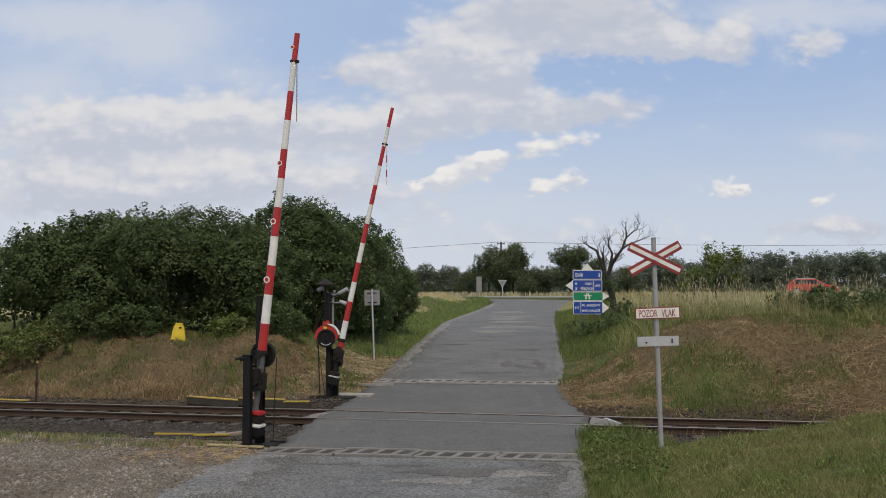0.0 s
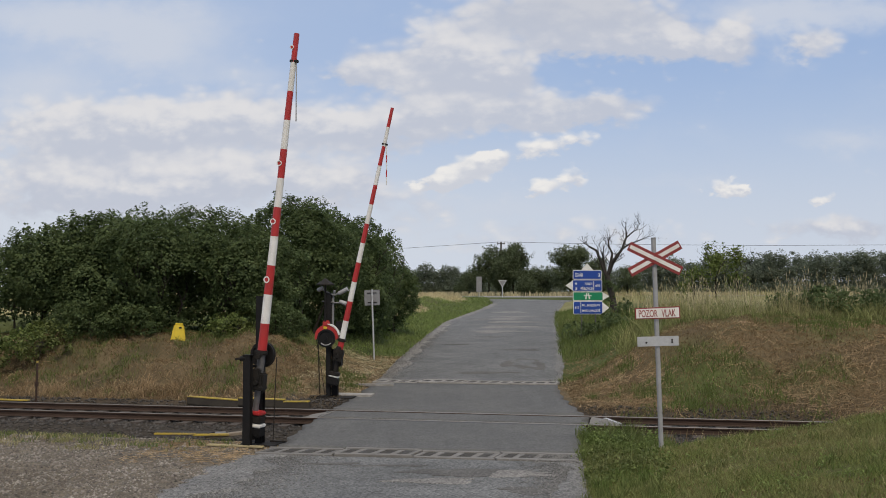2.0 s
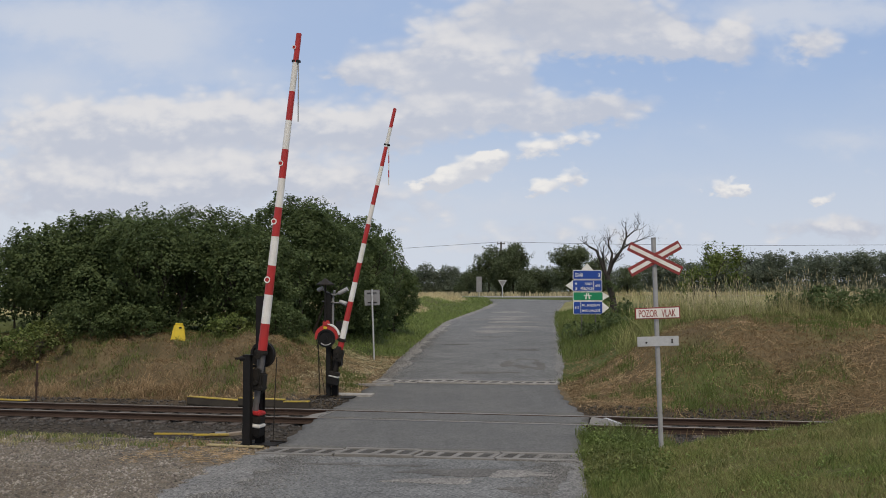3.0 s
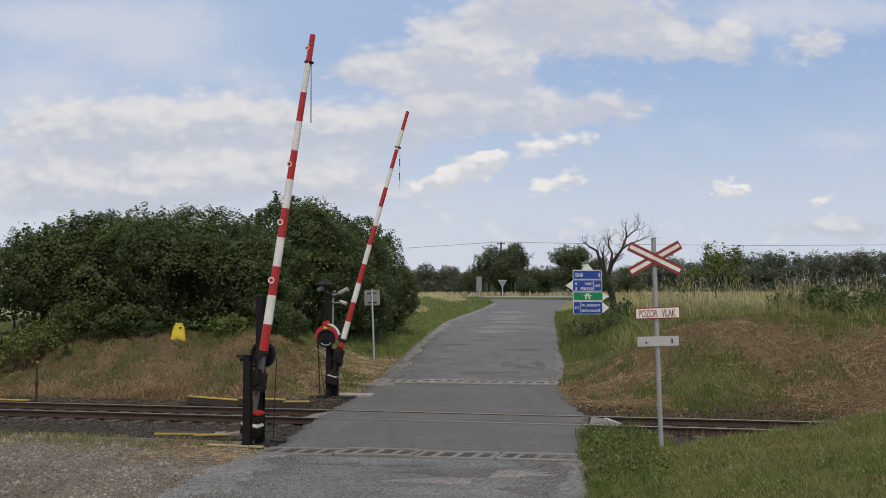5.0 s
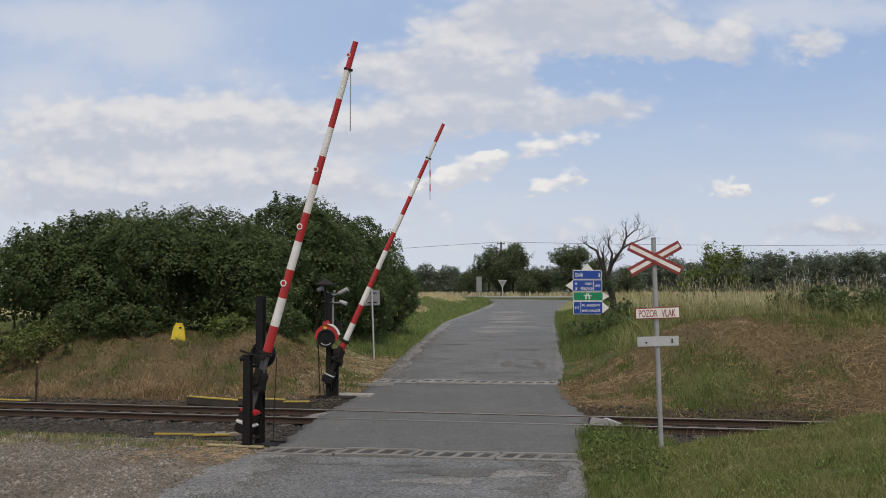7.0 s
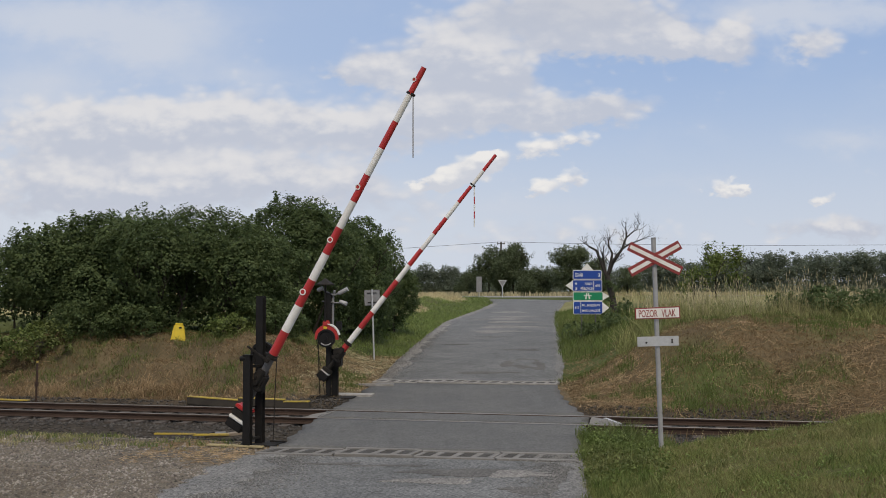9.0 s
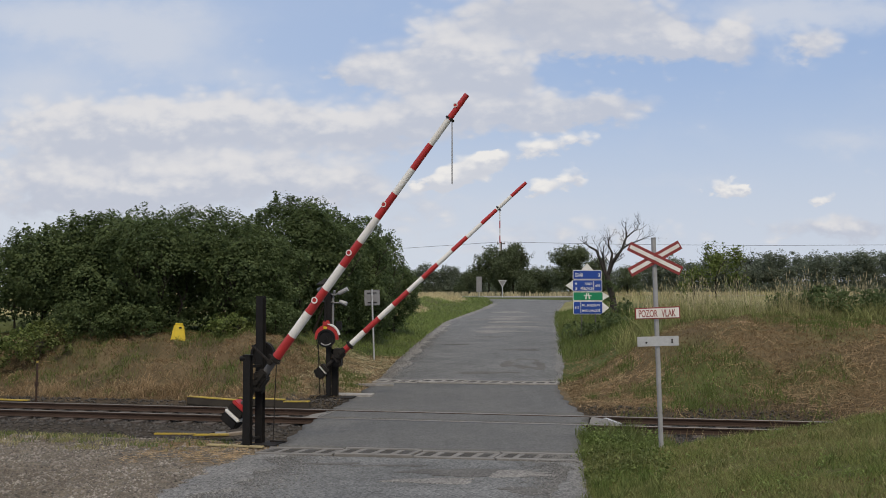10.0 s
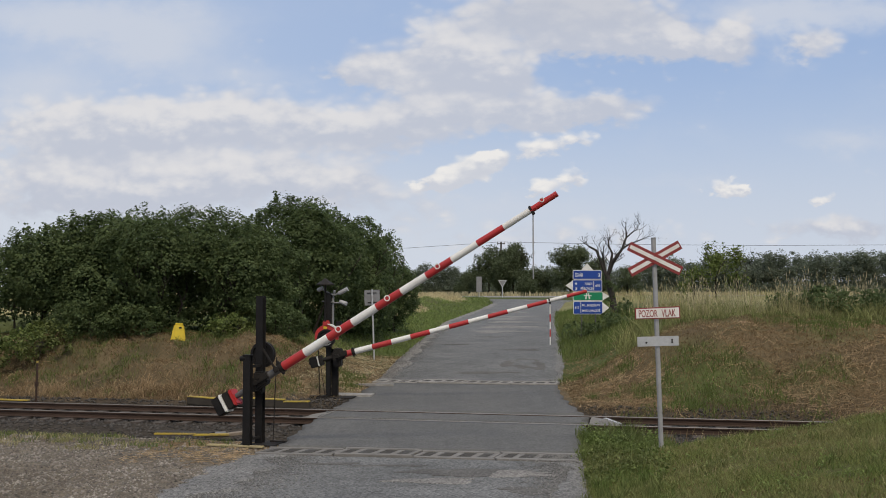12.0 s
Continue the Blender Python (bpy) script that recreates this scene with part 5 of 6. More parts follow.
# ---- planks, edging beams and slabs by the track ----
def planks():
    def lay(name, x, y, length, width, height, turn, mat, label, lift=0.0, tilt=0.0):
        z = float(land(np.array([x]), np.array([y]))[0])
        b = box((length, width, height), (0, 0, 0), 0.01)
        for v in b.verts:
            v.co.z += 0.012 * math.sin(v.co.x * 5 + x)
        ob = finish(name, b, mat)
        ob.matrix_world = pose(x, y, z + height / 2 + lift - 0.01, 0, tilt, turn)
        tagged(ob, label, "plank", "planks by the track")
    long_turn = TRACK_TURN
    for x, y, length, turn, tilt in ((-6.35, 26.75, 1.55, long_turn - 2, 2.5), (-4.95, 26.45, 1.35, long_turn, 1.0), (-3.95, 26.15, 0.75, long_turn + 2, -1.0), (-12.9, 27.7, 2.3, long_turn, 0.5)):
        z = float(land(np.array([x]), np.array([y]))[0])
        beam = thing("edging_beam", pose(x, y, z, 0, tilt, turn), "dark edging beam with a worn yellow top along the track", "beam", "beams along the track")
        part("beam", box((length, 0.16, 0.20), (0, 0, 0.09), 0.012), M_BEAM, beam)
        part("painted_edge", box((length - 0.03, 0.17, 0.030), (0, 0, 0.202), 0.006), M_YWOOD, beam, "worn yellow painted edge")
    lay("plank", -3.95, 18.42, 1.15, 0.12, 0.035, -13, M_PALEWOOD, "pale worn plank lying at the barrier's foot", 0.03)
    lay("plank", -4.85, 20.25, 0.75, 0.10, 0.04, 16, M_YWOOD, "worn yellow plank lying on ballast", 0.12, 2)
    lay("plank", -5.6, 20.2, 0.9, 0.09, 0.035, -9, M_YWOOD, "narrow yellow plank lying on ballast", 0.12)
    lay("plank", -5.5, 20.5, 1.3, 0.30, 0.05, -10, M_BEAM, "dark weathered cover plank lying on ballast", 0.15)
    lay("plank", -4.55, 20.5, 0.95, 0.20, 0.06, 24, M_WOOD, "weathered cover plank lying on ballast", 0.12, -4)
    lay("slab", -4.95, 21.0, 0.45, 0.34, 0.06, 6, M_WORN, "pale concrete slab lying beside the track", 0.10)
    lay("slab", -2.45, 29.7, 1.9, 0.2, 0.07, -5, M_CONCRETE, "pale concrete kerb slab beside the road", 0.02)
    lay("slab", -2.5, 27.2, 1.1, 0.5, 0.08, -8, M_CONCRETE, "pale concrete slab at the far barrier's foot", 0.02)


planks()


# ---- plants ----
def limb(bm, start, direction, length, radius, depth, gen, spread=0.6, up=0.15, tips=None, seg=6):
    """A branch that forks; tips collects the ends."""
    p, d = Vector(start), Vector(direction).normalized()
    pts, radii = [p.copy()], [radius]
    for k in range(3):
        d = (d + Vector((gen.uniform(-1, 1), gen.uniform(-1, 1), gen.uniform(-0.6, 1) + up)) * 0.22).normalized()
        p = p + d * length / 3
        pts.append(p.copy())
        radii.append(radius * (1 - 0.14 * (k + 1)))
    tube(pts, radii, seg, bm=bm, caps=depth == 0)
    if tips is not None:
        tips.append(p.copy())
    if depth:
        for k in range(gen.choice((2, 3, 3))):
            nd = (d + Vector((gen.uniform(-1, 1), gen.uniform(-1, 1), gen.uniform(-0.5, 0.9))) * spread * 1.5).normalized()
            limb(bm, pts[gen.choice((2, 3))], nd, length * gen.uniform(0.55, 0.8), radius * 0.55, depth - 1, gen, spread, up, tips, max(4, seg - 1))


def crown_points(lobes, n, shell=0.35, clump=0.28, per=26):
    """Leaf places: clumps spread over the outer part of several ellipsoids (x, y, z, rx, ry, rz)."""
    lobes = np.array(lobes)
    weight = lobes[:, 3] * lobes[:, 5] + lobes[:, 4] * lobes[:, 5] + lobes[:, 3] * lobes[:, 4]
    pick = rng.choice(len(lobes), n // per, p=weight / weight.sum())
    d = unit(len(pick))
    r = 1 - shell * rng.random((len(pick), 1)) ** 1.6
    r = r * (1 + 0.10 * np.sin(d[:, :1] * 9 + pick[:, None]) * np.cos(d[:, 1:2] * 7 + d[:, 2:3] * 8))
    c = lobes[pick, :3] + d * r * lobes[pick, 3:6]
    size = clump * rng.uniform(0.5, 1.3, (len(c), 1, 1))
    pts = c[:, None] + np.clip(rng.normal(size=(len(c), per, 3)), -1.35, 1.35) * size * 0.6
    return pts.reshape(-1, 3)


def sprays(anchors, outward, reach, per, size, facing=0.75):
    """Leaf sprays: each anchor carries a small drooping umbrella of leaves that face up and outward."""
    n = len(anchors)
    side = np.cross(outward, np.array([0.0, 0.0, 1.0]) + 0.3 * unit(n))
    side /= np.linalg.norm(side, axis=1)[:, None] + 1e-6
    over = np.cross(side, outward)
    q = reach * rng.uniform(0.55, 1.35, (n, 1))
    u, v = np.clip(rng.normal(size=(n, per)), -2, 2) * q * 0.62, np.clip(rng.normal(size=(n, per)), -2, 2) * q * 0.5
    droop = -(u * u + v * v) / (q * 2.0) + rng.normal(size=(n, per)) * q * 0.16
    at = anchors[:, None] + side[:, None] * u[..., None] + over[:, None] * v[..., None] + (outward * 0.6 + np.array([0, 0, 0.6]))[:, None] * droop[..., None]
    at = at.reshape(-1, 3)
    m = len(at)
    c = np.repeat(outward * facing + np.array([0.0, 0.0, 0.75]) + 0.70 * unit(n), per, axis=0) + 0.48 * unit(m)
    c /= np.linalg.norm(c, axis=1)[:, None]
    a = np.repeat(outward, per, axis=0) * 0.4 + unit(m)
    a -= c * (a * c).sum(1)[:, None]
    a /= np.linalg.norm(a, axis=1)[:, None]
    b = np.cross(c, a)
    s = size * rng.uniform(0.6, 1.35, (m, 1))
    verts = np.empty((m, 4, 3))
    verts[:, 0], verts[:, 1] = at - a * s * 0.5, at + b * s * 0.33 + c * s * 0.10
    verts[:, 2], verts[:, 3] = at + a * s * 0.6 - c * s * 0.12, at - b * s * 0.33 + c * s * 0.10
    return verts


def shrub(x, y, width, height, n, size, mat, label, group, seed, name="shrub", category="shrub", depth=None, sprigs=14, hollow=None):
    """A broad shrub: several stems and a crown of leaf sprays that reaches the ground, with sprigs that stand out of it."""
    gen = random.Random(seed)
    z = float(land(np.array([x]), np.array([y]))[0])
    sh = thing(name, pose(x, y, z - 0.05), label, category, group)
    depth = depth or width * 0.8
    for k in range(5):
        a = gen.uniform(0, 6.28)
        bm = bmesh.new()
        limb(bm, (0.3 * math.cos(a), 0.3 * math.sin(a), -0.1), (math.cos(a) * 0.5, math.sin(a) * 0.5, 1.2), height * 0.34, 0.045 * height / 4, 2, gen)
        part("stem", bm, M_BARK, sh, "brown forking stem")
    lobes = []
    for k in range(9):
        a = 6.28 * (k + gen.random()) / 9
        r = gen.uniform(0.10, 0.26)
        q = gen.uniform(0.25, 0.32)
        lobes.append((math.cos(a) * width * r, math.sin(a) * depth * r, height * gen.uniform(0.25, 0.66), width * q, depth * q, height * q))
    big = height > 2
    reach = 0.30 if big else 0.18
    per = 28
    core = crown_points(lobes, int(n * 0.28), shell=0.6, clump=0.34 if big else 0.2, per=34)
    tab = np.array(lobes)

    def shell(count, low, high, lift):
        pick = rng.integers(0, len(tab), count)
        d = unit(count) + np.array([0.0, -0.25, lift])
        d /= np.linalg.norm(d, axis=1)[:, None]
        c = tab[pick, :3] + d * tab[pick, 3:6] * rng.uniform(low, high, (count, 1))
        # sprays inside another lobe stay hidden; keep those near the outside
        inside = np.zeros(count)
        for l in tab:
            inside = np.maximum(inside, (((c - l[:3]) / l[3:6]) ** 2).sum(1) < 0.72)
        wave = rough(c[:, 0] + x, c[:, 2] * 1.3 + c[:, 1] * 0.6, 0.75, seed * 0.1)
        keep = (inside < 0.5) & (c[:, 2] > 0.1) & (wave > -0.50)
        return c[keep] + d[keep] * (wave[keep] * 0.30 * min(1.0, height / 4))[:, None], d[keep]
    count = int(n * 0.95 / per)
    c1, d1 = shell(count, 0.82, 1.08, 0.25)
    c2, d2 = shell(int(count * 0.10), 1.06, 1.20, 0.5)
    anchors, outward = np.concatenate([c1, c2]), np.concatenate([d1, d2])
    if hollow:
        def outside(p):
            return (((p + np.array([x, y, z - 0.05]) - np.array(hollow[:3])) / np.array(hollow[3:])) ** 2).sum(1) > 1
        keep = outside(anchors)
        anchors, outward, core = anchors[keep], outward[keep], core[outside(core)]
    outer = sprays(anchors, outward, reach, per, size)
    # sprigs: thin leafy shoots standing out of the top
    shoots, ways = [], []
    for k in range(sprigs):
        l = lobes[gen.randrange(len(lobes))]
        d = Vector((gen.uniform(-0.7, 0.7), gen.uniform(-0.8, 0.4), gen.uniform(0.5, 1))).normalized()
        p = np.array(l[:3]) + np.array(d) * np.array(l[3:]) * 1.0
        long = gen.uniform(0.2, 0.6) * min(1.0, height / 4)
        for j in range(4):
            shoots.append(p + np.array((d.x * 0.5, d.y * 0.5, 0.9)) * long * (j + 1) / 4)
            ways.append((d.x, d.y, 0.6))
    tips = sprays(np.array(shoots), np.array(ways), reach * 0.42, 12, size)
    inner = core[core[:, 2] > 0.02]
    turn = unit(len(inner))
    a = np.cross(turn, unit(len(inner)))
    a /= np.linalg.norm(a, axis=1)[:, None]
    b = np.cross(turn, a)
    w = size * rng.uniform(0.8, 1.4, (len(inner), 1))
    inner = np.stack([inner - a * w * 0.5, inner + b * w * 0.36, inner + a * w * 0.5, inner - b * w * 0.36], 1)
    verts = np.concatenate([outer, tips, inner])
    verts = verts[verts[:, :, 2].min(1) > 0.0]
    crown = fast_mesh("crown", verts.reshape(-1, 3), np.arange(4 * len(verts)).reshape(-1, 4), mat)
    crown.parent = sh
    return sh


def bushes():
    rows = [(-14.3, 33.0, 4.2, 3.95, 7500), (-12.0, 33.2, 4.8, 4.45, 13500), (-9.6, 33.2, 4.9, 4.75, 15500), (-6.9, 33.4, 4.6, 4.55, 15000),
            (-5.0, 36.0, 4.4, 5.15, 19000), (-4.1, 39.4, 4.6, 5.75, 19000), (-3.3, 42.0, 3.1, 4.7, 11000), (-2.5, 44.5, 3.0, 3.6, 9000),
            (-13.8, 36.4, 5.0, 4.0, 9000), (-10.6, 36.6, 5.0, 4.5, 9000), (-7.6, 37.0, 5.0, 4.6, 9000)]
    for k, (x, y, w, h, n) in enumerate(rows):
        shrub(x, y, w, h, int(n * 3.2), 0.098, M_BUSH, "dense green shrub beside the road's verge" if k in (5, 6, 7) else "dense dark green elder shrub on the bank", "shrubs on the bank", 40 + k,
              sprigs=22, hollow=(-8.6, 31.6, 3.0, 0.85, 1.6, 0.85) if k in (2, 3) else None)
    for k, (x, y, w, h, n) in enumerate([(-13.1, 30.7, 2.6, 1.35, 4800), (-15.0, 30.4, 3.2, 1.9, 6000), (-6.9, 31.6, 2.0, 1.1, 2400)]):
        shrub(x, y, w, h, n, 0.085, M_WEED, "low bright green bramble bush on the bank", "low bushes", 70 + k, sprigs=8)
    for k, (x, y, w, h, n) in enumerate([(-11.7, 31.5, 2.6, 1.35, 6500), (-10.1, 31.7, 2.2, 1.15, 5000), (-5.6, 32.0, 2.4, 1.5, 6500)]):
        shrub(x, y, w, h, n, 0.085, M_BUSH, "low dark green growth at the foot of the shrubs", "low bushes", 80 + k, sprigs=6)
    for k, (x, y, w, h, n) in enumerate([(6.2, 41.2, 2.2, 0.85, 2200), (7.4, 40.6, 2.0, 0.6, 1600), (8.3, 45.0, 2.2, 0.9, 1300)]):
        shrub(x, y, w, h, n, 0.085, M_BUSH, "low dark green weeds beneath the direction signs", "low bushes", 90 + k, sprigs=8)
    for k, (x, y, w, h, n) in enumerate([(12.8, 31.0, 2.8, 1.15, 4200), (14.9, 31.0, 2.8, 1.3, 4600), (11.4, 31.8, 1.8, 0.85, 2200)]):
        shrub(x, y, w, h, n, 0.085, M_BUSH, "low dark green shrub among tall grass on the bank", "low bushes", 100 + k, sprigs=10)


def tree(x, y, width, height, n, size, mat, label, seed, group="", base=0.25, trunk=0.16, lobes_n=12):
    """A tree: tapered trunk, forking limbs and a crown of leaf clumps with an uneven outline."""
    gen = random.Random(seed)
    z = float(land(np.array([x]), np.array([y]))[0])
    tr = thing("tree", pose(x, y, z), label, "tree", group)
    bm = tube([(0, 0, -0.2), (0.03, 0, height * 0.25), (-0.04, 0.03, height * 0.55), (0.05, 0, height * 0.85)], [trunk, trunk * 0.8, trunk * 0.5, trunk * 0.15], 9)
    part("trunk", bm, M_BARK, tr, "brown tapered trunk")
    for k in range(7):
        a = k * 2.4 + gen.uniform(-0.4, 0.4)
        bm = bmesh.new()
        limb(bm, (0, 0, height * gen.uniform(0.22, 0.6)), (math.cos(a), math.sin(a), 0.8), height * 0.26, trunk * 0.35, 2, gen)
        part("limb", bm, M_BARK, tr, "forking brown limb")
    lobes = [(0, 0, height * 0.6, width * 0.3, width * 0.3, height * 0.34)]
    for k in range(lobes_n):
        a, zz = gen.uniform(0, 6.28), gen.uniform(base + 0.08, 0.9)
        taper = 1.0 - 0.55 * max(0.0, zz - 0.5) * 2
        r = gen.uniform(0.15, 0.36) * taper
        q = gen.uniform(0.13, 0.22)
        lobes.append((math.cos(a) * width * r, math.sin(a) * width * r, height * zz, width * q, width * q, height * q * 0.62))
    pts = crown_points(lobes, n, shell=0.5, clump=size * 2.6)
    crown = leaves("crown", pts[pts[:, 2] > height * base * 0.4], size, mat)
    crown.parent = tr
    return tr


def trees():
    tree(6.2, 130.0, 6.4, 6.6, 14000, 0.20, M_TREE, "dark green broadleaf tree beyond the junction", 11, "trees beyond the junction")
    tree(9.4, 129.0, 5.6, 7.4, 14000, 0.20, M_TREE, "dark green broadleaf tree beyond the junction", 12, "trees beyond the junction")
    tree(7.8, 127.0, 4.8, 4.6, 8500, 0.20, M_TREE, "dark green bushy tree beyond the junction", 13, "trees beyond the junction", base=0.08)
    tree(16.2, 122.0, 6.8, 6.8, 15000, 0.20, M_TREE, "dark green broadleaf tree behind the direction signs", 14, "trees beyond the junction", base=0.12)
    tree(19.8, 124.0, 5.2, 5.0, 9000, 0.20, M_TREE, "dark green broadleaf tree behind the direction signs", 15, "trees beyond the junction", base=0.12)
    for k, (x, y, w, h) in enumerate([(11.6, 125, 4.2, 3.2), (13.2, 126, 4.0, 3.0), (3.6, 133, 4.4, 3.4), (10.6, 122, 3.2, 2.2), (22.6, 118, 4.5, 3.6)]):
        tree(x, y, w, h, 4800, 0.19, M_TREE, "low rounded dark green tree beyond the junction", 20 + k, "trees beyond the junction", base=0.05, trunk=0.1, lobes_n=8)
    tree(17.0, 60.0, 2.4, 3.8, 1000, 0.16, M_FRESH, "young light green tree among tall grass", 31, base=0.2, trunk=0.05, lobes_n=9)
    tree(18.5, 60.5, 1.5, 3.5, 700, 0.16, M_FRESH, "thin young light green tree among tall grass", 32, base=0.2, trunk=0.04, lobes_n=8)
    tree(15.9, 61.0, 2.4, 2.2, 700, 0.16, M_FRESH, "low young light green tree among tall grass", 33, base=0.1, trunk=0.04, lobes_n=8)
    # far woods, distance haze put into their leaf colour
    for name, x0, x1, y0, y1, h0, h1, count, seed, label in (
            ("far_wood", -24.0, 8.0, 185, 215, 4.3, 6.2, 24, 50, "line of green trees, greyed for haze, beyond the fields"),
            ("far_wood", 10.0, 40.0, 190, 225, 5.0, 7.0, 20, 51, "line of green trees, greyed for haze, beyond the main road"),
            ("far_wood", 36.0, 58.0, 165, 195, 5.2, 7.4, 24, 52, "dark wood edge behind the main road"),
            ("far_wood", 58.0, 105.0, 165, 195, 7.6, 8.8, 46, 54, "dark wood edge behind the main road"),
            ("far_wood", -150.0, -20.0, 190, 260, 4.5, 7.0, 40, 53, "line of green trees, greyed for haze, beyond the fields")):
        gen = random.Random(seed)
        lobes = []
        for k in range(count):
            x, y, h = gen.uniform(x0, x1), gen.uniform(y0, y1), gen.uniform(h0, h1)
            x = x0 + (x1 - x0) * (k + gen.random()) / count
            w = gen.uniform(2.4, 3.8)
            lobes.append((x, y, 2.5 + h * 0.45, w, w, h * 0.45))
            lobes.append((x, y - 2.0, 3.2, w * 1.1, w, 1.2))
            for j in range(3):
                q = gen.uniform(0.3, 0.5)
                lobes.append((x + gen.uniform(-0.6, 0.6) * w, y + gen.uniform(-1, 0.3) * w, 2.5 + h * gen.uniform(0.5, 0.86), w * q, w * q, h * q * 0.42))
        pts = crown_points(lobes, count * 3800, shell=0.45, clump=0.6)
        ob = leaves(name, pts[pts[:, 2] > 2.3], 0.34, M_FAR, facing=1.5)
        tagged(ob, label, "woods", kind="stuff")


def dead_tree():
    x, y = 8.4, 48.0
    z = float(land(np.array([x]), np.array([y]))[0])
    gen = random.Random(5)
    tr = thing("dead_tree", pose(x, y, z), "bare dead tree with crooked twisted branches", "tree")
    low = -z

    def limbs(points, radii, twigs):
        """A crooked limb through the points (x, height above sea), with forking twigs along it."""
        pts = [Vector((px, 0.25 * math.sin(3 * px + pz), pz + low)) for px, pz in points]
        b = tube(pts, radii, 7)
        for k in range(twigs):
            i = gen.randrange(1, len(pts))
            p = pts[i - 1].lerp(pts[i], gen.uniform(0.35, 1.0))
            d = (pts[i] - pts[i - 1]).normalized() + Vector((gen.uniform(-1.1, 1.1), gen.uniform(-0.8, 0.8), gen.uniform(-0.4, 0.9)))
            limb(b, p, d, gen.uniform(0.28, 0.5), radii[i] * 0.30 + 0.006, 3, gen, spread=0.62, up=0.05, seg=5)
        part("limb", b, M_DEADWOOD, tr, "crooked bare limb with twigs")
    limbs([(-0.20, 3.75), (0.08, 4.5), (0.58, 5.10), (0.82, 5.68), (0.78, 6.25)], [0.11, 0.09, 0.065, 0.045, 0.02], 10)
    limbs([(0.58, 5.10), (0.95, 5.35), (1.35, 5.50), (1.75, 5.68)], [0.055, 0.04, 0.03, 0.012], 6)
    limbs([(0.82, 5.68), (1.1, 5.95), (1.35, 6.10)], [0.04, 0.03, 0.012], 6)
    limbs([(-0.22, 3.70), (-0.52, 4.50), (-0.72, 5.02), (-1.08, 5.24)], [0.10, 0.08, 0.065, 0.05], 5)
    limbs([(-0.14, 3.90), (0.02, 4.85), (-0.18, 5.30), (-0.10, 5.65)], [0.08, 0.06, 0.04, 0.015], 7)
    limbs([(-0.30, 4.0), (-0.42, 4.7), (-0.40, 5.25)], [0.06, 0.045, 0.015], 5)
    bm = tube([(0.18, 0, -0.2), (0.05, 0, 2.7 + low), (-0.10, 0, 3.3 + low), (-0.22, 0, 3.85 + low)], [0.20, 0.16, 0.15, 0.13], 9)
    part("trunk", bm, M_DEADWOOD, tr, "crooked grey dead wood")
    wrap = leaves("ivy", crown_points([(-0.1, 0, 3.1 + low, 0.32, 0.32, 0.7)], 600, clump=0.15), 0.09, M_BUSH)
    wrap.parent = tr


def blades(name, x, y, height, width, mat, label, lean=0.35, head=False, category="grass", z=None, vary=0.0):
    """Grass blades: bent slivers at the places; with head, a seed head on top."""
    n = len(x)
    z = land(x, y) if z is None else z
    h = height * rng.uniform(0.55, 1.3, n) * (1 + vary * (rough(x, y, 0.7, 1.5) + 0.7 * rough(x, y, 2.3, 4.5)))
    h = np.maximum(h, height * 0.25)
    a = rng.uniform(0, 6.283, n)
    bend = lean * h * rng.uniform(0.2, 1.3, n)
    dx, dy = np.cos(a) * bend, np.sin(a) * bend
    w = width * rng.uniform(0.6, 1.3, n)
    b = rng.uniform(-0.8, 0.8, n)
    wx, wy = np.cos(b) * w / 2, np.sin(b) * w / 2
    base = np.stack([x, y, z - 0.02], 1)
    side = np.stack([wx, wy, np.zeros(n)], 1)
    mid = base + np.stack([dx * 0.35, dy * 0.35, h * 0.6], 1)
    top = base + np.stack([dx, dy, h], 1)
    v = np.stack([base - side, base + side, mid + side * 0.8, mid - side * 0.8, top + side * 0.15, top - side * 0.15], 1)
    i = 6 * np.arange(n)[:, None]
    f = np.concatenate([i + np.array([[0, 1, 2, 3]]), i + np.array([[3, 2, 4, 5]])])
    v = v.reshape(-1, 3)
    if head:
        up = (top - mid) / np.linalg.norm(top - mid, axis=1)[:, None]
        hs = np.stack([np.cos(b), np.sin(b), np.zeros(n)], 1) * (width * 0.9)
        hl = 0.15 * rng.uniform(0.6, 1.5, (n, 1))
        hv = np.stack([top - up * hl * 0.3, top + hs + up * hl * 0.3, top + up * hl, top - hs + up * hl * 0.3], 1).reshape(-1, 3)
        f = np.concatenate([f, len(v) + np.arange(4 * n).reshape(-1, 4)])
        v = np.concatenate([v, hv])
    ob = fast_mesh(name, v, f, mat)
    return tagged(ob, label, category, kind="stuff")


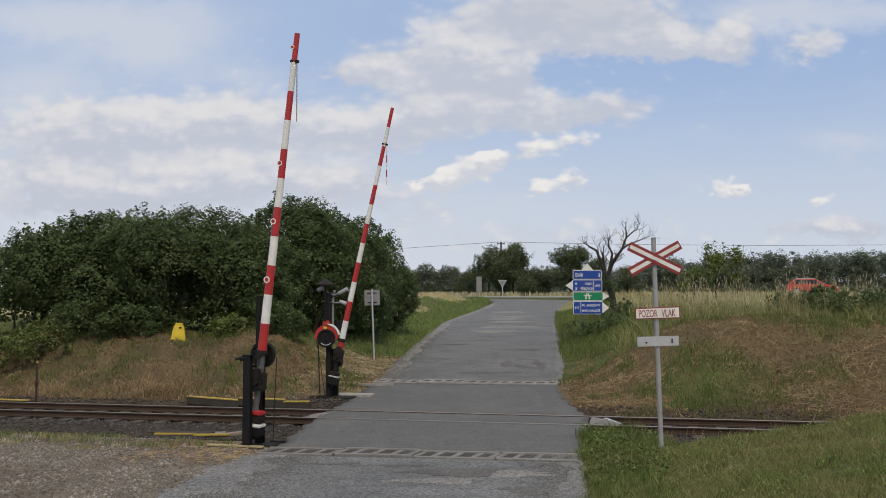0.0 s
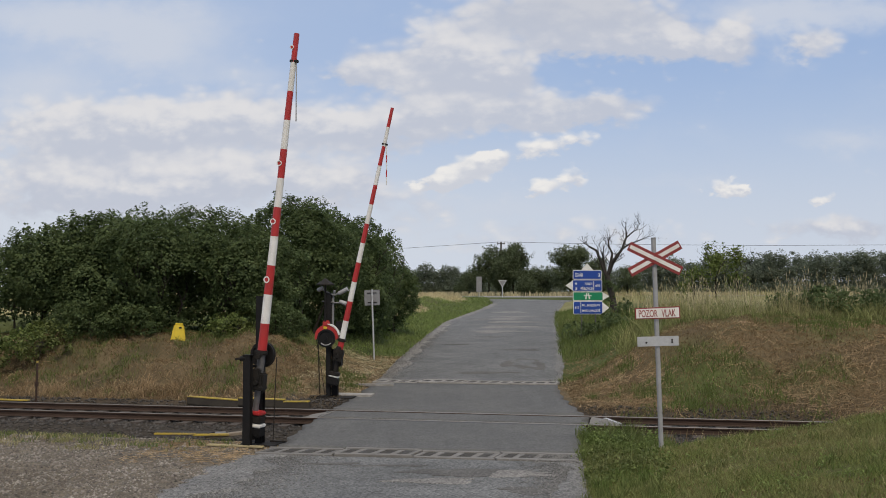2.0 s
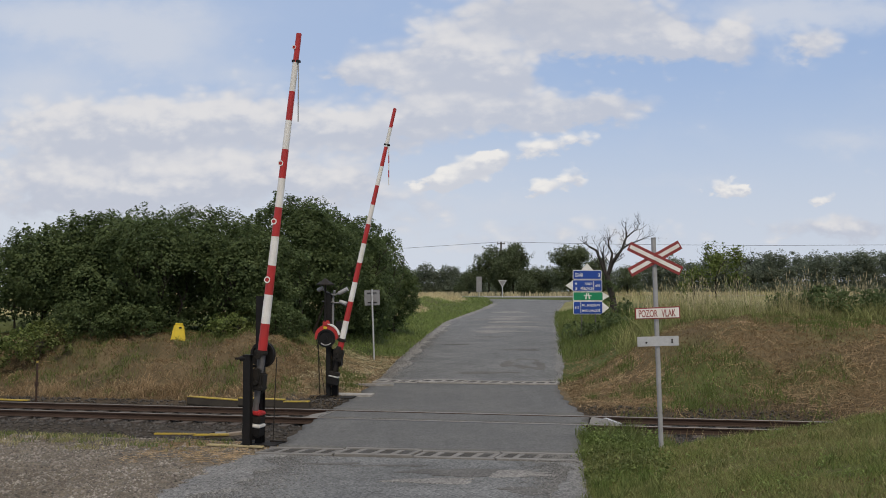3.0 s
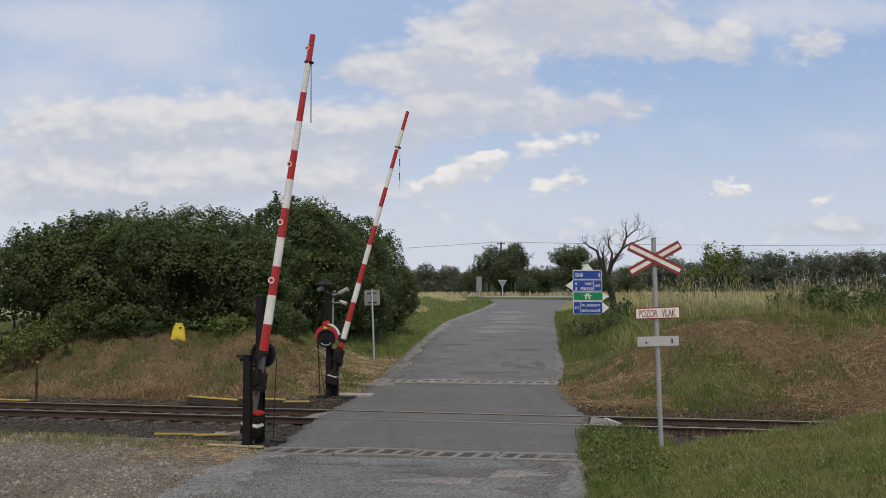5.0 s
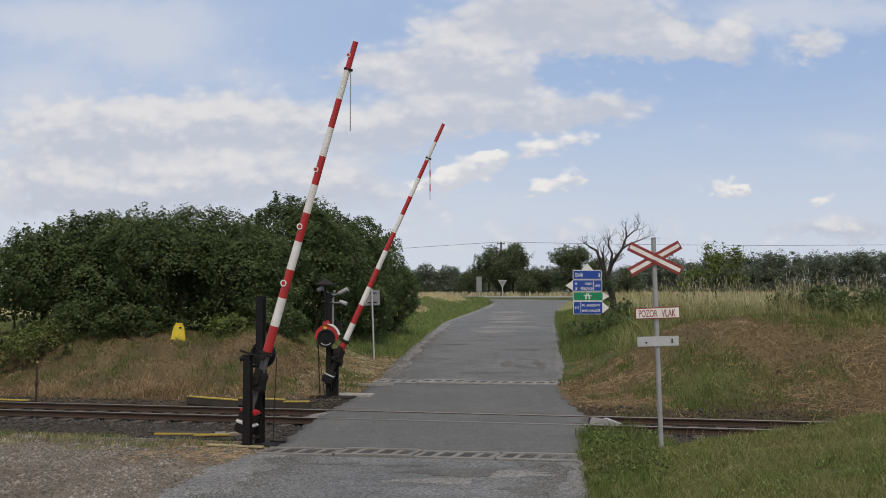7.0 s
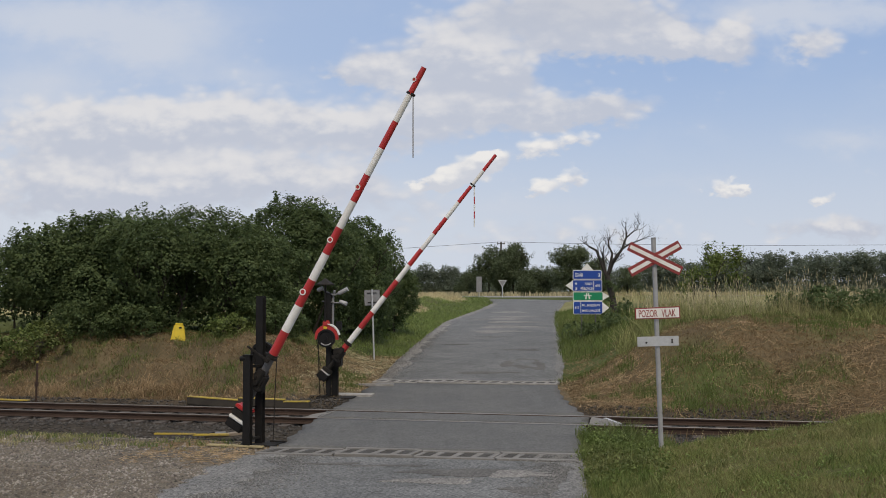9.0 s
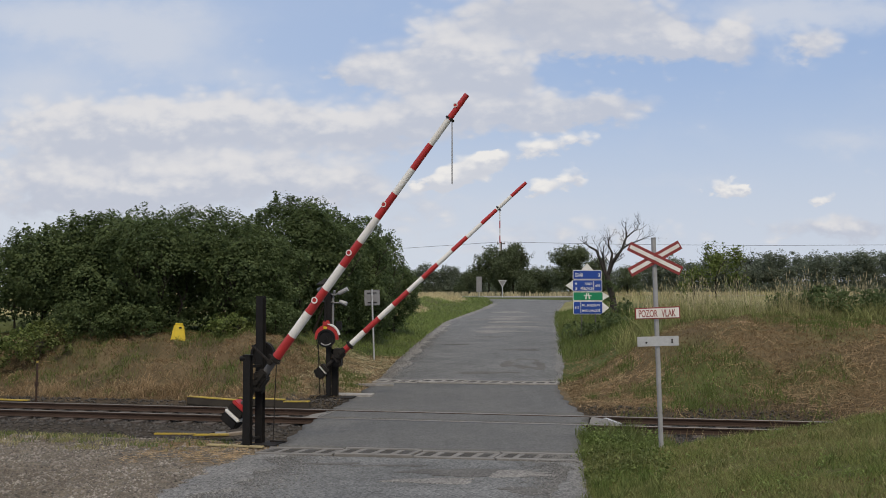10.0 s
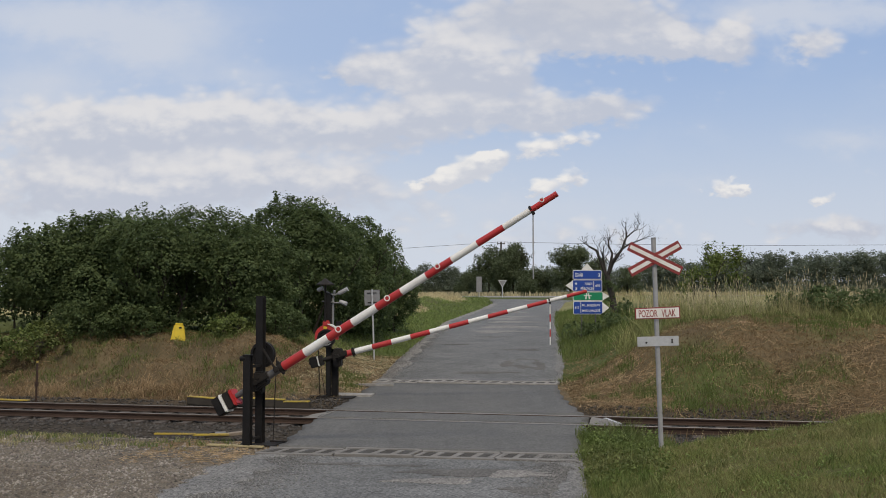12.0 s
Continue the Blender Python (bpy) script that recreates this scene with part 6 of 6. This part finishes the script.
def strands(name, x, y, length, width, mat, label, turn=0.0, spread=1.2, lift=0.03):
    """Cut stalks lying on the ground, each a long thin curved sliver that follows it."""
    n, k = len(x), 5
    a = turn + rng.normal(0, spread, n)
    bend = rng.normal(0, 1.1, n)
    l = length * rng.uniform(0.4, 1.4, n)
    px, py, rows = x.copy(), y.copy(), []
    for j in range(k):
        z = land(px, py) + lift * rng.uniform(0.2, 1.2, n) + 0.35 * lift * math.sin(math.pi * j / (k - 1))
        w = width * (0.5 if j in (0, k - 1) else 1.0)
        off = np.stack([-np.sin(a) * w / 2, np.cos(a) * w / 2, np.full(n, w * 0.35)], 1)
        c = np.stack([px, py, z], 1)
        rows += [c - off, c + off]
        px, py = px + np.cos(a) * l / (k - 1), py + np.sin(a) * l / (k - 1)
        a = a + bend / (k - 1)
    v = np.stack(rows, 1).reshape(-1, 3)
    i = 2 * k * np.arange(n)[:, None]
    f = np.concatenate([i + np.array([[2 * j, 2 * j + 1, 2 * j + 3, 2 * j + 2]]) for j in range(k - 1)])
    return tagged(fast_mesh(name, v, f, mat), label, "hay", kind="stuff")


def scatter(n, x0, x1, y0, y1, keep):
    x, y = rng.uniform(x0, x1, n), rng.uniform(y0, y1, n)
    s = (y - (TRACK_Y0 + TRACK_SLOPE * x)) * TRACK_COS
    ok = keep(x, y, s, road_at(y, 1) - x, x - road_at(y, 2))
    return x[ok], y[ok]


def tufts(n, spread, per, x0, x1, y0, y1, keep):
    """Places in tufts."""
    cx, cy = scatter(n, x0, x1, y0, y1, keep)
    x = (cx[:, None] + rng.normal(size=(len(cx), per)) * spread).ravel()
    y = (cy[:, None] + rng.normal(size=(len(cy), per)) * spread).ravel()
    return x, y


def grasses():
    # mown lawn beside the road, this side of the track
    x, y = scatter(140000, 1.6, 10.5, 10.0, 19.5, lambda x, y, s, l, r: (r > 0.02) & (s < -2.7) & (x < 0.52 * y))
    blades("lawn_grass", x, y, 0.080, 0.0075, M_LAWN, "short mown green and yellowed grass beside the road", 0.9, vary=0.6)
    x, y = tufts(1500, 0.05, 16, 1.8, 10, 11, 19.8, lambda x, y, s, l, r: (r > 0.05) & (s < -2.5) & (r < 1.2 + 6 * (s > -5) * 1.0))
    blades("lawn_tuft", x, y, 0.17, 0.013, M_WEED, "longer green grass tufts along the lawn's edge", 0.4)
    x, y = tufts(16, 0.07, 9, 4.4, 9.5, 16.0, 20.2, lambda x, y, s, l, r: (s > -5.2) & (s < -2.5))
    blades("straw_tuft", x, y, 0.36, 0.006, M_DRY, "yellow grass stalks on the lawn's crest", 0.3, head=True)
    x, y = tufts(700, 0.10, 16, 1.8, 10, 10.5, 18.5, lambda x, y, s, l, r: (r > 0.1) & (s < -4.0) & (rough(x, y, 1.3, 7.0) > 0.05))
    blades("lawn_patch", x, y, 0.11, 0.016, M_WEED, "fresh green patches in the mown lawn", 0.6)
    x, y = scatter(14000, 1.8, 10, 10.5, 18.5, lambda x, y, s, l, r: (r > 0.3) & (s < -4.0) & (rough(x, y, 1.7, 2.5) > 0.0))
    blades("lawn_straw", x, y, 0.07, 0.010, M_DRY, "yellowed clippings in the mown lawn", 1.2)
    # weeds at the crossing's corner
    x, y = tufts(520, 0.06, 16, 2.5, 5.6, 17.0, 21.2, lambda x, y, s, l, r: (r > 0.12) & (s < -2.1 - 0.5 * r) & (s > -7.0) & (r < 1.7) & ((np.abs(x - 3.95) > 0.4) | (y > 17.5)))
    blades("weeds", x, y, 0.22, 0.022, M_WEED, "dense green weeds at the crossing's corner", 0.45)
    x, y = tufts(330, 0.07, 16, 2.7, 5.2, 18.6, 20.9, lambda x, y, s, l, r: (r > 0.1) & (s < -1.9) & (s > -4.6) & (r < 1.9))
    blades("tall_weeds", x, y, 0.42, 0.012, M_WEED, "tall green weeds beside the rails", 0.6, vary=0.5)
    cx, cy = scatter(230, 2.8, 5.0, 17.6, 20.9, lambda x, y, s, l, r: (r > 0.08) & (s < -1.9) & (s > -5.0) & (r < 1.6) & ((np.abs(x - 3.95) > 0.3) | (y > 17.6)))
    top = rng.uniform(0.15, 0.52, (len(cx), 1, 1))
    c = np.stack([cx, cy, land(cx, cy)], 1)
    rise = rng.random((len(cx), 34, 1))
    pts = (c[:, None] + rng.normal(size=(len(c), 34, 3)) * np.array([0.06, 0.06, 0.0]) * (1.25 - rise) + np.array([0, 0, 1.0]) * rise * top).reshape(-1, 3)
    tagged(leaves("leafy_weeds", pts, 0.05, M_FRESHGRASS), "leafy fresh green weeds growing beside the rails", "weeds", kind="stuff")
    x, y = tufts(420, 0.12, 14, 2.2, 9.5, 11, 18.4, lambda x, y, s, l, r: (r > 0.05) & (s < -3.4) & (rough(x, y, 0.8, 3.3) > 0.1))
    blades("lawn_clump", x, y, 0.13, 0.008, M_FRESHGRASS, "brighter fresh grass clumps in the lawn", 0.8, vary=0.5)
    x, y = tufts(260, 0.10, 6, 2.4, 9.8, 11, 18.6, lambda x, y, s, l, r: (r > 0.2) & (s < -3.2))
    blades("lawn_stalk", x, y, 0.17, 0.005, M_STRAW, "thin pale stalks standing in the lawn", 0.6, vary=0.4)
    cx, cy = scatter(420, 2.2, 9.8, 11, 18.4, lambda x, y, s, l, r: (r > 0.1) & (s < -3.4) & (rough(x, y, 0.9, 6.0) > -0.1))
    c = np.stack([cx, cy, land(cx, cy) + 0.05], 1)
    pts = (c[:, None] + rng.normal(size=(len(c), 14, 3)) * np.array([0.07, 0.07, 0.025])).reshape(-1, 3)
    tagged(leaves("lawn_weeds", pts, 0.038, M_FRESHGRASS), "small broad-leaved weeds in the mown lawn", "weeds", kind="stuff")
    n = 420
    cx, cy = scatter(n, 2.3, 5.2, 14.5, 20.0, lambda x, y, s, l, r: (r > 0.1) & (r < 1.5) & (s < -2.6) & ((np.abs(x - 3.95) > 0.35) | (y > 17.6)))
    c = np.stack([cx, cy, land(cx, cy) + 0.05], 1)
    pts = (c[:, None] + rng.normal(size=(len(c), 24, 3)) * np.array([0.09, 0.09, 0.05])).reshape(-1, 3)
    tagged(leaves("broad_weeds", pts, 0.055, M_WEED), "broad-leaved green weeds beside the crossing", "weeds", kind="stuff")
    # far left bank
    def left_bank(x, y, s, l, r):
        return (l > 0.25) & (s > 3.0) & (s < 8.5)
    x, y = scatter(56000, -17, -1.6, 25, 36, lambda x, y, s, l, r: left_bank(x, y, s, l, r) & (rough(x, y, 0.5, 7.0) + 0.7 * rough(x, y, 1.3, 3.0) < 0.32))
    blades("dry_grass", x, y, 0.075, 0.013, M_DRY, "mown dry brown grass on the bank beyond the track", 0.9)
    x, y = tufts(1500, 0.12, 16, -17, -2.5, 26, 35, lambda x, y, s, l, r: left_bank(x, y, s, l, r) & (rough(x, y, 1.1, 5.0) + 0.12 * (s - 5) > 0.05))
    blades("green_tuft", x, y, 0.16, 0.015, M_WEED, "scattered green tufts on the dry bank", 0.6)
    x, y = tufts(620, 0.12, 24, -17, -3.0, 25.5, 31, lambda x, y, s, l, r: (l > 0.8) & (s > 3.0) & (s < 4.2) & (rough(x, y, 0.9, 4.0) > -0.35))
    blades("dry_tuft", x, y, 0.19, 0.014, M_HAY, "long dry grass hanging at the bank's foot", 1.9, vary=0.4)
    x, y = scatter(5000, -17, -2, 25, 34, lambda x, y, s, l, r: left_bank(x, y, s, l, r) & (rough(x, y, 1.0, 9.0) > 0.1))
    blades("straw_litter", x, y, 0.11, 0.012, M_STRAW, "pale cut straw scattered on the bank", 1.4)
    x, y = scatter(9000, 2.5, 17, 22, 33, lambda x, y, s, l, r: (r > 0.15) & (s > 2.6) & (s < 8.8) & (rough(x, y, 1.0, 9.0) + 0.5 * rough(x, y, 0.4, 2.0) > 0.1))
    blades("straw_litter", x, y, 0.12, 0.012, M_STRAW, "pale cut straw scattered on the bank", 1.4)
    x, y = tufts(1300, 0.12, 22, -17, -1.9, 25.5, 34, lambda x, y, s, l, r: left_bank(x, y, s, l, r) & (rough(x, y, 1.1, 5.0) + 0.5 * rough(x, y, 0.45, 1.0) < 0.2))
    blades("matted_tuft", x, y, 0.07, 0.014, M_HAY, "matted dry grass clumps on the bank", 3.0, vary=0.4)
    x, y = tufts(1500, 0.12, 22, 2.8, 17, 22, 33, lambda x, y, s, l, r: (r > 0.2) & (s > 2.5) & (s < 9.2) & (rough(x, y, 1.5, 2.0) + 0.25 * (x - 8) > -0.2))
    blades("matted_tuft", x, y, 0.07, 0.015, M_HAY, "matted dry grass clumps on the bank", 3.2, vary=0.4)
    # far right bank
    def right_bank(x, y, s, l, r):
        return (r > 0.15) & (s > 2.4) & (s < 9.4)
    x, y = scatter(60000, 2.5, 17, 22, 34, right_bank)
    blades("dry_grass", x, y, 0.075, 0.014, M_DRY, "mown dry brown grass on the bank beyond the track", 0.9)
    x, y = tufts(1700, 0.12, 18, 3, 17, 23, 33, lambda x, y, s, l, r: right_bank(x, y, s, l, r) & (0.5 * rough(x, y, 3.1, 8.0) + 0.4 * rough(x, y, 1.1, 5.0) + 1.0 * np.exp(-((x - 7.0) / 1.7) ** 2 - ((y - 25.3) / 1.9) ** 2) + 0.5 * ease(7.2, 9.2, s) > 0.24))
    blades("green_tuft", x, y, 0.17, 0.016, M_WEED, "green regrowth on the mown bank", 0.6)
    x, y = scatter(6500, 8.2, 17, 22, 30, lambda x, y, s, l, r: right_bank(x, y, s, l, r) & (r > 2))
    blades("cut_straw", x, y, 0.06, 0.018, M_HAY, "pale cut straw lying on the bank", 6.0)
    # cut hay lying in swaths
    x, y = tufts(330, 0.28, 14, 7.5, 16.5, 21.5, 29, lambda x, y, s, l, r: right_bank(x, y, s, l, r) & (r > 1.5) & (rough(x, y, 1.3, 4.0) > -0.25))
    strands("hay_strands", x, y, 0.50, 0.0075, M_HAY, "pale cut hay stalks lying on the mown bank", 0.0, 0.9)
    x, y = tufts(110, 0.22, 14, 3.6, 7.0, 23, 30, lambda x, y, s, l, r: right_bank(x, y, s, l, r) & (r < 2.8))
    strands("hay_strands", x, y, 0.32, 0.0085, M_HAY, "pale cut hay stalks beside the crossing", 0.0, 0.9)
    x, y = tufts(130, 0.22, 14, -4.6, -1.6, 27.5, 35.5, lambda x, y, s, l, r: (l > 0.05) & (l < 2.4) & (s > 3.4))
    strands("hay_strands", x, y, 0.32, 0.008, M_STALK, "pale straw strewn beside the climbing road", 0.0, 0.9)
    x, y = tufts(200, 0.30, 12, -15, -2.4, 26, 33, lambda x, y, s, l, r: left_bank(x, y, s, l, r) & (rough(x, y, 1.6, 2.0) > 0.0))
    strands("hay_strands", x, y, 0.36, 0.008, M_HAY, "brown cut hay stalks lying on the bank", 0.0, 0.8)
    x, y = tufts(75, 0.22, 12, -5.6, -3.3, 16.8, 19.2, lambda x, y, s, l, r: (l > 0.15) & (s < -3.0))
    strands("hay_strands", x, y, 0.20, 0.007, M_HAY, "dry stalks strewn at the barrier's foot", 0.0, 1.2, 0.02)
    # ragged brown overhang at the foot of the bank
    x, y = tufts(420, 0.10, 26, -12.5, -6.5, 25.8, 29, lambda x, y, s, l, r: (s > 3.3) & (s < 4.3) & (rough(x, y, 0.7, 2.0) > -0.2))
    blades("bank_fringe", x, y, 0.26, 0.013, M_HAY, "golden brown grass hanging over the bank's foot", 1.3, vary=0.5)
    # verges of the climbing road
    x, y = scatter(26000, -6, 2.5, 30, 62, lambda x, y, s, l, r: (l > 0.05) & (l < 3.8) & (y > 37.5 - 1.5 * l + 1.5 * rough(x, y, 1.2)))
    blades("verge_grass", x, y, 0.15, 0.018, M_FRESHGRASS, "green verge grass beside the climbing road", 1.1, vary=0.4)
    x, y = scatter(26000, 4, 12, 31, 66, lambda x, y, s, l, r: (r > 0.05) & (r < 3.6) & (y > 35.5 - 1.0 * r + 1.5 * rough(x, y, 1.2)))
    blades("verge_grass", x, y, 0.24, 0.020, M_WEED, "green verge grass beside the climbing road", 0.6)
    x, y = tufts(1000, 0.13, 22, -6.0, -1.0, 27, 38, lambda x, y, s, l, r: (l > 0.1) & (l < 3.4) & (s > 3.0) & (y < 37 - 1.4 * l))
    blades("hay_tuft", x, y, 0.07, 0.015, M_HAY, "pale dry hay along the road's edge", 2.8, vary=0.4)
    x, y = tufts(380, 0.12, 20, 3.4, 6.6, 24.5, 35.5, lambda x, y, s, l, r: (r > 0.15) & (r < 2.2) & (s > 2.6))
    blades("hay_tuft", x, y, 0.07, 0.015, M_HAY, "pale dry hay along the road's edge", 2.8, vary=0.4)
    # tall grass on top of the right bank
    def top_grass(x, y, s, l, r):
        return (r > 2.0) & (s > 8.9) & (s < 14.5)
    x, y = scatter(46000, 5, 20, 27, 45, lambda x, y, s, l, r: top_grass(x, y, s, l, r) & (s < 12))
    blades("tall_grass", x, y, 0.40, 0.017, M_MEADOW, "tall green grass on the bank's top", 0.95, vary=0.9)
    x, y = scatter(20000, 6, 21, 28, 46, lambda x, y, s, l, r: top_grass(x, y, s, l, r) & (s > 9.4) & (r > 3.2) & (rough(x, y, 0.5, 3.0) + 0.8 * rough(x, y, 1.7, 6.0) > 0.12))
    blades("tall_straw", x, y, 0.84, 0.010, M_STALK, "tall straw-coloured grass with seed heads on the bank's top", 0.26, head=True, vary=0.65)
    x, y = scatter(4500, 8, 40, 36, 80, lambda x, y, s, l, r: (r > 3.0) & (rough(x, y, 2.4, 1.0) > -0.1))
    blades("meadow_grass", x, y, 0.55, 0.03, M_STRAW, "pale tall meadow grass behind the bank", 0.3, vary=0.3)
    # field left of the road
    x, y = scatter(24000, -16, 4, 50, 92, lambda x, y, s, l, r: (l > 2.4 + 0.7 * rough(x, y, 3.0)) & (y > 52 + rough(x, y, 2.0)) & ((y < 64) | (y > 78)))
    blades("field_grass", x, y, 0.24, 0.04, M_FIELD, "pale ripe grass of the field", 0.6)
    x, y = scatter(36000, -14, 8, 42, 92, lambda x, y, s, l, r: (l > 0.0) & (l < np.where((y < 51) | ((y > 64) & (y < 78)), 16.0, 2.4 + 0.5 * rough(x, y, 2.0))))
    blades("verge_grass", x, y, 0.17, 0.035, M_FRESHGRASS, "green verge grass beside the field", 1.0, vary=0.3)
    x, y = scatter(9000, -60, 60, 104, 175, lambda x, y, s, l, r: y > 104 - 0.4 * x)
    blades("field_grass", x, y, 0.5, 0.12, M_FIELD, "pale ripe field beyond the main road", 0.4)
    # gravel edge
    x, y = tufts(900, 0.07, 12, -11.5, -4.0, 17.2, 22.5, lambda x, y, s, l, r: (s > -5.8) & (s < np.where(x > -6.6, -4.3, -3.5)) & (l > 0.7) & (rough(x, y, 0.8, 3.0) + 0.5 * rough(x, y, 0.3, 6.0) > 0.0))
    blades("edge_grass", x, y, 0.10, 0.012, M_STRAW, "sparse dry grass along the gravel's edge", 0.6)
    x, y = tufts(300, 0.07, 12, -11.5, -4.0, 17.2, 22, lambda x, y, s, l, r: (s > -5.4) & (s < np.where(x > -6.6, -4.4, -3.6)) & (l > 0.9))
    blades("edge_tuft", x, y, 0.12, 0.011, M_WEED, "sparse green tufts along the gravel's edge", 0.6)


bushes()
trees()
dead_tree()
grasses()


# ---- power line ----
def power_line():
    pole = thing("utility_pole", pose(7.95, 131.5, 2.5), "dark utility pole with a short crossarm among trees", "utility pole")
    part("pole", tube([(0, 0, -0.5), (0, 0, 7.3)], [0.15, 0.11], 10), M_BARK, pole)
    part("crossarm", box((1.1, 0.12, 0.12), (0, 0, 7.1), 0.02), M_BARK, pole)
    for x in (-0.45, 0.0, 0.45):
        part("insulator", tube([(x, 0, 7.15), (x, 0, 7.4)], [0.05, 0.03], 8), M_CONCRETE, pole)
    line = [(-150, 131.5, 11.0), (-80, 131.5, 7.9), (-30, 131.5, 8.3), (-5, 131.5, 9.0), (7.95, 131.5, 9.85), (25, 131.5, 9.5), (45, 131.5, 9.35), (62, 131.5, 9.45), (120, 131.5, 10.5)]
    ob = finish("overhead_wire", tube(line, 0.022, 5), M_DARK)
    tagged(ob, "thin dark overhead wire across the sky", "wire")


power_line()


# ---- the passing car ----
def red_car():
    car = thing("car", pose(33.2, 86.3, 2.7), "red hatchback car with dark windows on the main road", "car")
    lower = [(-2.12, 0.30), (-2.20, 0.55), (-2.18, 0.84), (-1.98, 0.96), (-0.6, 0.98), (1.05, 0.95), (1.75, 0.86), (2.10, 0.70), (2.16, 0.42), (2.05, 0.28),
             (1.75, 0.28), (1.68, 0.52), (1.36, 0.66), (1.04, 0.52), (0.98, 0.25), (-0.98, 0.25), (-1.04, 0.52), (-1.36, 0.66), (-1.68, 0.52), (-1.75, 0.28)]
    part("body", prism(lower, 1.70, bevel=0.03), M_CARRED, car, "red painted body")
    cabin = [(-2.0, 0.95), (-1.72, 1.32), (-1.35, 1.42), (-0.2, 1.44), (0.35, 1.37), (1.04, 0.95)]
    part("roof", prism(cabin, 1.36, bevel=0.04), M_CARRED, car, "red painted roof")
    for sy in (-1, 1):
        for shape in ([(-1.70, 1.0), (-1.45, 1.33), (-0.55, 1.36), (-0.55, 1.0)], [(-0.48, 1.0), (-0.48, 1.36), (0.28, 1.31), (0.78, 1.0)]):
            part("side_window", prism(shape, 0.02, pose(0, sy * 0.685, 0)), M_GLASS, car, "dark side window")
        # thin pale bar along each side of the roof
        part("roof_bar", tube([(-1.4, sy * 0.6, 1.46), (0.2, sy * 0.6, 1.45)], 0.025, 8), M_ZINC, car, "pale bar along the roof")
    for (xa, za), (xb, zb), nm in (((0.42, 1.36), (1.02, 0.98), "windscreen"), ((-1.76, 1.30), (-1.98, 1.0), "rear_window")):
        b = bmesh.new()
        q = [b.verts.new(p) for p in ((xa, -0.56, za), (xa, 0.56, za), (xb, 0.62, zb), (xb, -0.62, zb))]
        f = b.faces.new(q)
        bmesh.ops.solidify(b, geom=[f], thickness=0.03)
        part(nm, b, M_GLASS, car)
    wheels = []
    for x in (-1.36, 1.36):
        for sy in (-1, 1):
            b = wheel(0.31, 0.19)
            w = part("wheel", b, M_TYRE, car)
            w.matrix_basis = pose(x, sy * 0.74, 0.31)
            part("rim", tube([(0, -0.10, 0), (0, 0.10, 0)], 0.20, 16), M_ZINC, w)
            wheels.append((w, x, sy * 0.74))
    for sy in (-0.6, 0.6):
        part("headlight", box((0.08, 0.32, 0.14), (2.09, sy, 0.70), 0.02), M_ZINC, car, "clear headlight")
        part("tail_light", box((0.06, 0.22, 0.28), (-2.14, sy * 1.1, 0.82), 0.02), M_RED, car, "red tail light")
    for sy in (-0.93, 0.93):
        part("mirror", box((0.12, 0.18, 0.12), (0.72, sy, 1.0), 0.03), M_CARRED, car)
    return car, wheels


CAR, WHEELS = red_car()


# ---- what moves ----
def motions():
    for (bar, made, pz, dy, angles) in ((NEAR[0], NEAR[1], NEAR[3], 0.0, NEAR_ANGLES), (FAR[0], FAR[1], FAR[2], -0.02, FAR_ANGLES)):
        boom, rod, hx, rad = made
        walk(boom, [(t, pose(0, dy, pz, 0, -a, 0)) for t, a in angles])
        walk(rod, [(t, pose(hx, -0.02, -rad - 0.03, 0, a, 0)) for t, a in angles])
    rows = []
    for t, a in NEAR_ANGLES:
        ra = radians(a)
        x, z = 0.50 * math.cos(ra), NEAR[3] + 0.50 * math.sin(ra)
        pin = radians(72 + 2.2 * (a - 31))
        wx, wz = 0.06 + 0.2 * math.cos(pin), 1.70 + 0.2 * math.sin(pin)
        rows.append((t, pose(x, -0.14, z, 0, -math.degrees(math.atan2(wz - z, wx - x)), 0)))
    walk(NEAR[2], rows)
    speed = 21.4
    turn = math.degrees(math.atan(MAIN_SLOPE))

    def at(t):
        x = 33.2 + speed * t
        return pose(x, 99.6 + MAIN_SLOPE * x, float(main_z(x)) + 0.055, 0, 0, turn)
    walk(CAR, [(t, at(t)) for t in (0.0, 4.0, 8.0, 12.0)])


motions()
